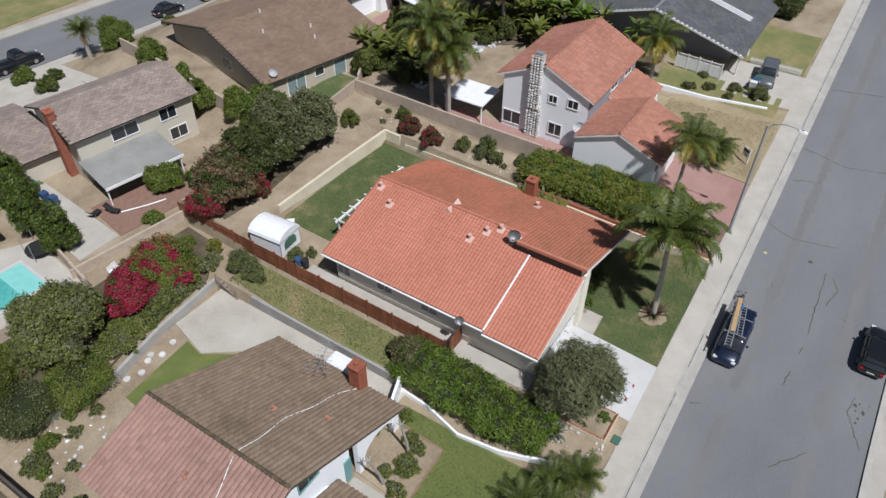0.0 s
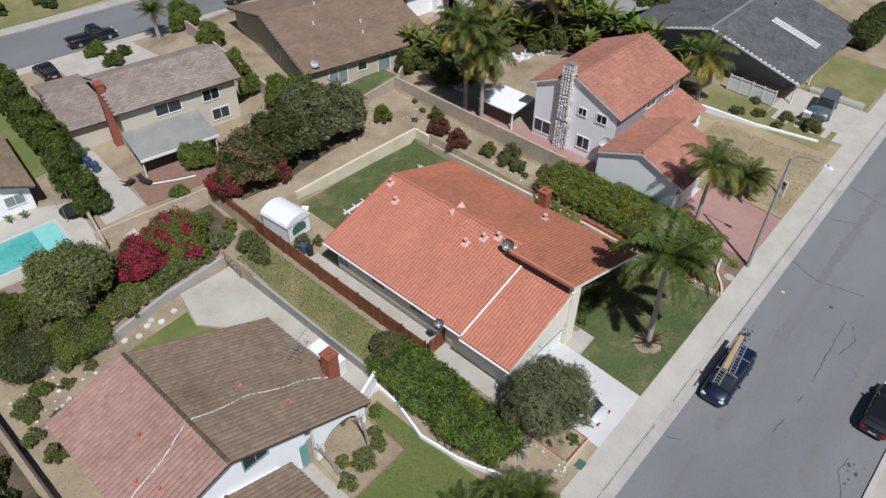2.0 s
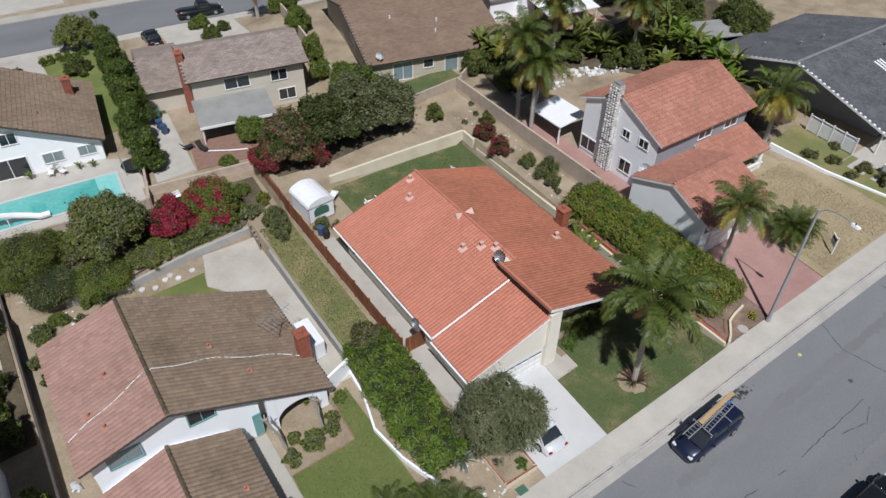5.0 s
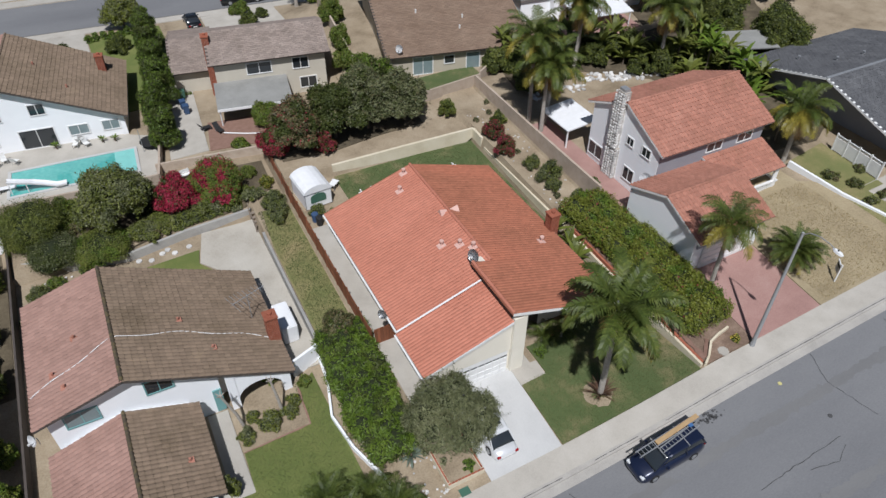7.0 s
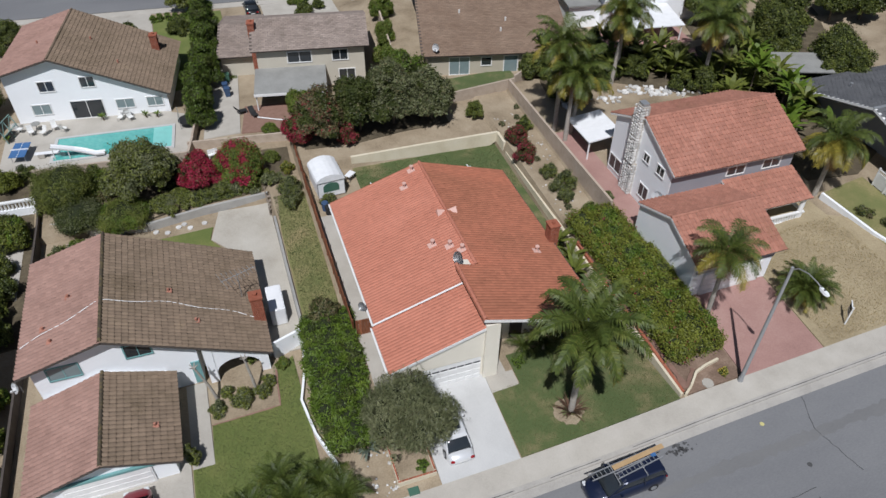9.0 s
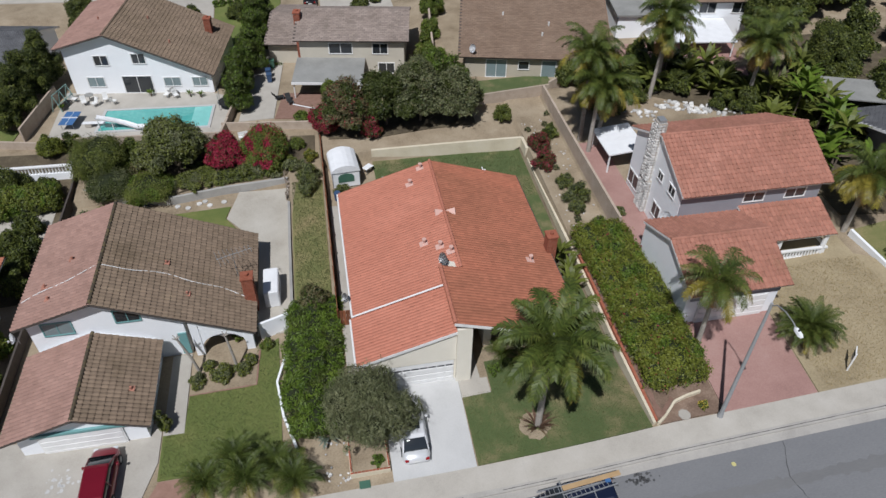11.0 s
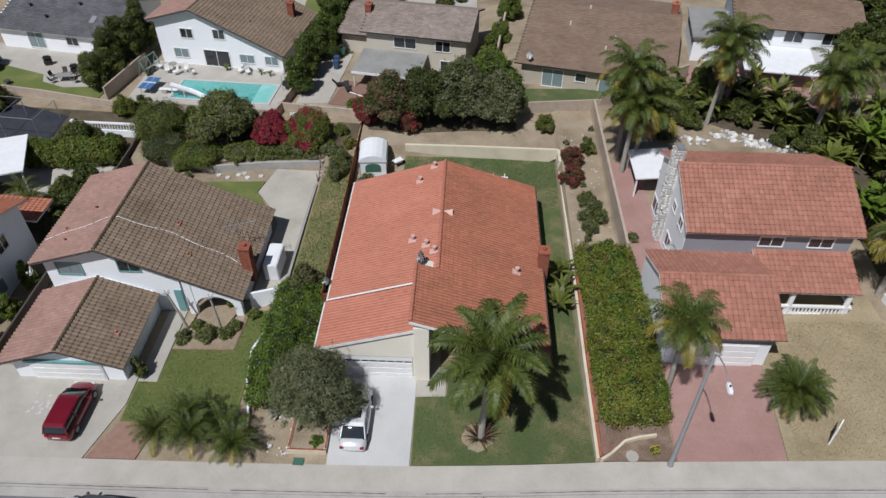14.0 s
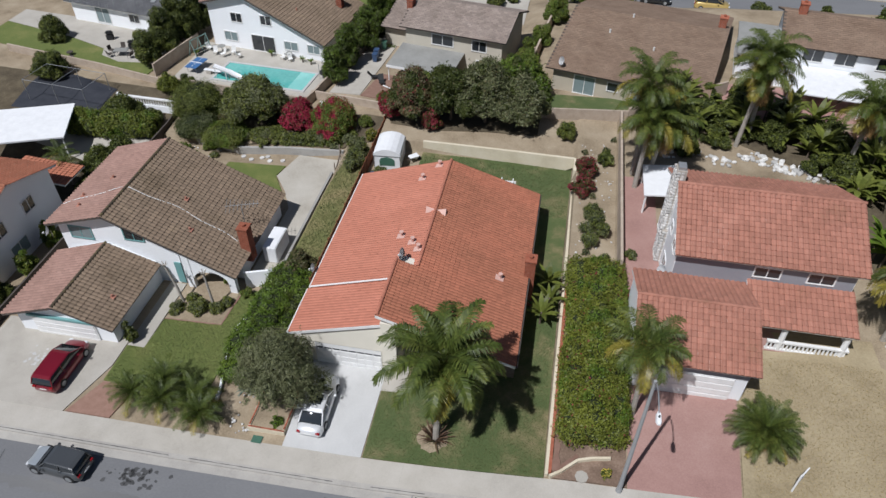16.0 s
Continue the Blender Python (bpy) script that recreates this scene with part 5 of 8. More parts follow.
def crown(parent, lumps, mats, leaf=0.14, dens=55, seed=0, aspect=0.5, core=0.8, name="crown", boxy=False, fine=0.62):
    """Foliage over many lumps (centre, radii): an uneven inside painted dark as shade, and sprays of small leaves on
    the outside of the whole.
    """
    rng = np.random.RandomState(seed)
    cv, cf, LV = [], [], {m: [] for m, w in mats}
    C, R = np.array([c for c, r in lumps]), np.array([r for c, r in lumps])
    for j, (c, r) in enumerate(lumps):
        v, f = lump(c, [q * core for q in r], rng)
        base = len(cv)
        cv += v
        cf += [tuple(i + base for i in q) for q in f]
        area = 4 * math.pi * ((r[0] * r[1]) ** 1.6 / 3 + (r[0] * r[2]) ** 1.6 / 3 + (r[1] * r[2]) ** 1.6 / 3) ** (1 / 1.6)
        n = int(area * dens * 2.1 / fine ** 2)
        d = rng.normal(0, 1, (n, 3))
        d /= np.linalg.norm(d, axis=1)[:, None]
        if boxy:
            d = np.sign(d) * np.abs(d) ** 0.8
        d = d[d[:, 2] > -0.45]
        ph = rng.uniform(0, 6.28, 6)
        spray = rng.normal(0, 1, (16, 3))
        spray /= np.linalg.norm(spray, axis=1)[:, None]
        near = np.clip(((d @ spray.T).max(axis=1) - 0.86) / 0.14, 0, 1)
        wob = 0.93 + 0.10 * np.sin(d[:, 0] * 5 + ph[0]) * np.sin(d[:, 1] * 6 + ph[1]) + 0.07 * np.sin(d[:, 2] * 9 + ph[2] + d[:, 0] * 7) + (0.10 if boxy else 0.24) * near
        k = wob * (1 - 0.3 * rng.uniform(0, 1, len(d)) ** 2) + 0.25 * rng.uniform(0, 1, len(d)) ** 6
        P = np.array(c) + d * np.array(r) * k[:, None]
        if core < 0.7:
            m = int(area * 2.2)
            sd = rng.normal(0, 1, (m, 3)) + np.array((0, 0, 0.35))
            sd /= np.linalg.norm(sd, axis=1)[:, None]
            sd = sd[sd[:, 2] > -0.35]
            u = rng.uniform(0, 1, (len(sd), 11))
            go = sd + rng.normal(0, 0.25, sd.shape)
            S = (np.array(c) + sd * np.array(r) * 0.85)[:, None] + go[:, None] * (u * rng.uniform(0.25, 0.75, (len(sd), 1)))[..., None] + rng.normal(0, 0.045, (len(sd), 11, 3))
            P = np.concatenate([P, S.reshape(-1, 3)])
            d = np.concatenate([d, np.repeat(sd, 11, axis=0)])
        free = np.ones(len(P), bool)
        for i in range(len(lumps)):
            if i != j and np.all(np.abs(C[i] - C[j]) < R[i] + R[j] * 1.3):
                free &= (((P - C[i]) / (R[i] * max(core, 0.72))) ** 2).sum(axis=1) > 1
        P, d = P[free], d[free]
        if not len(P):
            continue
        ws = np.array([w for m, w in mats])
        pick = rng.choice(len(mats), len(d), p=ws / ws.sum())
        patch = np.sin(P[:, 0] * 1.3 + ph[0]) * np.sin(P[:, 1] * 1.1 + ph[1]) * np.sin(P[:, 2] * 1.7 + ph[2])
        if len(mats) > 1:
            pick = np.where(patch > 0.35, len(mats) - 1, pick)
        for i, (m, w) in enumerate(mats):
            q = pick == i
            if q.any():
                LV[m].append((P[q], d[q] / np.array(r)))
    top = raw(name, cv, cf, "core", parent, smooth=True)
    for i, (m, w) in enumerate(mats):
        if LV[m]:
            P = np.concatenate([a for a, b in LV[m]])
            Nn = np.concatenate([b for a, b in LV[m]])
            Nn = Nn / np.linalg.norm(Nn, axis=1)[:, None]
            V, F = leaf_cards(P, Nn + np.array((0, 0, 0.45)), leaf * fine * (1.0 if not m.startswith("flower") else 1.15), rng, aspect * 1.1)
            raw("foliage" if not m.startswith("flower") else "blossom", V, F, m, top)
    return top


def bush(name, label, x, y, r, h, mats, n=7, leaf=0.13, dens=55, seed=0, category="bush", z=None, trunk=False, aspect=0.5, core=0.8):
    """A shrub or small tree of several lumps."""
    z = gz(x, y) if z is None else z
    t = thing(name, label, category, (x, y, z))
    rng = random.Random(seed + 1)
    lumps = []
    base = h * (0.32 if trunk else 0.12)
    n = int(n * (3.0 if trunk else 2.0))
    small = 0.72 if trunk else 1.0
    for i in range(n):
        a = i * 2.399 + rng.uniform(-0.5, 0.5)
        f = math.sqrt((i + 0.3) / n)
        d = r * 0.8 * f * rng.uniform(0.75, 1.1)
        q = r * small * rng.uniform(0.2, 0.44) * (1.15 - 0.3 * f)
        top = h * (1.02 - 0.62 * f ** 2.2) * rng.uniform(0.72, 1.14)
        q = min(q, max(0.12, (top - base) * 0.7))
        zz = max(base * 0.8 + q * 0.5, top - q * 0.9)
        lumps.append(((d * math.cos(a), d * math.sin(a), zz), (q, q * rng.uniform(0.85, 1.2), min(q * rng.uniform(0.85, 1.2), zz + 0.1))))
        if zz - q > base + 0.5 * q and f > 0.45:
            lumps.append(((d * 0.95 * math.cos(a), d * 0.95 * math.sin(a), (zz + base) * 0.5), (q, q, max(0.2, (zz - base) * 0.55))))
    bm = bmesh.new()
    tube(bm, [(0, 0, -0.2), (0.05, 0.02, base * 0.5), (0.0, 0.0, base + 0.35 * (h - base))], 0.05 + r * 0.045, 7, 0.04)
    for c, q in lumps[1:9]:
        tube(bm, [(0, 0, base * 0.6), (c[0] * 0.5, c[1] * 0.5, (base * 0.6 + c[2]) / 2 - 0.1), c], 0.03 + r * 0.02, 5, 0.02)
    part("trunk", bm, "bark", t)
    crown(t, lumps, mats, leaf, dens, seed, aspect, core)
    return t


def frond(rng, length, rise, az, width, n=26, sag=1.0, stiff=0.0):
    """One feather frond: vertices and faces of its rib and of its leaflets, each bent once."""
    V, F = [], []
    pts = []
    p = Vector((0, 0, 0))
    seg = 10
    bend = az
    twist = rng.uniform(-0.5, 0.5)
    for i in range(seg + 1):
        t = i / seg
        el = rise - sag * (t ** 1.6) * 1.7
        bend = az + twist * t * t
        pts.append(p.copy())
        p = p + Vector((math.cos(el) * math.cos(bend), math.cos(el) * math.sin(bend), math.sin(el))) * length / seg
    side = Vector((-math.sin(az), math.cos(az), 0))
    for i in range(seg):
        b = len(V)
        w0, w1 = 0.045 * (1 - i / seg) + 0.01, 0.045 * (1 - (i + 1) / seg) + 0.01
        V += [pts[i] - side * w0, pts[i] + side * w0, pts[i + 1] + side * w1, pts[i + 1] - side * w1]
        F.append((b, b + 1, b + 2, b + 3))
    for i in range(n):
        t = 0.12 + 0.88 * (i + 0.5) / n
        k = min(seg - 1, int(t * seg))
        q = pts[k].lerp(pts[k + 1], t * seg - k)
        d = (pts[k + 1] - pts[k]).normalized()
        L = width * math.sin(math.pi * (0.15 + 0.78 * t)) ** 0.8 * rng.uniform(0.8, 1.12)
        up = side.cross(d)
        if up.z < 0:
            up = -up
        for s in (-1, 1):
            out = (side * s * 0.9 + d * (0.35 + 0.5 * t) + up * rng.uniform(0.0, 0.4)).normalized()
            mid = q + out * L * 0.5
            tip = q + out * L * 0.92 - Vector((0, 0, (0.2 + 0.25 * rng.random()) * L * (1 - stiff)))
            w = d * length * 0.011
            b = len(V)
            V += [q - w * 0.7, q + w * 0.7, mid + w, mid - w, tip + w * 0.25, tip - w * 0.25]
            F += [(b, b + 1, b + 2, b + 3), (b + 3, b + 2, b + 4, b + 5)]
    return V, F


def palm(label, x, y, height, fronds=20, length=2.6, seed=0, lean=(0, 0), yellow=3, dead=2, r=0.17, z=None, width=0.75, n=30, name="palm_tree", group="", spread=1.0, sag=1.0):
    z = gz(x, y) if z is None else z
    t = thing(name, label, "palm tree", (x, y, z), group=group)
    rng = random.Random(seed + 5)
    bm = bmesh.new()
    rings = 1 + int(height / 0.25)
    tube(bm, [(lean[0] * (i / rings) ** 1.4, lean[1] * (i / rings) ** 1.4, -0.2 + (height + 0.2) * i / rings + 0.0) for i in range(rings + 1)], r * 1.15, 9, r * 0.8)
    for i, v in enumerate(bm.verts):
        if (i // 9) % 2:
            v.co.x += 0.012 * math.copysign(1, v.co.x - lean[0] * (max(0, v.co.z) / max(0.1, height)) ** 1.4)
    part("trunk", bm, "palmbark", t)
    top = Vector((lean[0], lean[1], height))
    sets = {"leaf_palm": ([], []), "leaf_palm_y": ([], []), "leaf_dead": ([], [])}
    for i in range(fronds + yellow + dead):
        az = i * 2.399 + rng.uniform(-0.25, 0.25)
        if i < fronds:
            e, m, L, sg = 1.25 - 1.15 * (i / fronds) ** 0.8 * spread, "leaf_palm", length * rng.uniform(0.85, 1.08), sag * rng.uniform(0.75, 1.0)
        elif i < fronds + yellow:
            e, m, L, sg = rng.uniform(-0.2, 0.15), "leaf_palm_y", length * rng.uniform(0.85, 1), sag * 0.75
        else:
            e, m, L, sg = -1.1, "leaf_dead", length * rng.uniform(0.6, 0.8), 0.25
        v, f = frond(rng, L, e, az, width, n, sg)
        V, F = sets[m]
        b = len(V)
        V += [p + top for p in v]
        F += [tuple(k + b for k in q) for q in f]
    tubep("crownshaft", [top - Vector((0, 0, 0.5)), top + Vector((0, 0, 0.35))], r * 0.95, "leaf_palm", t, "", 8, r * 0.4)
    for m, (V, F) in sets.items():
        if V:
            raw("crown" if m == "leaf_palm" else ("yellow_fronds" if m == "leaf_palm_y" else "dead_fronds"), V, F, m, t)
    return t


def blades(name, label, x, y, n, length, width, material, seed=0, rise=(0.3, 1.3), category="plant", z=None, sag=0.8, r0=0.1, height=0.0):
    """A rosette of strap leaves, as on a flax, agave or banana."""
    z = gz(x, y) if z is None else z
    t = thing(name, label, category, (x, y, z))
    rng = random.Random(seed + 9)
    V, F = [], []
    for i in range(n):
        az, e = i * 2.399 + rng.uniform(-0.3, 0.3), rng.uniform(*rise)
        L, w = length * rng.uniform(0.7, 1.1), width * rng.uniform(0.7, 1.1)
        p = Vector((math.cos(az) * r0, math.sin(az) * r0, height))
        side = Vector((-math.sin(az), math.cos(az), 0))
        b = len(V)
        for k in range(5):
            u = k / 4
            el = e - sag * u ** 1.5
            ww = w * math.sin(math.pi * (0.16 + 0.8 * u))
            V += [p - side * ww, p + side * ww]
            p = p + Vector((math.cos(el) * math.cos(az), math.cos(el) * math.sin(az), math.sin(el))) * L / 4
        F += [(b + 2 * k, b + 2 * k + 1, b + 2 * k + 3, b + 2 * k + 2) for k in range(4)]
    raw("leaves", V, F, material, t)
    if height:
        tubep("stem", [(0, 0, -0.15), (0.03, 0, height + 0.1)], 0.1, "bark", t, "", 7, 0.06)
    return t


def hedge(label, pts, width, top, mats, seed=0, leaf=0.12, dens=70, dens_step=0.9, aspect=0.5):
    """A clipped hedge along plan points: overlapping lumps whose tops reach the height top."""
    x0, y0 = pts[0]
    t = thing("hedge", label, "hedge", (x0, y0, gz(x0, y0)))
    rng = random.Random(seed)
    lumps = []
    for (xa, ya), (xb, yb) in zip(pts, pts[1:]):
        d = math.hypot(xb - xa, yb - ya)
        n = max(1, int(d / dens_step))
        for i in range(n + 1):
            for k in (-1, 0, 1):
                f = i / n
                nx, ny = -(yb - ya) / d, (xb - xa) / d
                x = xa + (xb - xa) * f + nx * k * width * 0.3 + rng.uniform(-0.15, 0.15)
                y = ya + (yb - ya) * f + ny * k * width * 0.3 + rng.uniform(-0.15, 0.15)
                g = gz(x, y)
                hh = top - g + rng.uniform(-0.25, 0.14) - (0.5 if k else 0)
                q = width * 0.3 * rng.uniform(0.85, 1.15)
                lumps.append(((x - x0, y - y0, g - gz(x0, y0) + hh * 0.5), (q, q, hh * 0.52)))
    crown(t, lumps, mats, leaf, dens, seed, aspect, 0.88, "hedge_body", True)
    return t


# front yard of the orange-roofed house
hedge("broad clipped hedge with dark red blossoms on sloping ground", [(14.65, 3.3), (14.7, 10.0), (14.6, 17.6)], 3.9, 4.3, [("leaf_hedge", 0.985), ("flower_red", 0.015), ("leaf_fresh", 0.0001)], 21, 0.13, 55)
hedge("broad green hedge beside the driveway", [(-9.6, 15.4), (-9.9, 11.5), (-10.1, 8.0), (-9.9, 5.0)], 3.5, 1.75, [("leaf_fresh", 0.9), ("leaf_dark", 0.1)], 22, 0.24, 32, aspect=0.2)
bush("bush", "brownish shrub at the end of the hedge", -9.6, 15.8, 1.6, 2.2, [("leaf_brownish", 0.7), ("leaf_dark", 0.3)], seed=31)
bush("olive_tree", "grey-green olive tree in a brick planter", -6.4, 3.8, 3.5, 5.4, [("leaf_olive", 1.0)], 15, 0.19, 34, 32, "tree", trunk=True, aspect=0.16, core=0.42)
palm("queen palm with drooping feather fronds on the lawn", 4.7, 2.1, 7.9, 22, 4.5, 41, (0.3, 0.5), 2, 1, 0.2, width=1.0, n=52, sag=1.05)
blades("flax", "dark red flax clump round the palm trunk", 4.6, 2.0, 46, 1.4, 0.055, "leaf_wine", 42, (0.3, 1.4))
palm("queen palm with yellowing fronds beside the pink driveway", 17.2, 5.2, 7.0, 14, 3.0, 43, (-0.3, -0.1), 6, 2, 0.16, width=0.85, n=40, sag=1.05)
palm("short date palm on dry grass", 25.0, 4.3, 1.5, 60, 2.5, 44, (0, 0), 6, 6, 0.32, width=0.5, n=30, spread=1.0, sag=0.75)
palm("tall queen palm with yellow fronds", 34.6, 14.2, 5.6, 12, 3.6, 45, (0.3, 0.2), 14, 4, 0.2, width=0.9, n=40, sag=1.05)
for i, (x, y, hh, lx, ly) in enumerate(((17.6, 29.6, 7.2, 0.2, 0.3), (18.7, 30.6, 6.2, 0.5, 0.1), (17.4, 31.6, 9.2, 0.0, 0.3), (27.3, 37.8, 7.6, 0.6, 0.3), (28.3, 38.6, 8.8, -0.3, 0.4), (35.7, 33.4, 7.4, 0.6, 0.6), (39.0, 36.5, 6.8, 0.3, 0.6))):
    palm("tall queen palm with drooping fronds and dead skirts", x, y, hh, 17, 3.7, 50 + i, (lx, ly), 5, 6, 0.2, width=0.95, n=42, group="queen palms", sag=1.1)
palm("round-headed palm beside the back street", 6.8, 74.6, 3.4, 30, 2.1, 61, (0, 0), 3, 2, 0.25, width=0.6, spread=0.9, sag=0.5)
for i, (x, y) in enumerate(((-17.2, 1.9), (-15.3, 3.1), (-14.6, 1.4), (-12.7, 2.3), (-11.6, 0.9))):
    palm("low pygmy palm in the verge planting", x, y, 0.9 + 0.25 * (i % 3), 22, 2.0, 70 + i, (0, 0), 3, 0, 0.12, width=0.5, n=26, group="pygmy palms", sag=0.8)
for i, (x, y) in enumerate(((10.9, 17.2), (11.1, 15.2), (10.6, 13.6))):
    blades("bird_of_paradise", "bird of paradise plant beside the house", x, y, 14, 1.6, 0.2, "leaf_green", 80 + i, (0.5, 1.3), height=1.2)
for i, (x, y, r) in enumerate(((3.6, 8.0, 0.9), (5.2, 7.7, 0.8), (7.0, 8.3, 0.9))):
    palm("small feathery palm by the entry", x, y, 0.7, 16, 1.6, 90 + i, (0, 0), 0, 0, 0.1, width=0.4, n=20)
bush("bush", "round green shrub by the entry", 2.8, 6.9, 0.6, 0.8, [("leaf_fresh", 1)], 4, 0.09, 60, 95)
blades("agave", "spiky blue-green agave clump", -9.3, 3.8, 40, 0.9, 0.07, "leaf_agave", 96, (0.1, 1.4), height=0.5)
blades("agave", "spiky blue-green agave clump", -9.0, 5.0, 40, 0.9, 0.07, "leaf_agave", 97, (0.1, 1.4), height=0.7)
bush("bush", "small yellow flowering plant beside the lamp post", 15.7, 0.75, 0.4, 0.45, [("flower_yellow", 0.5), ("leaf_hedge", 0.5)], 4, 0.09, 60, 99)
bush("bush", "bright green plant in a brick planter", -6.3, 1.5, 0.55, 0.6, [("leaf_fresh", 1)], 4, 0.09, 60, 98)
# bank and yard behind
for i, (x, y, r, h, mm) in enumerate(((-5.0, 38.4, 2.6, 3.6, "leaf_brownish"), (-1.0, 38.6, 2.6, 4.2, "leaf_dark"), (2.6, 38.8, 2.7, 4.6, "leaf_olive"), (6.6, 38.6, 2.4, 4.0, "leaf_olive"), (4.6, 43.2, 2.2, 4.0, "leaf_fresh"), (7.2, 44.5, 1.6, 2.6, "leaf_fresh"))):
    bush("tree", "dense garden tree on the dry bank", x, y, r * 1.3, h * 1.32, [(mm, 0.78), ("flower_red" if i == 0 else "leaf_brownish", 0.07), ("leaf_dark", 0.15)], 12, 0.16, 32, 100 + i, "tree", trunk=True, core=0.5)
bush("bougainvillea", "magenta bougainvillea over the fence end", -7.4, 38.6, 1.7, 2.6, [("leaf_dark", 0.45), ("flower_pink", 0.55)], 6, 0.12, 60, 110)
bush("bougainvillea", "dark red bougainvillea among the trees", -2.6, 36.9, 1.2, 2.2, [("leaf_dark", 0.6), ("flower_red", 0.4)], 5, 0.12, 60, 111)
bush("bush", "round light green shrub on dry soil", 11.0, 37.6, 1.15, 1.8, [("leaf_green", 1)], 6, 0.1, 65, 112)
for i, (x, y, r, h) in enumerate(((13.2, 31.4, 1.3, 2.0), (13.0, 28.6, 1.2, 1.7))):
    bush("bougainvillea", "dark red flowering shrub beside the cream wall", x, y, r, h, [("leaf_dark", 0.6), ("flower_red", 0.4)], 6, 0.11, 50, 115 + i)
for i, (x, y, r, h) in enumerate(((14.0, 25.6, 0.8, 1.0), (14.4, 23.2, 1.0, 1.5), (13.9, 21.8, 0.7, 1.2), (15.2, 19.6, 0.7, 0.8), (17.2, 20.2, 0.5, 0.6), (-9.4, 33.0, 1.3, 1.5), (-9.6, 31.2, 0.9, 1.3), (-6.3, 29.6, 0.7, 0.9), (-5.2, 28.9, 0.5, 0.6))):
    bush("bush", "small grey-green shrub on dry soil", x, y, r * 1.25, h * 1.25, [("leaf_olive", 0.6), ("leaf_green", 0.4)], 5, 0.1, 45, 120 + i)
# bank behind the brown-roofed house
def dome(label, x, y, r, h, mats, seed, leaf=0.1, dens=75):
    """A clipped, dome-shaped shrub."""
    t = thing("bush", label, "bush", (x, y, gz(x, y)))
    rng = random.Random(seed)
    lumps = [((0, 0, h * 0.42), (r, r, h * 0.58))]
    for i in range(7):
        a = i * 0.9 + rng.uniform(-0.2, 0.2)
        lumps.append(((r * 0.5 * math.cos(a), r * 0.5 * math.sin(a), h * 0.36), (r * 0.52, r * 0.52, h * rng.uniform(0.44, 0.54))))
    crown(t, lumps, mats, leaf, dens, seed, 0.5, 0.92, boxy=True)


dome("large clipped dome of dense green foliage", -29.3, 38.2, 2.4, 3.3, [("leaf_green", 0.8), ("leaf_dark", 0.2)], 135)
dome("dark grey-green rounded shrub", -28.0, 34.9, 2.0, 1.9, [("leaf_dark", 0.75), ("leaf_olive", 0.25)], 136)
dome("spreading green juniper dome on the bank", -24.4, 34.2, 2.1, 1.6, [("leaf_green", 0.9), ("leaf_fresh", 0.1)], 137)
hedge("low trailing green planting over the retaining wall", [(-22.4, 35.0), (-18.0, 35.2), (-12.4, 35.7)], 1.7, 0.95, [("leaf_green", 0.85), ("leaf_olive", 0.15)], 138, 0.12, 50)
bush("bush", "bright yellow-green shrub beside the red fence", -9.0, 36.6, 0.8, 0.9, [("leaf_hedge", 0.6), ("leaf_palm_y", 0.4)], 5, 0.1, 60, 139)
bush("bush", "large green shrub mass with a few pink blossoms", -13.6, 37.6, 3.0, 3.0, [("leaf_green", 0.55), ("leaf_fresh", 0.4), ("flower_pink", 0.05)], 10, 0.12, 50, 129)
bush("tree", "broad yellow-green tree beside the pool wall", -22.4, 38.2, 4.3, 4.6, [("leaf_green", 0.6), ("leaf_olive", 0.4)], 17, 0.16, 34, 130, "tree", trunk=True, core=0.42)
bush("bougainvillea", "deep pink bougainvillea on the bank", -17.2, 37.6, 2.1, 2.9, [("flower_pink", 0.8), ("leaf_dark", 0.2)], 7, 0.13, 65, 131)
bush("bush", "green flowering shrub on the bank", -13.2, 38.4, 2.6, 2.9, [("leaf_green", 0.8), ("flower_pink", 0.2)], 8, 0.13, 55, 132)
bush("bush", "grey-green trailing shrub on the bank", -14.6, 36.0, 1.8, 1.3, [("leaf_green", 0.8), ("leaf_olive", 0.2)], 7, 0.12, 60, 133)
bush("bush", "grey-green trailing shrub on the bank", -20.4, 35.2, 2.4, 1.0, [("leaf_green", 0.8), ("leaf_olive", 0.2)], 8, 0.12, 60, 134)
for i, (x, y, r, h) in enumerate(((-27.0, 38.2, 1.2, 1.5), (-26.0, 33.0, 0.8, 0.9), (-28.4, 32.4, 0.9, 0.9), (-30.0, 30.5, 0.6, 0.6), (-26.4, 40.6, 1.4, 1.6), (-10.3, 38.6, 0.9, 1.2), (-15.6, 14.5, 0.6, 1.1), (-13.4, 13.2, 0.6, 0.8))):
    bush("bush", "small green shrub in a garden bed", x, y, r, h, [("leaf_green", 0.7), ("leaf_fresh", 0.3)], 5, 0.1, 60, 140 + i)
for i, (x, y, r, h) in enumerate(((-18.4, 10.6, 0.8, 0.7), (-16.7, 10.9, 0.95, 1.0), (-15.2, 11.2, 0.8, 0.8), (-17.6, 12.0, 0.6, 0.7), (-14.6, 12.0, 0.6, 0.8), (-20.2, 6.9, 0.55, 1.9))):
    bush("bush", "clipped shrub in the bed by the white porch", x, y, r, h, [("leaf_hedge", 0.6), ("leaf_olive", 0.4)], 6, 0.1, 60, 160 + i)
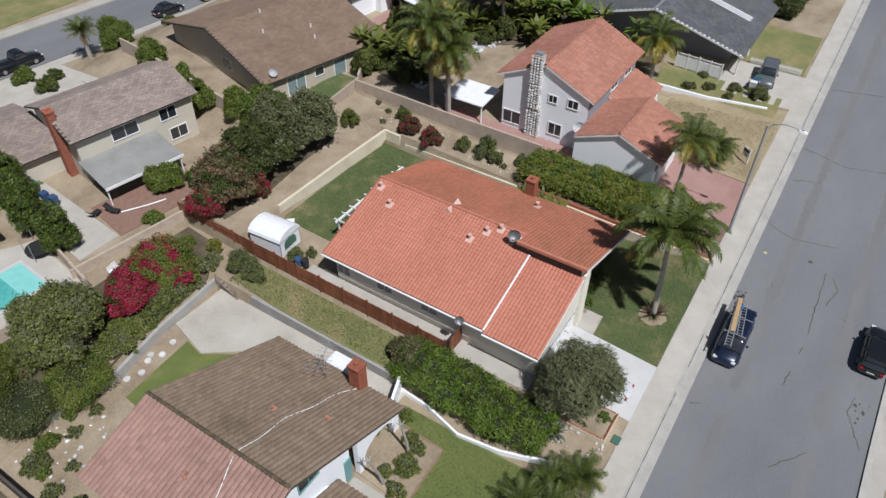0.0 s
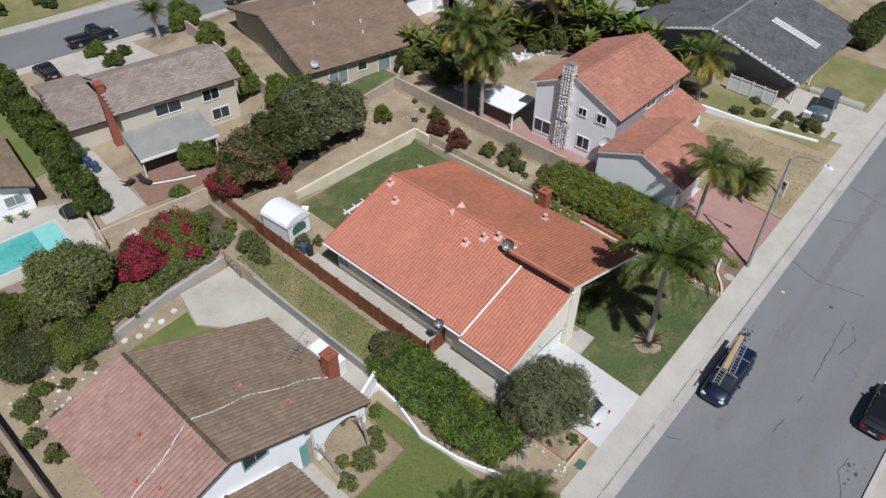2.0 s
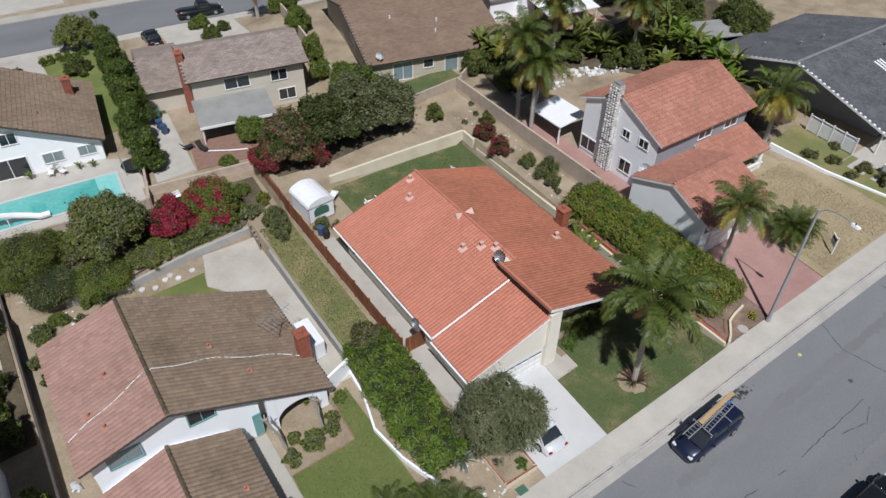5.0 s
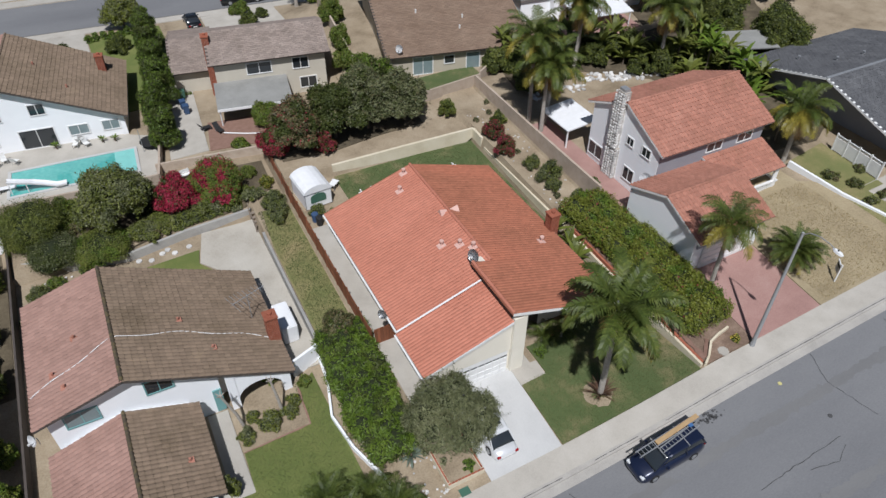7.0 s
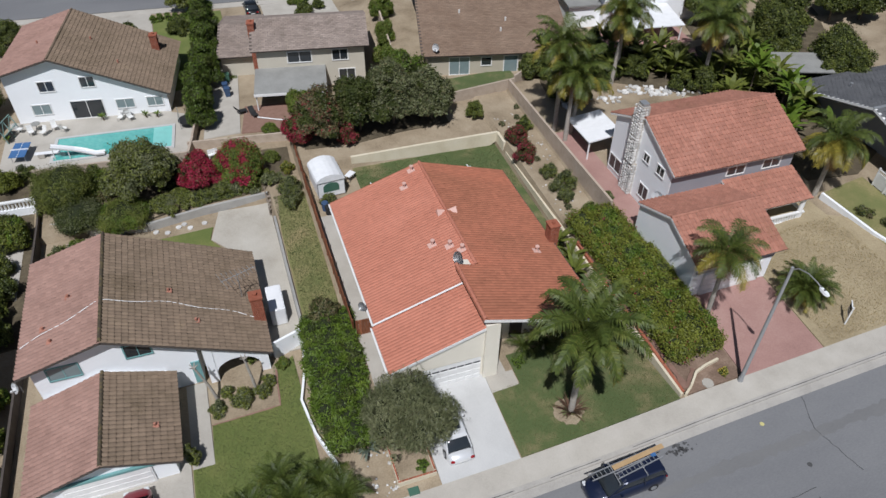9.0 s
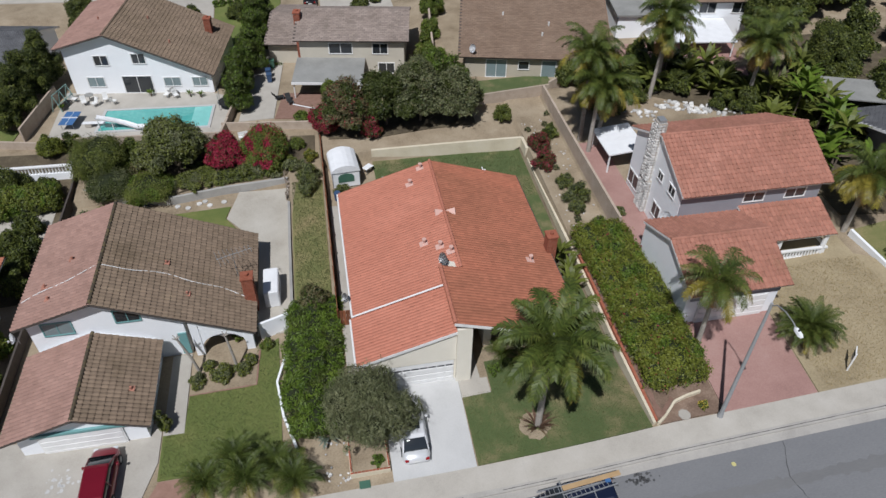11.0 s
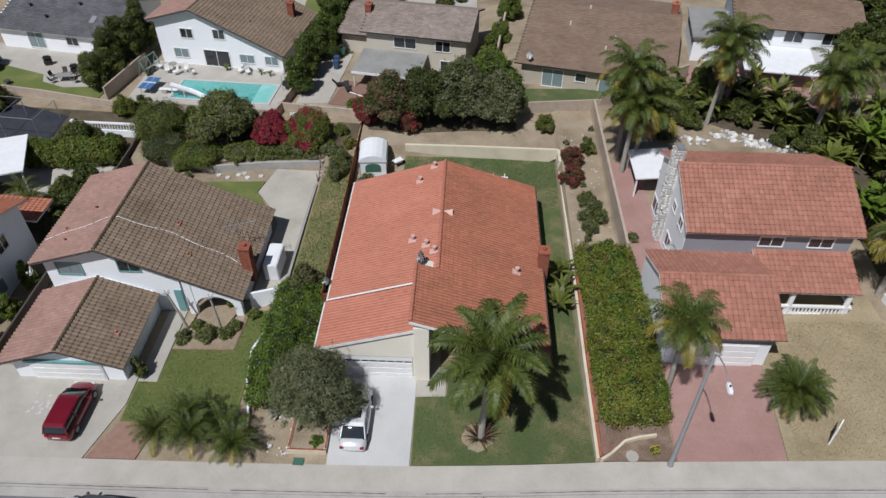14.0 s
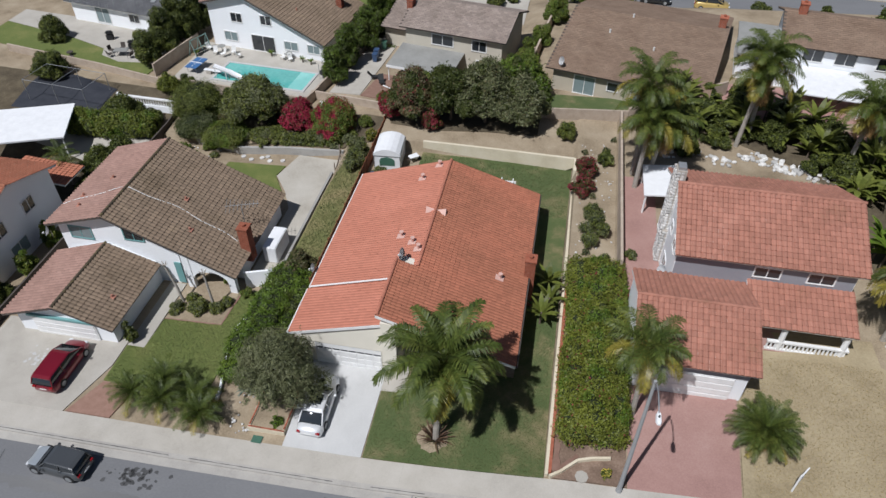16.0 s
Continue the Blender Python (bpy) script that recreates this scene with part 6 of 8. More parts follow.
for i, (x, y, h, dx) in enumerate(((-18.3, 11.6, 3.6, -0.9), (-15.6, 11.5, 3.4, -0.3))):
    t = thing("pruned_tree", "slender leaning grey trunk pruned bare at the top", "tree", (x, y, gz(x, y)))
    tubep("trunk", [(0, 0, -0.2), (dx * 0.3, 0.1, h * 0.4), (dx, 0.3, h)], 0.13, "palmbark", t, "", 8, 0.08)
    for k in range(5):
        a = k * 1.26 + i
        tubep("stub", [(dx, 0.3, h - 0.05), (dx + 0.3 * math.cos(a), 0.3 + 0.3 * math.sin(a), h + 0.25)], 0.06, "palmbark", t, "", 6, 0.03)
for i, (x, y, r, h) in enumerate(((-29.8, 31.4, 1.1, 1.1), (-30.6, 28.6, 0.9, 1.0), (-26.9, 31.6, 0.7, 0.6), (-30.2, 26.2, 0.9, 1.3), (-24.9, 31.9, 0.6, 0.5), (-28.6, 29.4, 0.6, 0.5))):
    bush("bush", "low grey-green shrub among garden rocks", x, y, r, h, [("leaf_green", 0.6), ("leaf_olive", 0.4)], 5, 0.1, 50, 960 + i)
for i, (x, y, r, h) in enumerate(((-32.9, 16.0, 0.9, 2.6), (-32.8, 12.4, 1.0, 2.4), (-32.9, 6.2, 1.0, 2.2))):
    bush("bush", "yellow-green shrub in the narrow side yard", x, y, r, h, [("leaf_hedge", 0.7), ("leaf_fresh", 0.3)], 6, 0.13, 45, 970 + i)
for i in range(6):
    bush("cypress", "tall narrow dark green conifer", -15.6 + i * 0.35 - (0.6 if i < 2 else 0), 47.4 + i * 4.2, 1.75, 4.6 + 0.55 * i, [("leaf_fresh", 0.5), ("leaf_dark", 0.5)], 10, 0.2, 34, 170 + i, "tree", core=0.78, aspect=0.25)
for i, (x, y, r, h) in enumerate(((-5.6, 46.4, 1.9, 3.0), (1.0, 44.6, 1.6, 2.0), (-2.0, 43.4, 1.4, 1.5), (6.2, 48.6, 1.6, 3.0), (5.6, 53.0, 1.5, 3.2), (6.8, 57.5, 1.4, 2.6), (8.2, 64.0, 1.8, 3.0), (-9.6, 43.6, 1.0, 1.0), (-0.7, 76.6, 1.5, 1.6), (10.2, 73.6, 2.6, 3.2))):
    bush("bush", "leafy green garden shrub", x, y, r, h, [("leaf_fresh", 0.5), ("leaf_green", 0.5)], 7, 0.13, 50, 180 + i)
# jungle behind the coral roof
rngj = random.Random(8)
for i in range(66):
    x = 19.5 + rngj.uniform(0, 24)
    y = 38.6 + rngj.uniform(-1, 5.5) - max(0, x - 31) * 1.0
    if i % 2:
        blades("banana_plant", "large-leaved banana plant in dense planting", x, y, 14, 2.2, 0.3, "leaf_green", 200 + i, (0.2, 1.3), height=rngj.uniform(0.8, 3.0))
    else:
        bush("bush", "dense dark shrub among palms", x, y, rngj.uniform(1.3, 2.1), rngj.uniform(1.4, 3.0), [("leaf_dark", 0.7), ("leaf_green", 0.3)], 6, 0.15, 40, 200 + i)
for i in range(22):
    x, y = 34.6 + rngj.uniform(0, 6.5), 16.5 + rngj.uniform(0, 17)
    blades("banana_plant", "tall banana plant with broad torn leaves", x, y, 16, 2.0, 0.27, "leaf_fresh" if i % 2 else "leaf_green", 900 + i, (0.0, 1.4), height=rngj.uniform(1.2, 5.0), sag=1.1)
for i, (x, y, r, h) in enumerate(((20.5, 36.8, 1.5, 2.2), (22.5, 35.8, 1.2, 1.6), (15.0, 33.6, 0.9, 1.2), (50, 30, 3.6, 5.5), (46, 36, 3, 5.6), (47, 38, 3.5, 5.5))):
    bush("tree", "dense dark green tree behind the houses", x, y, r, h, [("leaf_dark", 0.7), ("leaf_green", 0.3)], 8, 0.16, 40, 240 + i, "tree")
for i, (x, y, r, h) in enumerate(((36.4, 10.4, 0.9, 0.7), (37.4, 8.4, 1.0, 0.6), (38.4, 6.0, 1.0, 0.7), (36.6, 6.2, 0.8, 0.5), (38.2, 3.4, 1.3, 1.3), (39.4, 9.6, 0.8, 0.6))):
    bush("bush", "low mixed shrub on the bank above the white wall", x, y, r, h, [("leaf_green", 0.5), ("leaf_olive", 0.3), ("leaf_brownish", 0.2)], 5, 0.1, 55, 260 + i)
hedge("low clipped yellow-green hedge", [(50, 8.6), (58, 8.2)], 2.2, 5.9, [("leaf_hedge", 1)], 270, 0.12, 50)
hedge("dark clipped hedge along the street", [(58, 6.0), (70, 5.5)], 3.0, 7.4, [("leaf_dark", 1)], 271, 0.14, 40)
# west side
for i, (x, y, r, h) in enumerate(((-35.0, 27.4, 2.2, 2.4), (-38.0, 37.0, 2.6, 2.2), (-34.4, 36.4, 1.8, 1.8), (-34.6, 30.5, 1.6, 1.9), (-33.4, 22.5, 1.2, 2.4), (-33.2, 9.0, 1.2, 2.6), (-50.5, 43.0, 2.4, 3.0), (-56.0, 52, 2.2, 3.0), (-33.0, 43.0, 1.2, 1.6), (-38, 76, 2.4, 2.4), (-23.5, 74, 1.2, 1.2))):
    bush("bush", "leafy green shrub along the boundary", x, y, r, h, [("leaf_green", 0.5), ("leaf_dark", 0.5)], 7, 0.14, 45, 280 + i)
for i, (x, y) in enumerate(((-38.2, 26.0), (-36.6, 24.6))):
    palm("slender garden palm by the patio cover", x, y, 2.6, 12, 1.8, 300 + i, (0.2, 0), 2, 1, 0.1, width=0.45, n=20)


hedge("row of yellow-green shrubs below the balustrade", [(-42.0, 33.6), (-37.5, 33.9), (-33.3, 34.4)], 2.6, 2.0, [("leaf_hedge", 0.5), ("leaf_green", 0.4), ("leaf_fresh", 0.1)], 272, 0.14, 45)
for i, (x, y, r, h) in enumerate(((-40.3, 48.0, 1.9, 4.2), (-39.6, 50.6, 2.1, 5.4), (-38.9, 53.6, 2.2, 6.4), (-38.3, 56.8, 2.1, 6.8))):
    bush("conifer", "dark ragged conifer between the yards", x, y, r, h, [("leaf_dark", 0.8), ("leaf_green", 0.2)], 10, 0.2, 32, 274 + i, "tree", core=0.72, aspect=0.25)
bush("tree", "broad yellow-green street tree", -15.6, 78.6, 3.3, 3.8, [("leaf_olive", 0.5), ("leaf_hedge", 0.5)], 12, 0.17, 34, 279, "tree", trunk=True, core=0.6)
hedge("low clipped hedge along the back pavement", [(-20.4, 76.4), (-15.5, 76.6)], 1.4, 2.0, [("leaf_fresh", 1)], 278, 0.12, 45)
bush("bush", "bright yellow-green shrub on the terrace", -34.7, 42.0, 1.4, 2.2, [("leaf_hedge", 1)], 7, 0.12, 50, 273)


# ground cover on the banks and along the boundaries
rngc = random.Random(77)
for i in range(46):
    x = rngc.uniform(-31, -9.5)
    y = rngc.uniform(35.0, 41.0)
    bush("ground_cover", "low green ground cover on the bank", x, y, rngc.uniform(0.6, 1.2), rngc.uniform(0.4, 1.0), [(rngc.choice(("leaf_green", "leaf_olive", "leaf_dark", "leaf_brownish")), 0.8), ("leaf_green", 0.2)], 5, 0.13, 38, 500 + i)
for i in range(40):
    x = rngc.uniform(-60, -32.8)
    y = rngc.uniform(22, 44)
    if (-49 < x < -39 and 25 < y < 34) or (-53 < x < -40 and 35.5 < y) or y > 42.5 or (x > -42 and y > 36):
        continue
    bush("bush", "leafy shrub in a crowded garden", x, y, rngc.uniform(0.8, 1.8), rngc.uniform(0.8, 2.4), [(rngc.choice(("leaf_green", "leaf_hedge", "leaf_dark")), 0.8), ("leaf_green", 0.2)], 6, 0.15, 32, 560 + i)
for i in range(16):
    bush("bush", "dense shrub behind the block wall", rngc.uniform(-4, 8.5), rngc.uniform(41.8, 45.5), rngc.uniform(0.7, 1.4), rngc.uniform(0.9, 2.2), [("leaf_fresh", 0.4), ("leaf_dark", 0.6)], 6, 0.14, 38, 610 + i)
for i in range(14):
    bush("bush", "shrub beside the back street", rngc.uniform(-45, 45), rngc.choice((72.5, 74, 95, 97)), rngc.uniform(0.8, 1.8), rngc.uniform(0.9, 2.2), [("leaf_green", 0.5), ("leaf_dark", 0.5)], 6, 0.15, 32, 640 + i)
for i in range(9):
    bush("tree", "dense tree behind the palms", 47 + rngc.uniform(-4, 20), 32 + rngc.uniform(2, 26), rngc.uniform(2.2, 3.6), rngc.uniform(3.5, 6), [("leaf_dark", 0.7), ("leaf_green", 0.3)], 10, 0.2, 30, 660 + i, "tree", trunk=True, core=0.65)
for i in range(20):
    x, y = 46 + rngc.uniform(0, 30), 36 + rngc.uniform(0, 26)
    bush("tree", "dark dense tree on the slope behind the yards", x, y, rngc.uniform(2.8, 4.4), rngc.uniform(4.5, 8), [("leaf_dark", 0.8), ("leaf_green", 0.2)], 9, 0.26, 14, 700 + i, "tree", trunk=True, core=0.72)
for i in range(7):
    bush("weeds", "sparse dry weeds on the dirt strip", rngc.uniform(12.7, 15.8), rngc.uniform(18.5, 38), 0.45, 0.4, [("leaf_olive", 0.6), ("leaf_brownish", 0.4)], 4, 0.1, 40, 680 + i)


# grass blades and scattered stones
def tufts(name, label, poly_fn, n, box_, h, material, seed):
    rng = np.random.RandomState(seed)
    P = []
    while len(P) < n:
        x, y = rng.uniform(box_[0], box_[1]), rng.uniform(box_[2], box_[3])
        if poly_fn(x, y):
            P.append((x, y, gz(x, y) + 0.03))
    P = np.array(P)
    a = rng.uniform(0, 6.28, n)
    d = np.stack([np.cos(a), np.sin(a), np.zeros(n)], 1)
    w = rng.uniform(0.02, 0.045, n)[:, None]
    hh = h * rng.uniform(0.5, 1.3, n)[:, None]
    lean = rng.normal(0, 0.5, (n, 3)) * hh
    lean[:, 2] = 0
    V = np.stack([P - d * w, P + d * w, P + lean + np.array((0, 0, 1)) * hh], 1).reshape(-1, 3)
    ob = raw(name, V, np.arange(3 * n).reshape(n, 3), material)
    tagged(ob, label, "grass", "", "stuff")


M["blade"] = leaf_mat("grass_blades", [(0.10, 0.125, 0.045), (0.13, 0.155, 0.06), (0.20, 0.19, 0.09)], 0.2, 0.35, 0.7)
M["blade_dry"] = leaf_mat("dry_grass_blades", [(0.30, 0.24, 0.12), (0.40, 0.32, 0.17)], 0.3, 0.2, 0.8)
tufts("grass", "short mown grass blades on the front lawn", lambda x, y: y < 5.4 or x > 9.3 or (x > 2.3 and y < 8), 26000, (0.2, 11.8, 0.1, 19), 0.06, "blade", 1)
tufts("grass", "short grass blades on the neighbouring lawn", lambda x, y: not (x < -18.9 and y > 6.4) and not (y > 9.6 and x < -14.2), 16000, (-20.3, -12.6, 3.1, 13.8), 0.06, "blade", 2)
tufts("grass", "short grass blades on the back lawn", lambda x, y: y < 34, 16000, (-2.8, 11.9, 26.6, 34), 0.06, "blade", 3)
tufts("grass", "sparse blades on the grass strip", lambda x, y: True, 9000, (-11.0, -8.2, 14, 33), 0.1, "blade", 4)
tufts("dry_grass", "dry grass stubble on the tan lawn", lambda x, y: True, 14000, (24.4, 34.4, 0.2, 11.5), 0.06, "blade_dry", 5)


def stones(label, spots, size, seed, material="stone"):
    rng = random.Random(seed)
    bm = bmesh.new()
    bmesh.ops.create_icosphere(bm, subdivisions=1, radius=1)
    for v in bm.verts:
        v.co *= 0.8 + 0.4 * rng.random()
    me = bpy.data.meshes.new("rock")
    bm.to_mesh(me)
    bm.free()
    me.materials.append(M[material])
    for x, y in spots:
        s = new("rock", me)
        r = size * rng.uniform(0.6, 1.5)
        s.matrix_world = pose(x, y, gz(x, y) + r * 0.2, 0, 0, rng.uniform(0, 360)) @ Matrix.Diagonal((r, r * rng.uniform(0.7, 1), r * 0.65, 1))
        tagged(s, label, "rock", label)


rs = random.Random(12)
stones("pale rounded boulder in a rock border", [(20.5 + 7 * t + rs.uniform(-0.6, 0.6), 35.4 + 0.6 * math.sin(t * 5) + rs.uniform(-0.9, 0.9)) for t in [rs.random() for i in range(40)]] + [(27.3 + 9 * t + rs.uniform(-0.5, 0.5), 36.6 - 3.2 * t + rs.uniform(-0.9, 0.9)) for t in [rs.random() for i in range(95)]], 0.26, 13)
stones("small pale stone in the garden bed", [(-30.5 + rs.uniform(0, 6), 28.5 + rs.uniform(0, 5)) for i in range(34)], 0.14, 14)
stones("small pale stone on dry soil", [(12.6 + rs.uniform(0, 3.2), 18.5 + rs.uniform(0, 18)) for i in range(70)], 0.08, 16)
stones("small pale stone beside the planter", [(-9.6 + rs.uniform(0, 1.6), 0.3 + rs.uniform(0, 3.4)) for i in range(26)], 0.09, 15)


# ---------------- vehicles ----------------
def paint(name, col):
    return mat(name, [tuple(c * 0.92 for c in col), tuple(min(1, c * 1.05) for c in col)], 0.28, 0.8, 30, 0.0, metal=0.25, coat=0.8, spec=0.5)


M["paint_navy"] = paint("navy_car_paint", (0.012, 0.018, 0.045))
M["paint_white"] = paint("white_car_paint", (0.72, 0.73, 0.74))
M["paint_red"] = paint("dark_red_car_paint", (0.20, 0.008, 0.02))
M["paint_grey"] = paint("faded_grey_car_paint", (0.075, 0.08, 0.085))
M["paint_silver"] = paint("silver_car_paint", (0.36, 0.39, 0.42))
M["paint_black"] = paint("black_car_paint", (0.012, 0.013, 0.014))
M["paint_jeep"] = paint("grey_jeep_paint", (0.13, 0.14, 0.15))
M["paint_yellow"] = paint("yellow_van_paint", (0.5, 0.36, 0.12))
M["redlamp"] = plain("red_lamp_glass", (0.3, 0.01, 0.015), 0.2)
M["lamp_glass"] = plain("clear_lamp_glass", (0.6, 0.62, 0.64), 0.15)
M["yellow"] = plain("yellow_paint", (0.55, 0.50, 0.22), 0.6)
M["wood"] = mat("pale_plank", [(0.36, 0.24, 0.12), (0.48, 0.33, 0.18)], 0.7, 2, 20, 0.2)


def loft(bm, sections):
    """Joins rings of equal length; closes both ends."""
    rings = [[bm.verts.new(p) for p in s] for s in sections]
    n = len(rings[0])
    for a, b in zip(rings, rings[1:]):
        for k in range(n):
            bm.faces.new((a[k], a[(k + 1) % n], b[(k + 1) % n], b[k]))
    bm.faces.new(rings[0][::-1])
    bm.faces.new(rings[-1])


def ring(x, w, z0, z1, r=0.12):
    """A rounded box section across the car at x."""
    r = min(r, (z1 - z0) * 0.45, w * 0.4)
    return [(x, -w + 0.05, z0), (x, w - 0.05, z0), (x, w, z0 + 0.12), (x, w * 1.0, (z0 + z1) / 2), (x, w - r * 0.35, z1 - r * 0.5), (x, w - r * 1.2, z1), (x, -w + r * 1.2, z1), (x, -w + r * 0.35, z1 - r * 0.5), (x, -w, (z0 + z1) / 2), (x, -w, z0 + 0.12)]


def car(label, x, y, turn, L, W, H, material, shape="sedan", hood=None, name="car"):
    """A parked car; it faces along its own +x."""
    z = gz(x, y) + (-0.12 if -14.4 < y < -2.5 else 0.03)
    dx, dy = math.cos(radians(turn)), math.sin(radians(turn))
    slope = (gz(x + dx * 2, y + dy * 2) - gz(x - dx * 2, y - dy * 2)) / 4
    t = new(name)
    t.matrix_world = pose(x, y, z, 0, 0, turn) @ pose(0, 0, 0, 0, -math.degrees(math.atan(slope)), 0)
    tagged(t, label, "car")
    w, a = W / 2, L / 2
    belt = H * 0.6
    hoodz = belt * 0.98 if shape != "van" else belt * 1.0
    tail = belt * (1.05 if shape == "sedan" else 1.02)
    bm = bmesh.new()
    prof = [(-a, 0.72, 0.38, tail * 0.72), (-a + 0.12, 0.9, 0.27, tail * 0.95), (-a + 0.5, 0.98, 0.22, tail), (-a * 0.4, 1.0, 0.2, belt), (0.1 * a, 1.0, 0.2, belt), (0.42 * a, 1.0, 0.2, belt), (0.62 * a, 0.98, 0.2, hoodz * 0.95), (a - 0.4, 0.95, 0.23, hoodz * 0.86), (a - 0.1, 0.84, 0.28, hoodz * 0.72), (a, 0.66, 0.36, hoodz * 0.58)]
    loft(bm, [ring(px, w * pw, p0, p1, 0.22) for px, pw, p0, p1 in prof])
    body = part("body", bm, material, t)
    for f in body.data.polygons:
        f.use_smooth = True
    spans = {"sedan": (-0.74, -0.42, 0.12, 0.48), "van": (-0.97, -0.86, 0.16, 0.62), "suv": (-0.95, -0.82, 0.12, 0.42), "pickup": (-0.12, -0.02, 0.3, 0.5)}[shape]
    x0, x1, x2, x3 = [q * a for q in spans]
    bm = bmesh.new()
    loft(bm, [ring(x0, w * 0.9, belt - 0.06, belt + 0.02, 0.05), ring(x1, w * 0.8, belt - 0.06, H - 0.05, 0.16), ring((x1 + x2) / 2, w * 0.83, belt - 0.06, H - 0.01, 0.16), ring(x2, w * 0.8, belt - 0.06, H - 0.05, 0.16), ring(x3, w * 0.9, belt - 0.06, belt + 0.0, 0.05)])
    g = part("glazing", bm, "glass", t, "dark tinted windows")
    for f in g.data.polygons:
        f.use_smooth = True
    bm = bmesh.new()
    loft(bm, [[(px, -w * 0.8, pz), (px, w * 0.8, pz), (px, w * 0.72, pz + 0.045), (px, -w * 0.72, pz + 0.045)] for px, pz in ((x1 - 0.1, H - 0.09), (x1 + 0.15, H - 0.02), ((x1 + x2) / 2, H + 0.0), (x2 - 0.15, H - 0.02), (x2 + 0.1, H - 0.09))])
    roof = part("roof", bm, hood if hood == "paint_faded" else material, t)
    for s in (-1, 1):
        for px in ((x1, x0), (x2, x3)):
            tubep("pillar", [(px[0], s * w * 0.77, H - 0.06), (px[1], s * w * 0.9, belt)], 0.045, material, t, "", 6)
        for px in ((x1 + x2) / 2,) if shape != "pickup" else ():
            tubep("pillar", [(px, s * w * 0.78, H - 0.05), (px, s * w * 0.96, belt)], 0.035, material, t, "", 6)
        m = boxp("mirror", x2 + 0.25, x2 + 0.42, s * (w + 0.02), s * (w + 0.2), belt + 0.0, belt + 0.14, material, t, "", 0.03)
        boxp("headlight", a - 0.28, a - 0.07, s * w * 0.5, s * w * 0.82, hoodz * 0.62, hoodz * 0.76, "lamp_glass", t, "", 0.02)
        boxp("tail_light", -a - 0.01, -a + 0.14, s * w * 0.58, s * w * 0.86, tail * 0.7, tail * 0.88, "redlamp", t, "", 0.02)
        for px in (-0.6 * a, 0.62 * a):
            r = 0.34 if shape in ("sedan", "van") else 0.38
            wh = tubep("wheel", [(px, s * (w - 0.2), r), (px, s * (w + 0.02), r)], r, "black", t, "", 18)
            tubep("rim", [(px, s * (w - 0.05), r), (px, s * (w + 0.035), r)], r * 0.62, "metal", wh, "", 12)
    if hood and hood != "paint_faded":
        bm = bmesh.new()
        loft(bm, [[(px, -w * pw, pz), (px, w * pw, pz), (px, w * pw * 0.9, pz + 0.02), (px, -w * pw * 0.9, pz + 0.02)] for px, pw, pz in ((0.52 * a, 0.84, belt + 0.0), (0.66 * a, 0.84, hoodz * 0.95 + 0.005), (a - 0.4, 0.8, hoodz * 0.86 + 0.005), (a - 0.12, 0.66, hoodz * 0.73))])
        part("bonnet", bm, hood, t, "silver replacement bonnet")
    boxp("number_plate", -a - 0.02, -a + 0.02, -0.26, 0.26, tail * 0.58, tail * 0.7, "pale_plastic", t, "pale plate with plain bars")
    if shape == "sedan":
        boxp("sunroof", -0.22 * a, 0.1 * a, -w * 0.5, w * 0.5, H + 0.02, H + 0.05, "glass", t, "dark glass sunroof", 0.01)
    return t


van = car("navy blue minivan with a ladder rack, parked at the kerb", 5.3, -3.95, 180, 5.15, 1.98, 1.78, "paint_navy", "van")
car("white sedan with a dark sunroof, parked under the olive tree", -3.75, 3.15, 90, 4.75, 1.85, 1.42, "paint_white", "sedan")
car("dark red minivan parked on the driveway", -23.75, 3.4, 90, 4.7, 1.85, 1.65, "paint_red", "van")
car("faded grey wagon with a silver bonnet, parked at the kerb", -19.3, -3.9, 176, 4.2, 1.75, 1.5, "paint_grey", "suv", "paint_silver")
car("black car parked across the street", 9.6, -13.2, 0, 4.6, 1.85, 1.5, "paint_black", "suv")
car("grey open-sided off-road car on a driveway", 42.0, 3.6, 185, 4.3, 1.85, 1.85, "paint_jeep", "suv")
car("dark pickup truck parked on the back street", 0.7, 80.3, -5, 6.2, 2.05, 1.95, "paint_black", "pickup", name="pickup_truck")
car("yellow van parked on the back street", 29.2, 77.0, -5, 4.8, 1.9, 1.9, "paint_yellow", "van", name="van")
car("dark car parked on the back street", 21.6, 77.9, -5, 4.4, 1.8, 1.45, "paint_black", "sedan")
car("dark car parked on a driveway by the back street", -7.4, 75.6, 90, 4.4, 1.8, 1.45, "paint_black", "sedan")


def ladder(label, x, y, z, turn, L, W, m):
    t = thing("ladder", label, "ladder", (x, y, z), turn)
    for s in (-1, 1):
        boxp("rail", -L / 2, L / 2, s * W / 2 - 0.03, s * W / 2 + 0.03, 0, 0.08, m, t)
    n = int(L / 0.3)
    for i in range(n):
        tubep("rung", [(-L / 2 + 0.15 + i * 0.3, -W / 2, 0.04), (-L / 2 + 0.15 + i * 0.3, W / 2, 0.04)], 0.02, m, t, "", 6)


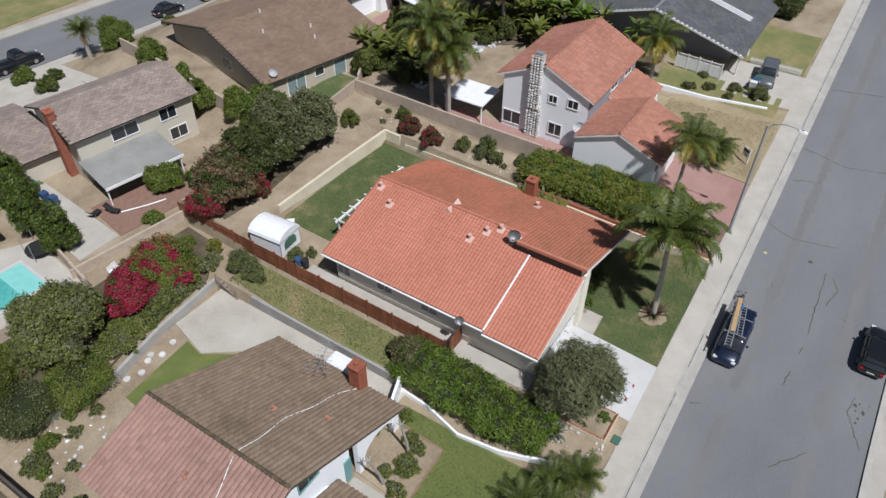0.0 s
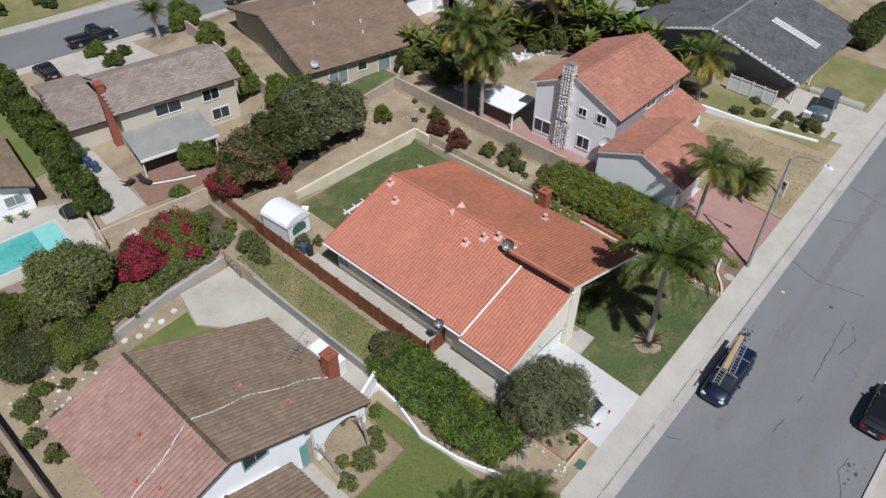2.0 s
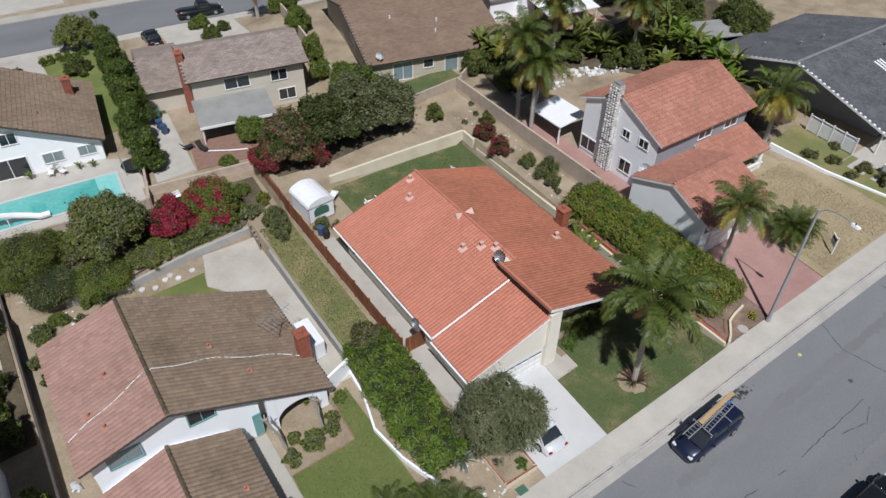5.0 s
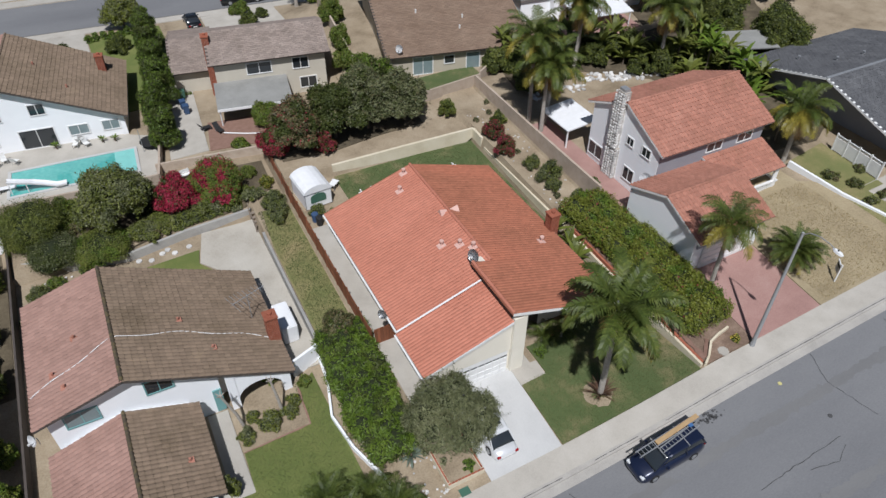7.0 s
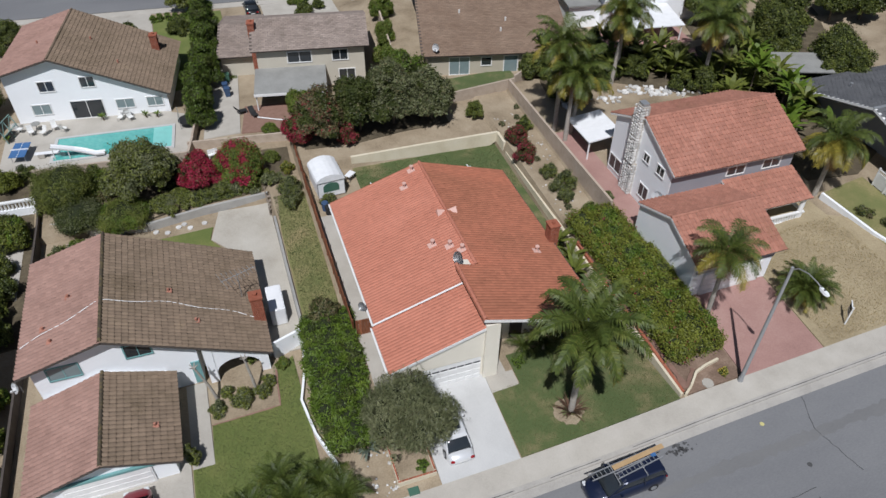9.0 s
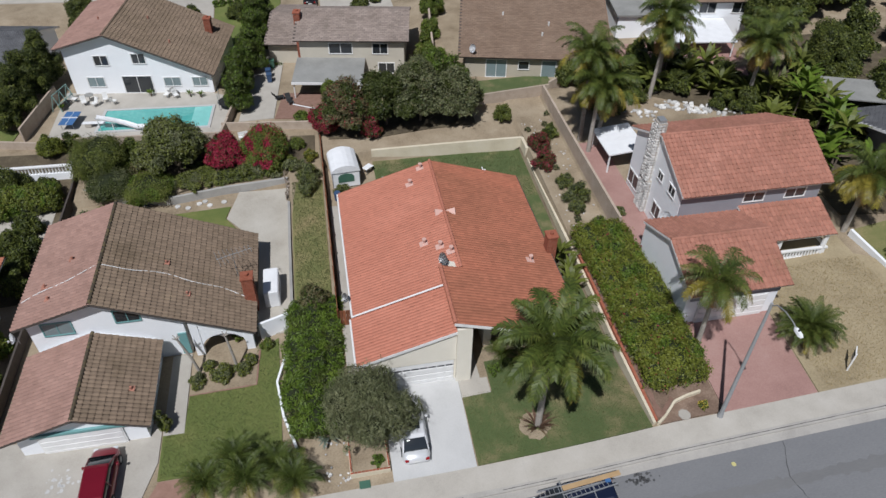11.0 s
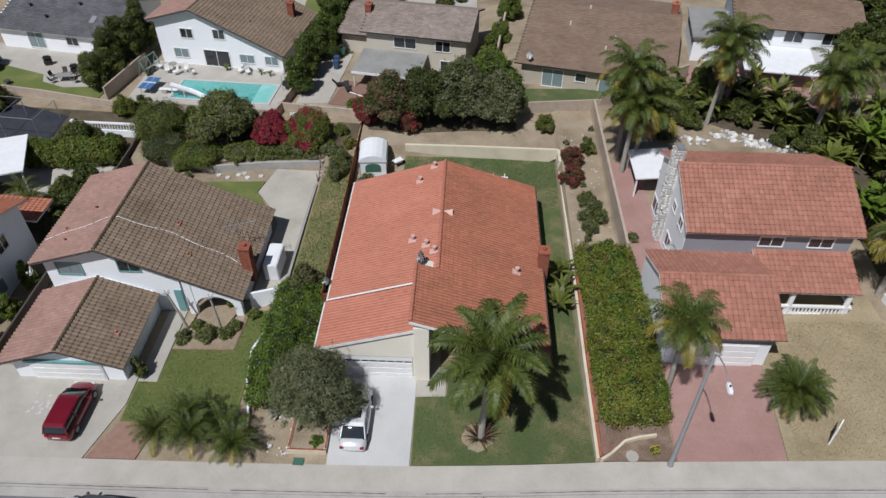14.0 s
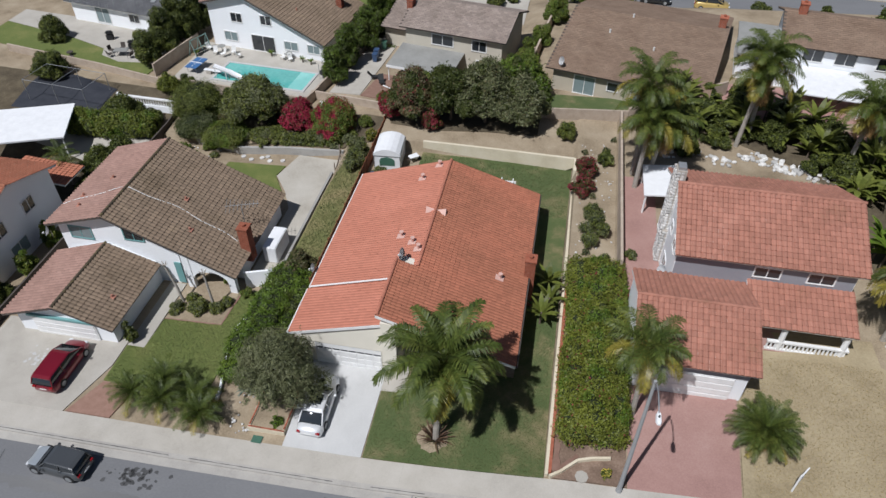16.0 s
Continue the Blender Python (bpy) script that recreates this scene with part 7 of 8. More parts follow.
zr = gz(5.7, -3.65) + 1.72
rack = thing("roof_rack", "metal ladder rack on the van roof", "roof rack", (5.3, -3.95, zr - 0.05), 0)
for i in (-1.0, 0.9):
    tubep("crossbar", [(i, -0.8, 0.12), (i, 0.8, 0.12)], 0.03, "metal", rack)
    for s in (-0.75, 0.75):
        tubep("foot", [(i, s, -0.05), (i, s, 0.12)], 0.03, "metal", rack)
ladder("aluminium extension ladder with pink rails on the van", 5.2, -3.6, zr + 0.1, 5, 4.9, 0.42, "metal")
ladder("folded step ladder lying on the van roof", 6.0, -4.0, zr + 0.1, 8, 3.4, 0.35, "metal")
plank = thing("plank", "pale yellow wooden plank on the ladder rack", "plank", (6.2, -3.5, zr + 0.2), 6)
boxp("board", -1.9, 1.9, -0.16, 0.16, 0, 0.06, "wood", plank, "", 0.01)
tagged(boxp("rag", 7.0, 7.35, -3.8, -3.55, zr + 0.18, zr + 0.28, "bluetop", None, "", 0.04), "crumpled blue cloth on the ladders", "cloth")


# ---------------- street furniture ----------------
def street_lamp():
    g = gz(16.45, -0.2)
    t = thing("street_lamp", "grey concrete street lamp with a curved metal arm", "street lamp", (16.45, -0.2, g))
    tubep("pole", [(0, 0, -0.1), (0, 0, 10.75)], 0.15, "polegrey", t, "", 12, 0.085)
    tubep("base", [(0, 0, 0), (0, 0, 0.35)], 0.2, "polegrey", t, "", 12, 0.17)
    tubep("arm", [(0, 0, 10.55), (0, -0.4, 11.0), (0, -1.1, 11.22), (0, -1.8, 11.2), (0, -2.3, 11.08)], 0.04, "metal", t, "", 7, 0.035)
    bm = bmesh.new()
    loft(bm, [[(-w, y, z), (w, y, z), (w * 0.7, y, z + h), (-w * 0.7, y, z + h)] for y, w, z, h in ((-2.1, 0.05, 11.03, 0.08), (-2.25, 0.13, 10.99, 0.14), (-2.65, 0.15, 10.95, 0.15), (-2.83, 0.08, 10.97, 0.08))])
    part("lamp_head", bm, "tarp", t, "pale lamp head")
    tubep("photocell", [(0, -2.45, 11.12), (0, -2.45, 11.22)], 0.05, "black", t, "", 8)


street_lamp()


def yard_sign():
    t = thing("yard_sign", "white post with a hanging white and black sign", "sign", (26.4, 1.2, gz(26.4, 1.2)), 50)
    boxp("post", -0.05, 0.05, -0.05, 0.05, -0.2, 1.75, "trim", t, "", 0.01)
    boxp("arm", -0.05, 1.0, -0.04, 0.04, 1.5, 1.58, "trim", t, "", 0.01)
    p = boxp("panel", 0.12, 0.92, -0.015, 0.015, 0.65, 1.42, "trim", t, "white sign with dark bars")
    boxp("bar", 0.14, 0.9, -0.022, 0.022, 1.15, 1.4, "black", p)
    for i in range(3):
        boxp("bar", 0.2, 0.84 - 0.12 * i, -0.02, 0.02, 0.98 - i * 0.12, 1.03 - i * 0.12, "blueplastic", p)


yard_sign()


def dish(label, x, y, z, az, r=0.38, mount=0.6, m="metal"):
    t = thing("satellite_dish", label, "satellite dish", (x, y, z), az)
    tubep("mast", [(0, 0, -0.15), (0, 0, mount)], 0.03, "metal", t)
    bm = bmesh.new()
    rings = []
    for j in range(5):
        q = r * j / 4
        rings.append([bm.verts.new((0.12 + 0.5 * q * q / r - 0.35 * q * math.sin(a), q * math.cos(a), mount + 0.94 * q * math.sin(a) + 0.2 * q * q / r)) for a in [2 * math.pi * k / 16 for k in range(16)]] if j else [bm.verts.new((0.12, 0, mount))])
    for k in range(16):
        bm.faces.new((rings[0][0], rings[1][k], rings[1][(k + 1) % 16]))
        for j in range(1, 4):
            bm.faces.new((rings[j][k], rings[j + 1][k], rings[j + 1][(k + 1) % 16], rings[j][(k + 1) % 16]))
    bmesh.ops.solidify(bm, geom=bm.faces[:], thickness=0.015)
    part("reflector", bm, m, t)
    tubep("feed_arm", [(0.1, 0, mount - r * 0.8), (0.55, 0, mount - 0.05)], 0.02, "metal", t)
    boxp("feed", 0.5, 0.62, -0.05, 0.05, mount - 0.08, mount + 0.04, "pale_plastic", t)


dish("grey satellite dish on the tile roof", 0.4, 12.75, 5.98, 200, 0.5, 0.85)
dish("blue-grey satellite dish on the eave", -6.9, 13.1, 3.35, 215, 0.36, 0.55)
dish("white satellite dish on the stucco wall", 19.2, 15.9, 4.9, 200, 0.55, 0.6, "tarp")
dish("pale satellite dish on the shingle roof", 9.9, 46.3, 5.8, 215, 0.45, 0.7, "tarp")
dish("white satellite dish on the wall corner", -29.9, 13.4, 3.1, 215, 0.4, 0.5, "tarp")


def antenna():
    t = thing("antenna", "thin metal television antenna above the roof", "antenna", (-15.3, 18.6, 1.9), 20)
    tubep("mast", [(0, 0, -0.1), (0, 0, 2.7)], 0.03, "metal", t)
    tubep("boom", [(-1.3, 0, 2.6), (1.5, 0, 2.6)], 0.025, "metal", t)
    for i in range(9):
        u = -1.2 + i * 0.32
        q = 1.0 - 0.07 * i
        tubep("rod", [(u, -q, 2.6), (u, q, 2.6)], 0.015, "metal", t, "", 5)


antenna()


# ---------------- yard things ----------------
def canvas_shed():
    t = thing("shed", "white canvas garden shed with a dark green window", "shed", (-5.9, 32.2, gz(-5.9, 32.2)), 4)
    prismp("canopy", [(-1.38, 1.7), (-1.28, 1.95), (-0.9, 2.22), (-0.4, 2.38), (0, 2.42), (0.4, 2.38), (0.9, 2.22), (1.28, 1.95), (1.38, 1.7)], "y", -1.7, 1.7, "tarp", t)
    prismp("wall", [(-1.25, 0), (1.25, 0), (1.25, 1.72), (-1.25, 1.72)], "y", -1.6, 1.6, "tarp", t)
    p = [(-0.75, 0.55), (0.75, 0.55), (0.75, 1.15), (0.55, 1.4), (0, 1.52), (-0.55, 1.4), (-0.75, 1.15)]
    prismp("window", p, "y", -1.63, -1.59, "greenplastic", t, "dark green arched window")
    for u in (-1.27, 1.27):
        for v in (-1.62, 1.62):
            tubep("pole", [(u, v, 0), (u, v, 1.72)], 0.03, "metal", t)


canvas_shed()
t = thing("wheelbarrow", "pale wheelbarrow beside the shed", "wheelbarrow", (-3.6, 32.6, gz(-3.6, 32.6)), 40)
bm = bmesh.new()
loft(bm, [[(-0.5, -0.3, 0.62), (-0.5, 0.3, 0.62), (-0.4, 0.22, 0.5), (-0.4, -0.22, 0.5)], [(0.5, -0.34, 0.66), (0.5, 0.34, 0.66), (0.3, 0.2, 0.3), (0.3, -0.2, 0.3)]])
part("tray", bm, "tarp", t)
tubep("wheel", [(0.62, -0.05, 0.2), (0.62, 0.05, 0.2)], 0.2, "black", t, "", 12)
for s in (-0.25, 0.25):
    tubep("handle", [(0.6, 0, 0.22), (-0.3, s, 0.42), (-1.0, s, 0.6)], 0.025, "greywood", t)
    tubep("leg", [(-0.35, s, 0.45), (-0.4, s, 0)], 0.02, "metal", t)
tagged(boxp("storage_box", -13.55, -12.35, 17.4, 20.3, gz(-12.6, 18) + 0.04, gz(-12.6, 18) + 1.75, "tarp", None, "", 0.06), "white tarpaulin-covered storage box beside the house", "storage box")
for k, (x, y, m, lab) in enumerate(((-6.8, 28.9, "blueplastic", "blue plastic barrel"), (-6.6, 28.3, "black", "black plastic bin"))):
    g = gz(x, y)
    t = thing("bin", lab + " beside the fence", "bin", (x, y, g))
    tubep("body", [(0, 0, 0), (0, 0, 0.8)], 0.27, m, t, "", 14, 0.31)
    tubep("lid", [(0, 0, 0.8), (0, 0, 0.88)], 0.33, m, t, "", 14, 0.28)


def wheelie_bin(label, x, y, m, turn=0):
    t = thing("wheelie_bin", label, "bin", (x, y, gz(x, y) + 0.03), turn, "wheelie bins")
    bm = bmesh.new()
    loft(bm, [[(-0.24, -0.28, 0.06), (0.24, -0.28, 0.06), (0.24, 0.28, 0.06), (-0.24, 0.28, 0.06)], [(-0.3, -0.36, 0.98), (0.3, -0.36, 0.98), (0.3, 0.36, 0.98), (-0.3, 0.36, 0.98)]])
    part("body", bm, m, t)
    boxp("lid", -0.32, 0.32, -0.38, 0.38, 0.98, 1.06, m, t, "", 0.02)
    for s in (-0.25, 0.25):
        tubep("wheel", [(s - 0.04, 0.3, 0.12), (s + 0.04, 0.3, 0.12)], 0.12, "black", t, "", 10)


for x, y, m, l in ((39.2, 4.4, "pale_plastic", "grey wheelie bin on the driveway"), (39.9, 4.3, "blueplastic", "blue wheelie bin on the driveway"), (40.5, 4.2, "greenplastic", "green wheelie bin on the driveway"), (-13.0, 53.0, "blueplastic", "blue wheelie bin in the side yard"), (-13.1, 54.2, "blueplastic", "blue wheelie bin in the side yard"), (-12.7, 56.5, "greenplastic", "green wheelie bin in the side yard"), (21.5, 55.0, "blueplastic", "dark wheelie bin behind a white fence"), (21.6, 56.2, "greenplastic", "dark wheelie bin behind a white fence")):
    wheelie_bin(l, x, y, m)


def stairs():
    t = thing("garden_stairs", "weathered wooden garden steps with side boards", "stairs", (-11.0, 31.6, gz(-11.9, 31.6)), 90)
    for i in range(5):
        boxp("tread", i * 0.42, i * 0.42 + 0.3, -0.55, 0.55, 0.12 + i * 0.2, 0.18 + i * 0.2, "greywood", t)
    for s in (-0.6, 0.6):
        prismp("stringer", [(-0.1, 0.0), (0.12, 0.0), (2.3, 1.0), (2.3, 1.2), (2.1, 1.2), (-0.1, 0.2)], "y", s - 0.03, s + 0.03, "greywood", t)
    for i in (0.0, 2.0):
        boxp("post", i, i + 0.09, 0.6, 0.69, 0.0, 1.1 + i * 0.45, "greywood", t)


stairs()


def planter():
    t = thing("planter", "raised planter edged with red bricks", "planter")
    g = gz(-6.5, 1.5)
    me = bpy.data.meshes.new("brick")
    bm = bmesh.new()
    box(bm, -0.105, 0.105, -0.05, 0.05, 0, 0.07, 0.008)
    bm.to_mesh(me)
    bm.free()
    me.materials.append(M["brick"])
    bm = bmesh.new()
    x0, x1, y0, y1 = -8.1, -5.5, 0.75, 5.2
    for a, b, c, d in ((x0, x1, y0, y0 + 0.16), (x0, x1, y1 - 0.16, y1), (x0, x0 + 0.16, y0 + 0.17, y1 - 0.17), (x1 - 0.16, x1, y0 + 0.17, y1 - 0.17)):
        box(bm, a, b, c, d, g - 0.3, g + 0.27)
    part("kerb", bm, "creamwall", t)
    boxp("soil", x0 + 0.17, x1 - 0.17, y0 + 0.17, y1 - 0.17, g - 0.2, g + 0.18, "dirt", t)
    for i in range(11):
        for yy in (y0 + 0.08, y1 - 0.08):
            b = new("brick", me)
            b.parent = t
            b.matrix_basis = pose(x0 + 0.13 + i * 0.235, yy, g + 0.272)
    for i in range(17):
        for xx in (x0 + 0.08, x1 - 0.08):
            b = new("brick", me)
            b.parent = t
            b.matrix_basis = pose(xx, y0 + 0.32 + i * 0.235, g + 0.272, 0, 0, 90)
    tagged(boxp("utility_box_lid", -7.6, -6.9, -0.1, 0.45, gz(-7.2, 0.2) + 0.0, gz(-7.2, 0.2) + 0.06, "greenplastic", None, "", 0.01), "green utility box lid beside the sidewalk", "utility lid")


planter()


def pergola():
    t = thing("pergola", "white slatted pergola behind the house", "pergola", (2.2, 27.3, gz(2.2, 27.3)), 0)
    for u in (-4.6, 0.0, 4.4):
        boxp("post", u - 0.06, u + 0.06, 0.6, 0.72, 0, 2.35, "trim", t)
    boxp("beam", -5.0, 4.8, 0.58, 0.74, 2.35, 2.5, "trim", t)
    boxp("beam", -5.0, 4.8, -0.6, -0.5, 2.35, 2.5, "trim", t)
    for i in range(10):
        boxp("rafter", -4.8 + i * 1.03, -4.72 + i * 1.03, -1.1, 1.0, 2.5, 2.62, "trim", t)


pergola()


def pool():
    z = 0.56
    t = thing("swimming_pool", "turquoise swimming pool in a pale deck", "swimming pool", (-25.3, 47.2, z), -4)
    boxp("water", -5.6, 5.8, -2.0, 2.2, -0.1, 0.03, "water", t, "clear turquoise water")
    bm = bmesh.new()
    for a, b, c, d in ((-5.9, 6.1, -2.3, -2.0), (-5.9, 6.1, 2.2, 2.5), (-5.9, -5.6, -2.0, 2.2), (5.8, 6.1, -2.0, 2.2)):
        box(bm, a, b, c, d, -0.1, 0.09)
    part("coping", bm, "drive", t)
    for i, w in enumerate((1.9, 1.4, 0.9, 0.45)):
        boxp("pool_step", 5.8 - w, 5.8, -2.0, 2.2, 0.0, 0.034 + 0.004 * i, "pool_step", t, "paler shallow steps under water")
    s = thing("water_slide", "white curved pool slide", "pool slide", (-30.0, 45.7, z), -6)
    bm = bmesh.new()
    pts = [(-0.8, 0.0, 1.5), (0.2, 0.15, 1.15), (1.2, 0.35, 0.75), (2.2, 0.2, 0.5), (3.2, -0.2, 0.35), (4.0, -0.1, 0.3)]
    loft(bm, [[(x, y - 0.35, z_ + 0.2), (x, y - 0.3, z_), (x, y + 0.3, z_), (x, y + 0.35, z_ + 0.2), (x, y + 0.27, z_ + 0.06), (x, y - 0.27, z_ + 0.06)] for x, y, z_ in pts])
    part("chute", bm, "tarp", s)
    for x in (-0.8, 0.6):
        tubep("leg", [(x, 0.1, -0.05), (x, 0.1, 1.4 - 0.4 * (x + 0.8))], 0.05, "trim", s)
    b = thing("diving_board", "white diving board at the pool end", "diving board", (-31.7, 46.8, z), -6)
    boxp("board", -1.0, 1.4, -0.25, 0.25, 0.4, 0.46, "tarp", b, "", 0.01)
    boxp("stand", -0.7, -0.1, -0.22, 0.22, 0, 0.4, "concrete", b)
    p = thing("table_tennis_table", "blue table tennis table with white lines", "table", (-34.0, 47.6, z), -8)
    boxp("tabletop", -0.76, 0.76, -1.37, 1.37, 0.72, 0.76, "bluetop", p)
    boxp("centre_line", -0.02, 0.02, -1.36, 1.36, 0.762, 0.768, "trim", p)
    boxp("net", -0.85, 0.85, -0.01, 0.01, 0.76, 0.9, "trim", p)
    for u in (-0.6, 0.6):
        for v in (-1.1, 1.1):
            tubep("leg", [(u, v, 0), (u, v, 0.72)], 0.03, "metal", p)
    chair = thing("deck_chair", "pale metal deck chair on the pool deck", "chair", (-33.4, 51.6, z), 20, "deck chairs")
    boxp("seat", -0.27, 0.27, -0.25, 0.3, 0.38, 0.42, "pale_plastic", chair, "", 0.01)
    slab("backrest", (-0.27, 0.28, 0.42), (0.54, 0, 0), (0, 0.22, 0.55), 0.04, "pale_plastic", chair)
    for u in (-0.24, 0.24):
        for v in (-0.22, 0.26):
            tubep("leg", [(u, v, 0), (u, v, 0.38)], 0.02, "metal", chair)
    for x, y, a in ((-32.3, 51.2, -40), (-31.2, 52.0, 10), (-34.6, 52.6, 70), (-30.2, 51.4, 150), (-23.5, 51.6, 30), (-24.6, 51.9, -20)):
        copy_thing(chair, pose(x, y, z, 0, 0, a))
    for x, y in ((-33.0, 52.6), (-24.0, 52.3)):
        q = thing("patio_table", "small grey patio table on the deck", "table", (x, y, z))
        tubep("tabletop", [(0, 0, 0.7), (0, 0, 0.74)], 0.5, "cover", q, "", 16)
        tubep("stem", [(0, 0, 0), (0, 0, 0.7)], 0.05, "metal", q)
    for i, (x, y) in enumerate(((-26.4, 52.6), (-22.0, 51.8), (-20.8, 51.4), (-35.6, 50.8))):
        blades("pot_plant", "green plant in a dark pot on the deck", x, y, 18, 0.5, 0.08, "leaf_fresh", 400 + i, (0.4, 1.4), z=z, height=0.35)


pool()


def patio_clutter():
    z = gz(-11, 47)
    for x, y, a in ((-10.8, 47.6, 20), (-12.0, 48.6, 100), (-4.0, 46.0, 60)):
        c = thing("lounge_chair", "dark folded lounge chair on the patio", "chair", (x, y, gz(x, y) + 0.04), a, "patio chairs")
        slab("seat", (-0.3, -0.6, 0.35), (0.6, 0, 0), (0, 0.8, 0.02), 0.04, "black", c)
        slab("backrest", (-0.3, 0.2, 0.37), (0.6, 0, 0), (0, 0.5, 0.55), 0.04, "black", c)
        for u in (-0.27, 0.27):
            for v in (-0.5, 0.25):
                tubep("leg", [(u, v, 0), (u, v, 0.36)], 0.02, "metal", c)
    d = thing("white_arch_frame", "white pipe lying across the brick patio", "pipe", (-8.4, 46.0, gz(-8.4, 46) + 0.1), -10)
    tubep("pipe", [(-2.2, 0.6, 0.05), (0.0, -0.2, 0.05), (1.6, -0.6, 0.06)], 0.07, "trim", d)
    g = thing("garden_bench", "white garden seat on the terrace below the pool", "bench", (-15.7, 41.2, gz(-15.7, 41.2)), 10)
    boxp("seat", -0.5, 0.5, -0.2, 0.2, 0.42, 0.47, "trim", g, "", 0.01)
    boxp("backrest", -0.5, 0.5, 0.2, 0.25, 0.5, 0.9, "trim", g, "", 0.01)
    for u in (-0.42, 0.42):
        boxp("leg", u - 0.04, u + 0.04, -0.18, 0.2, 0, 0.42, "trim", g)
    for x, y, r in ((-53, 47.5, 0.5), (-51.5, 48.2, 0.4), (-50.6, 46.9, 0.45), (-52.2, 46.2, 0.4)):
        q = thing("garden_stool", "dark round garden stool on the patio", "stool", (x, y, gz(x, y)))
        tubep("seat", [(0, 0, 0.4), (0, 0, 0.5)], r, "darkwood", q, "", 12)
        tubep("stem", [(0, 0, 0), (0, 0, 0.4)], 0.08, "metal", q)
    b = thing("balustrade", "white turned balustrade on a white garden wall", "balustrade", (-35.5, 38.4, gz(-33, 38.4)), -2)
    boxp("wall", -3.7, 3.7, -0.14, 0.14, -0.4, 0.75, "white", b)
    boxp("rail", -3.7, 3.7, -0.16, 0.16, 1.45, 1.6, "trim", b)
    for u in (-3.7, 3.4):
        boxp("pier", u, u + 0.3, -0.18, 0.18, 0.75, 1.75, "trim", b)
    for i in range(22):
        tubep("baluster", [(-3.3 + i * 0.31, 0, 0.75), (-3.3 + i * 0.31, 0, 1.1), (-3.3 + i * 0.31, 0, 1.45)], 0.1, "trim", b, "", 6, 0.06)
    q = thing("net_frame", "grey metal frame of a sports net", "frame", (-46, 39.4, gz(-46, 39.4)), -6)
    for u, v in ((-4, -2), (4, -2), (4, 2), (-4, 2), (0, -2), (0, 2)):
        tubep("post", [(u, v, 0), (u, v, 2.4)], 0.04, "metal", q)
    for v in (-2, 2):
        tubep("rail", [(-4, v, 2.4), (4, v, 2.4)], 0.03, "metal", q)
    for u in (-4, 0, 4):
        tubep("rail", [(u, -2, 2.4), (u, 2, 2.4)], 0.03, "metal", q)
    q = thing("garden_table", "grey patio table on the curved patio", "table", (-45.0, 49.3, gz(-45, 49.3) + 0.07), 10)
    boxp("tabletop", -0.9, 0.9, -0.55, 0.55, 0.68, 0.74, "cover", q, "", 0.02)
    for u in (-0.75, 0.75):
        for v in (-0.4, 0.4):
            tubep("leg", [(u, v, 0), (u, v, 0.68)], 0.03, "metal", q)
    for x, y, a in ((-46.6, 49.7, 80), (-45.6, 50.6, 10), (-44.0, 50.3, -30), (-43.6, 48.8, -100), (-46.2, 48.6, 150)):
        c = thing("patio_chair", "dark patio chair round the grey table", "chair", (x, y, gz(x, y) + 0.07), a, "curved patio chairs")
        boxp("seat", -0.28, 0.28, -0.28, 0.28, 0.38, 0.44, "darkwood", c, "", 0.02)
        slab("backrest", (-0.28, 0.26, 0.44), (0.56, 0, 0), (0, 0.12, 0.5), 0.04, "darkwood", c)
        for u in (-0.24, 0.24):
            for v in (-0.24, 0.24):
                tubep("leg", [(u, v, 0), (u, v, 0.38)], 0.025, "metal", c)
    for x, y in ((-48.9, 53.2), (-42.2, 49.2), (-44.6, 51.2)):
        c = thing("covered_grill", "barbecue grill under a black cover", "grill", (x, y, gz(x, y) + 0.07), 20)
        boxp("cart", -0.45, 0.45, -0.3, 0.3, 0, 0.75, "black", c, "", 0.08)
        boxp("hood", -0.5, 0.5, -0.35, 0.35, 0.72, 1.15, "black", c, "", 0.18)
    q = thing("exercise_frame", "pale green metal exercise frame on the pool deck", "exercise frame", (-35.6, 52.0, gz(-35.6, 52)), 70)
    for u in (-1.3, 0.0, 1.3):
        tubep("post", [(u, -0.5, 0), (u, -0.2, 1.2), (u, 0.1, 2.0)], 0.05, "greenframe", q)
        tubep("strut", [(u, 0.7, 0), (u, 0.1, 2.0)], 0.05, "greenframe", q)
    tubep("rail", [(-1.4, 0.1, 2.0), (1.4, 0.1, 2.0)], 0.05, "greenframe", q)
    tubep("rail", [(-1.4, -0.3, 0.9), (1.4, -0.3, 0.9)], 0.05, "greenframe", q)
    boxp("pad", -0.9, 0.6, -0.5, 0.1, 0.4, 0.52, "black", q, "", 0.03)
    q = thing("umbrella", "closed pale patio umbrella", "umbrella", (-0.6, 44.6, gz(-0.6, 44.6)))
    tubep("pole", [(0, 0, 0), (0, 0, 2.3)], 0.03, "metal", q)
    tubep("canopy", [(0, 0, 0.9), (0, 0, 1.3), (0, 0, 2.4)], 0.2, "pale_plastic", q, "", 8, 0.05)
    tr = thing("trampoline", "dark round trampoline with a metal frame", "trampoline", (-17.6, 48.6, gz(-17.6, 48.6)))
    tubep("mat", [(0, 0, 0.7), (0, 0, 0.74)], 1.1, "black", tr, "", 20)
    for k in range(5):
        a = 2 * math.pi * k / 5
        tubep("leg", [(1.1 * math.cos(a), 1.1 * math.sin(a), 0), (1.1 * math.cos(a), 1.1 * math.sin(a), 2.0)], 0.03, "metal", tr)


patio_clutter()


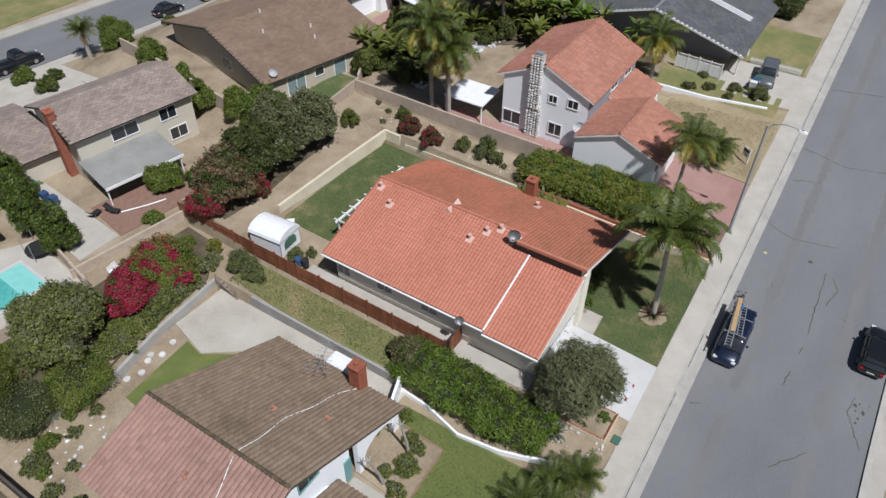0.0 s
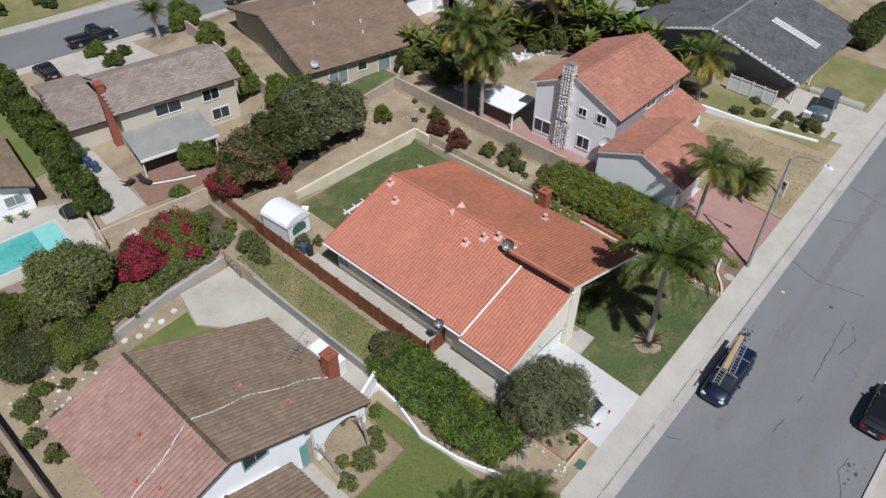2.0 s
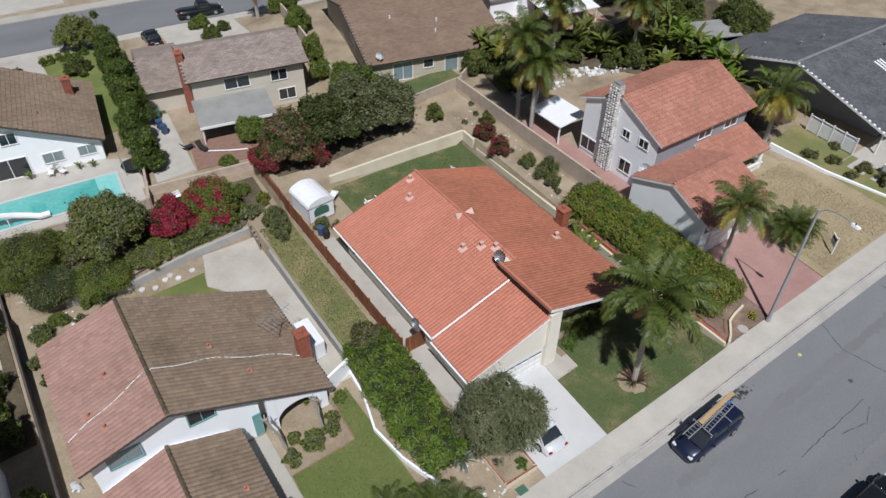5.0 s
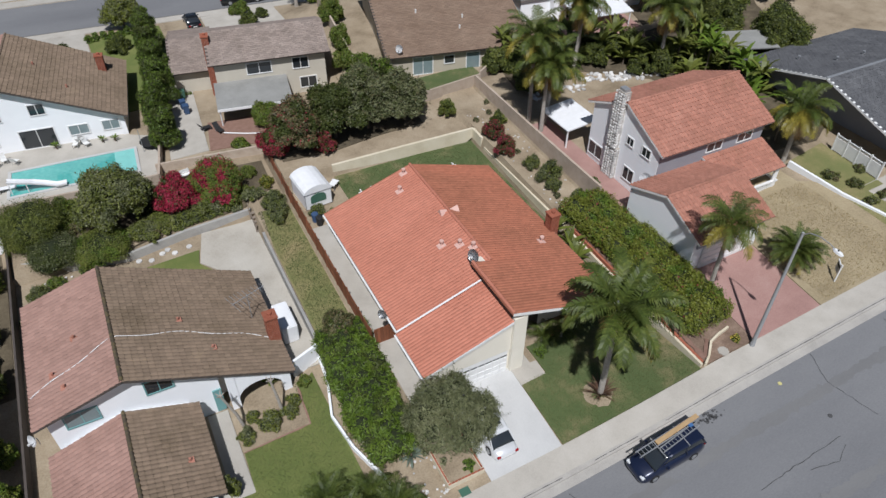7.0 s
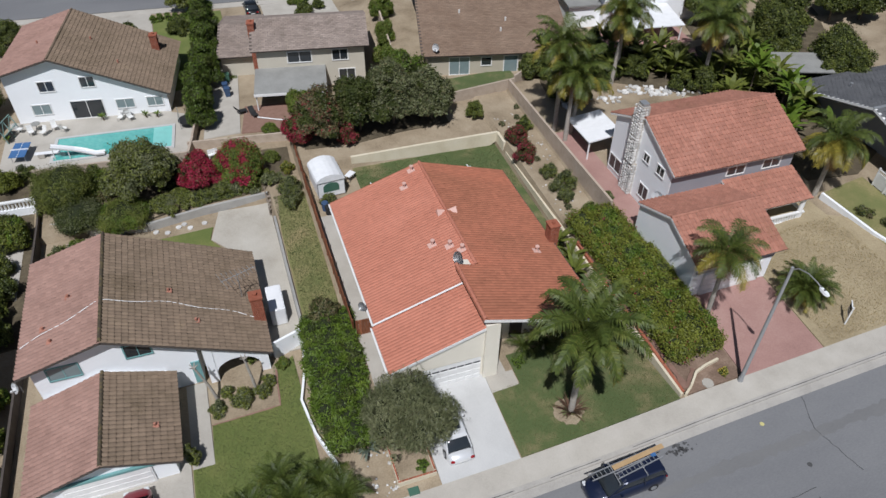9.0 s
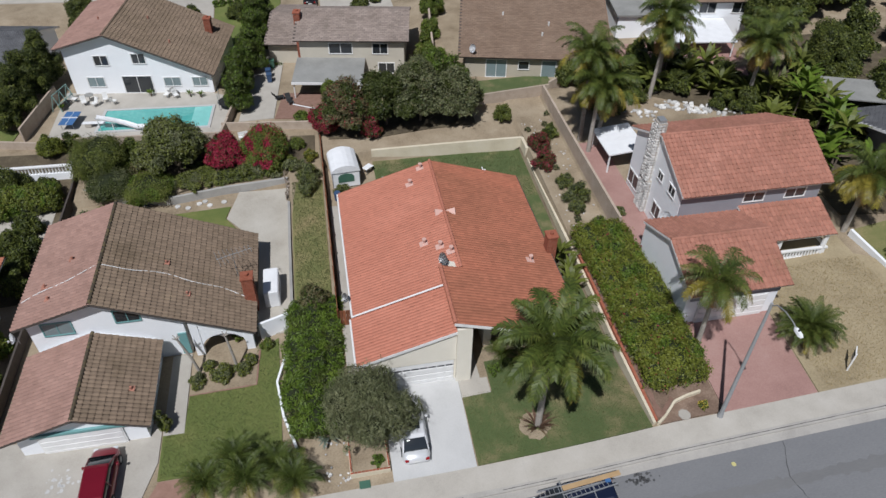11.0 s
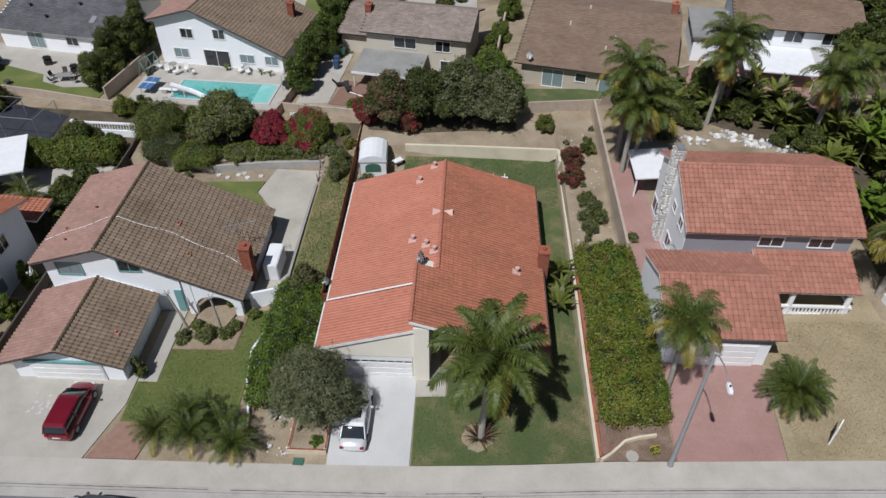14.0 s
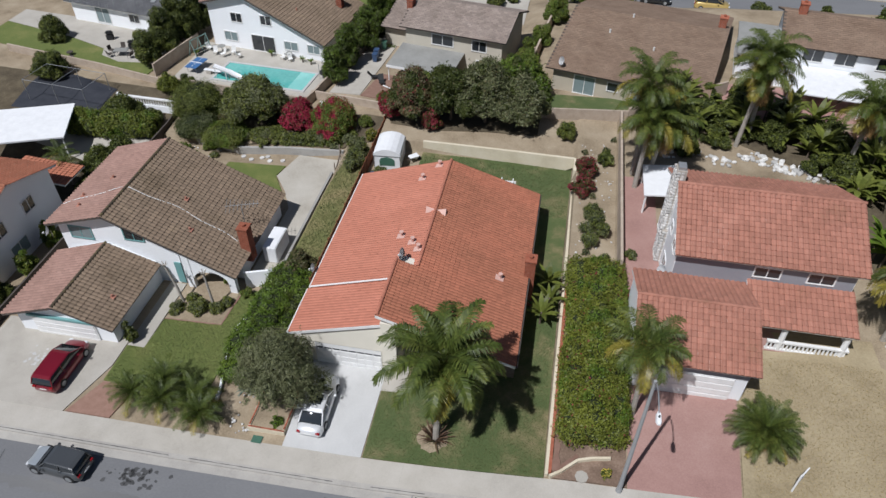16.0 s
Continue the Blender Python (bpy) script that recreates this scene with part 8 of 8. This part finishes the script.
# ---------------- marks on the ground ----------------
M["crack"] = mat("dark_crack_seal", [(0.055, 0.055, 0.056), (0.09, 0.09, 0.09)], 0.95, 3, 20, 0.1)
M["stain"] = mat("dark_road_stain_and_shade", [(0.06, 0.06, 0.062), (0.10, 0.10, 0.10)], 0.95, 2, 14, 0.2)
M["patch"] = mat("paler_asphalt", [(0.15, 0.15, 0.152), (0.185, 0.185, 0.184)], 0.92, 0.5, 14, 0.3, stretch=(0.3, 1, 1))


def ribbon(name, pts, width, lift, material, label, seed=0, ragged=0.25, category="crack"):
    """A narrow uneven strip that follows the ground through pts."""
    rng = random.Random(seed)
    P = []
    for (xa, ya), (xb, yb) in zip(pts, pts[1:]):
        n = max(2, int(math.hypot(xb - xa, yb - ya) / 0.35))
        P += [(xa + (xb - xa) * i / n + rng.uniform(-1, 1) * ragged * 0.3, ya + (yb - ya) * i / n + rng.uniform(-1, 1) * ragged * 0.3) for i in range(n)]
    P.append(pts[-1])
    V, F = [], []
    for i, (x, y) in enumerate(P):
        a, b = P[max(0, i - 1)], P[min(len(P) - 1, i + 1)]
        d = Vector((b[0] - a[0], b[1] - a[1], 0)).normalized()
        s = Vector((-d.y, d.x, 0)) * width * rng.uniform(0.5, 1.2) / 2
        z = gz(x, y) + lift
        V += [(x - s.x, y - s.y, z), (x + s.x, y + s.y, z)]
    F = [(2 * i, 2 * i + 1, 2 * i + 3, 2 * i + 2) for i in range(len(P) - 1)]
    tagged(raw(name, V, F, material), label, category, "", "structure")


ROAD = -0.108
for i, pts in enumerate((
        [(-1.5, -3.0), (-0.2, -5.2), (0.6, -8.2)], [(19.5, -2.8), (18.6, -5.0), (19.4, -8.5)], [(26.5, -3.2), (27.5, -5.5)], [(1.0, -13.9), (3.6, -12.6), (6.5, -12.9)],
        [(-3.5, -9.0), (-1.0, -11.0), (0.5, -13.6)], [(12.5, -9.2), (14.5, -9.6), (15.8, -9.0)], [(-24, -3.4), (-23.2, -6.5), (-24.5, -9.0)], [(9.0, -8.6), (16.0, -8.4)],
        [(32, -3.0), (31, -7.0), (32.5, -12)], [(44, -2.9), (45.5, -8.0)], [(3.5, -8.2), (7.5, -8.6)], [(20, -12.5), (26, -12.2)])):
    ribbon("road_crack", pts, 0.05, ROAD, "crack", "dark crack in the asphalt", i, 0.18)
for y in (-5.4, -11.2):
    ribbon("wheel_track", [(-60, y), (0, y + 0.1), (70, y)], 0.9, ROAD - 0.004, "patch", "paler worn wheel track on the asphalt", int(-y), 0.2, "road mark")
ribbon("kerb_joint", [(-80, -1.93), (80, -1.93)], 0.05, 0.026, "crack", "dark joint line along the kerb", 60, 0.02, "joint")
xj = -60.0
while xj < 75:
    ribbon("pavement_joint", [(xj, -1.7), (xj, -0.05)], 0.014, 0.019, "kerb", "thin joint across the sidewalk", int(xj * 3), 0.01, "joint")
    xj += 3.0


tagged(drape("planting_bed", [(12.4, 0.05), (16.9, 0.05), (16.6, 18.0), (12.4, 18.0)], "litter", 0.05), "brown leaf litter round the clipped hedge", "bed", "", "structure")
ribbon("brick_edging", [(12.6, 0.5), (12.6, 8), (12.65, 17)], 0.42, 0.14, "brickpave", "flat brick edging along the low wall", 73, 0.02, "edging")
ribbon("brick_edging", [(12.6, 0.5), (13.9, 1.75)], 0.36, 0.13, "brickpave", "flat brick edging round the bed", 74, 0.02, "edging")
wall_run("bed_kerb", [(12.25, 0.05), (12.9, 0.45), (13.9, 1.35), (14.8, 1.6), (15.9, 1.75)], 0.3, 0.16, "creamwall", "curved low cream kerb in front of the hedge", category="kerb")
tagged(tubep("meter_box_cover", [(14.2, 0.35, gz(14.2, 0.35)), (14.2, 0.35, gz(14.2, 0.35) + 0.09)], 0.42, "concrete", None, "", 8), "square concrete meter lid in the bed", "lid")


def blot(name, x, y, r, n, lift, material, label, seed=0, flat=0.6, category="stain"):
    """A scatter of ragged flat blots on the ground."""
    rng = random.Random(seed)
    V, F = [], []
    for i in range(n):
        cx, cy = x + rng.gauss(0, r), y + rng.gauss(0, r * flat)
        q = rng.uniform(0.03, 0.12) * (1 + r * 0.6)
        b = len(V)
        V.append((cx, cy, gz(cx, cy) + lift))
        m = 8
        for k in range(m):
            a = 2 * math.pi * k / m
            qq = q * rng.uniform(0.6, 1.3)
            px, py = cx + qq * math.cos(a), cy + qq * math.sin(a)
            V.append((px, py, gz(px, py) + lift))
        F += [(b, b + 1 + k, b + 1 + (k + 1) % m) for k in range(m)]
    tagged(raw(name, V, F, material), label, category, "", "structure")


blot("road_spots", -14.2, -3.7, 1.0, 60, ROAD, "stain", "dark oil spots on the asphalt", 1, 0.35)
blot("road_spots", 9.6, -3.1, 0.6, 30, ROAD, "stain", "dark oil spots behind the van", 2, 0.4)
# Blots painted dark in place of a tree's shadow on the far lane.
blot("road_spots", 4.0, -13.3, 0.5, 8, ROAD, "stain", "few dark spots across the street standing in for tree shade", 3, 0.4)
tagged(tubep("yellow_road_marker", [(15.75, -3.55, gz(15.75, -3.55) - 0.13), (15.75, -3.55, gz(15.75, -3.55) - 0.09)], 0.15, "yellow", None, "", 14), "flat yellow disc on the asphalt", "marker")
tagged(tubep("valve_cover", [(16.65, -7.03, gz(16.65, -7.03) - 0.13), (16.65, -7.03, gz(16.65, -7.03) - 0.1)], 0.16, "crack", None, "", 14), "small dark iron valve cover in the road", "cover")
blot("drive_stain", -26.6, 4.1, 0.5, 26, 0.036, "drive", "round pale stain on the driveway", 5, 1.0)
tagged(drape("brick_pad", [(-21.6, 0.05), (-18.2, 0.05), (-17.6, 2.9), (-20.3, 2.9)], "brickpave", 0.05), "brown brick paving pad beside the driveway", "paving", "", "structure")
for i, (x, y) in enumerate(((-17.6, 32.5), (-18.9, 32.2), (-19.9, 32.6), (-20.9, 32.1), (-19.4, 32.9), (-21.9, 32.5))):
    tagged(tubep("stepping_stone", [(x, y, gz(x, y) - 0.05), (x, y, gz(x, y) + 0.05)], 0.26, "stone", None, "", 9), "pale round stepping stone on dry soil", "stepping stone", "stepping stones")
tagged(drape("planting_bed", [(-18.9, 9.5), (-14.2, 9.7), (-14.0, 13.0), (-13.8, 14.2), (-18.6, 14.2)], "dirt", 0.03), "brown soil bed by the porch", "bed", "", "structure")
ribbon("bed_edging", [(-18.9, 9.5), (-14.2, 9.7), (-14.0, 13.0)], 0.14, 0.09, "brickpave", "brick edging of the planting bed", 71, 0.02, "edging")
ribbon("mulch_ring", [(4.5 + 0.75 * math.cos(a), 2.1 + 0.75 * math.sin(a)) for a in [k * 0.3927 for k in range(17)]], 0.7, 0.055, "dirt", "ring of soil round the palm", 72, 0.1, "bed")
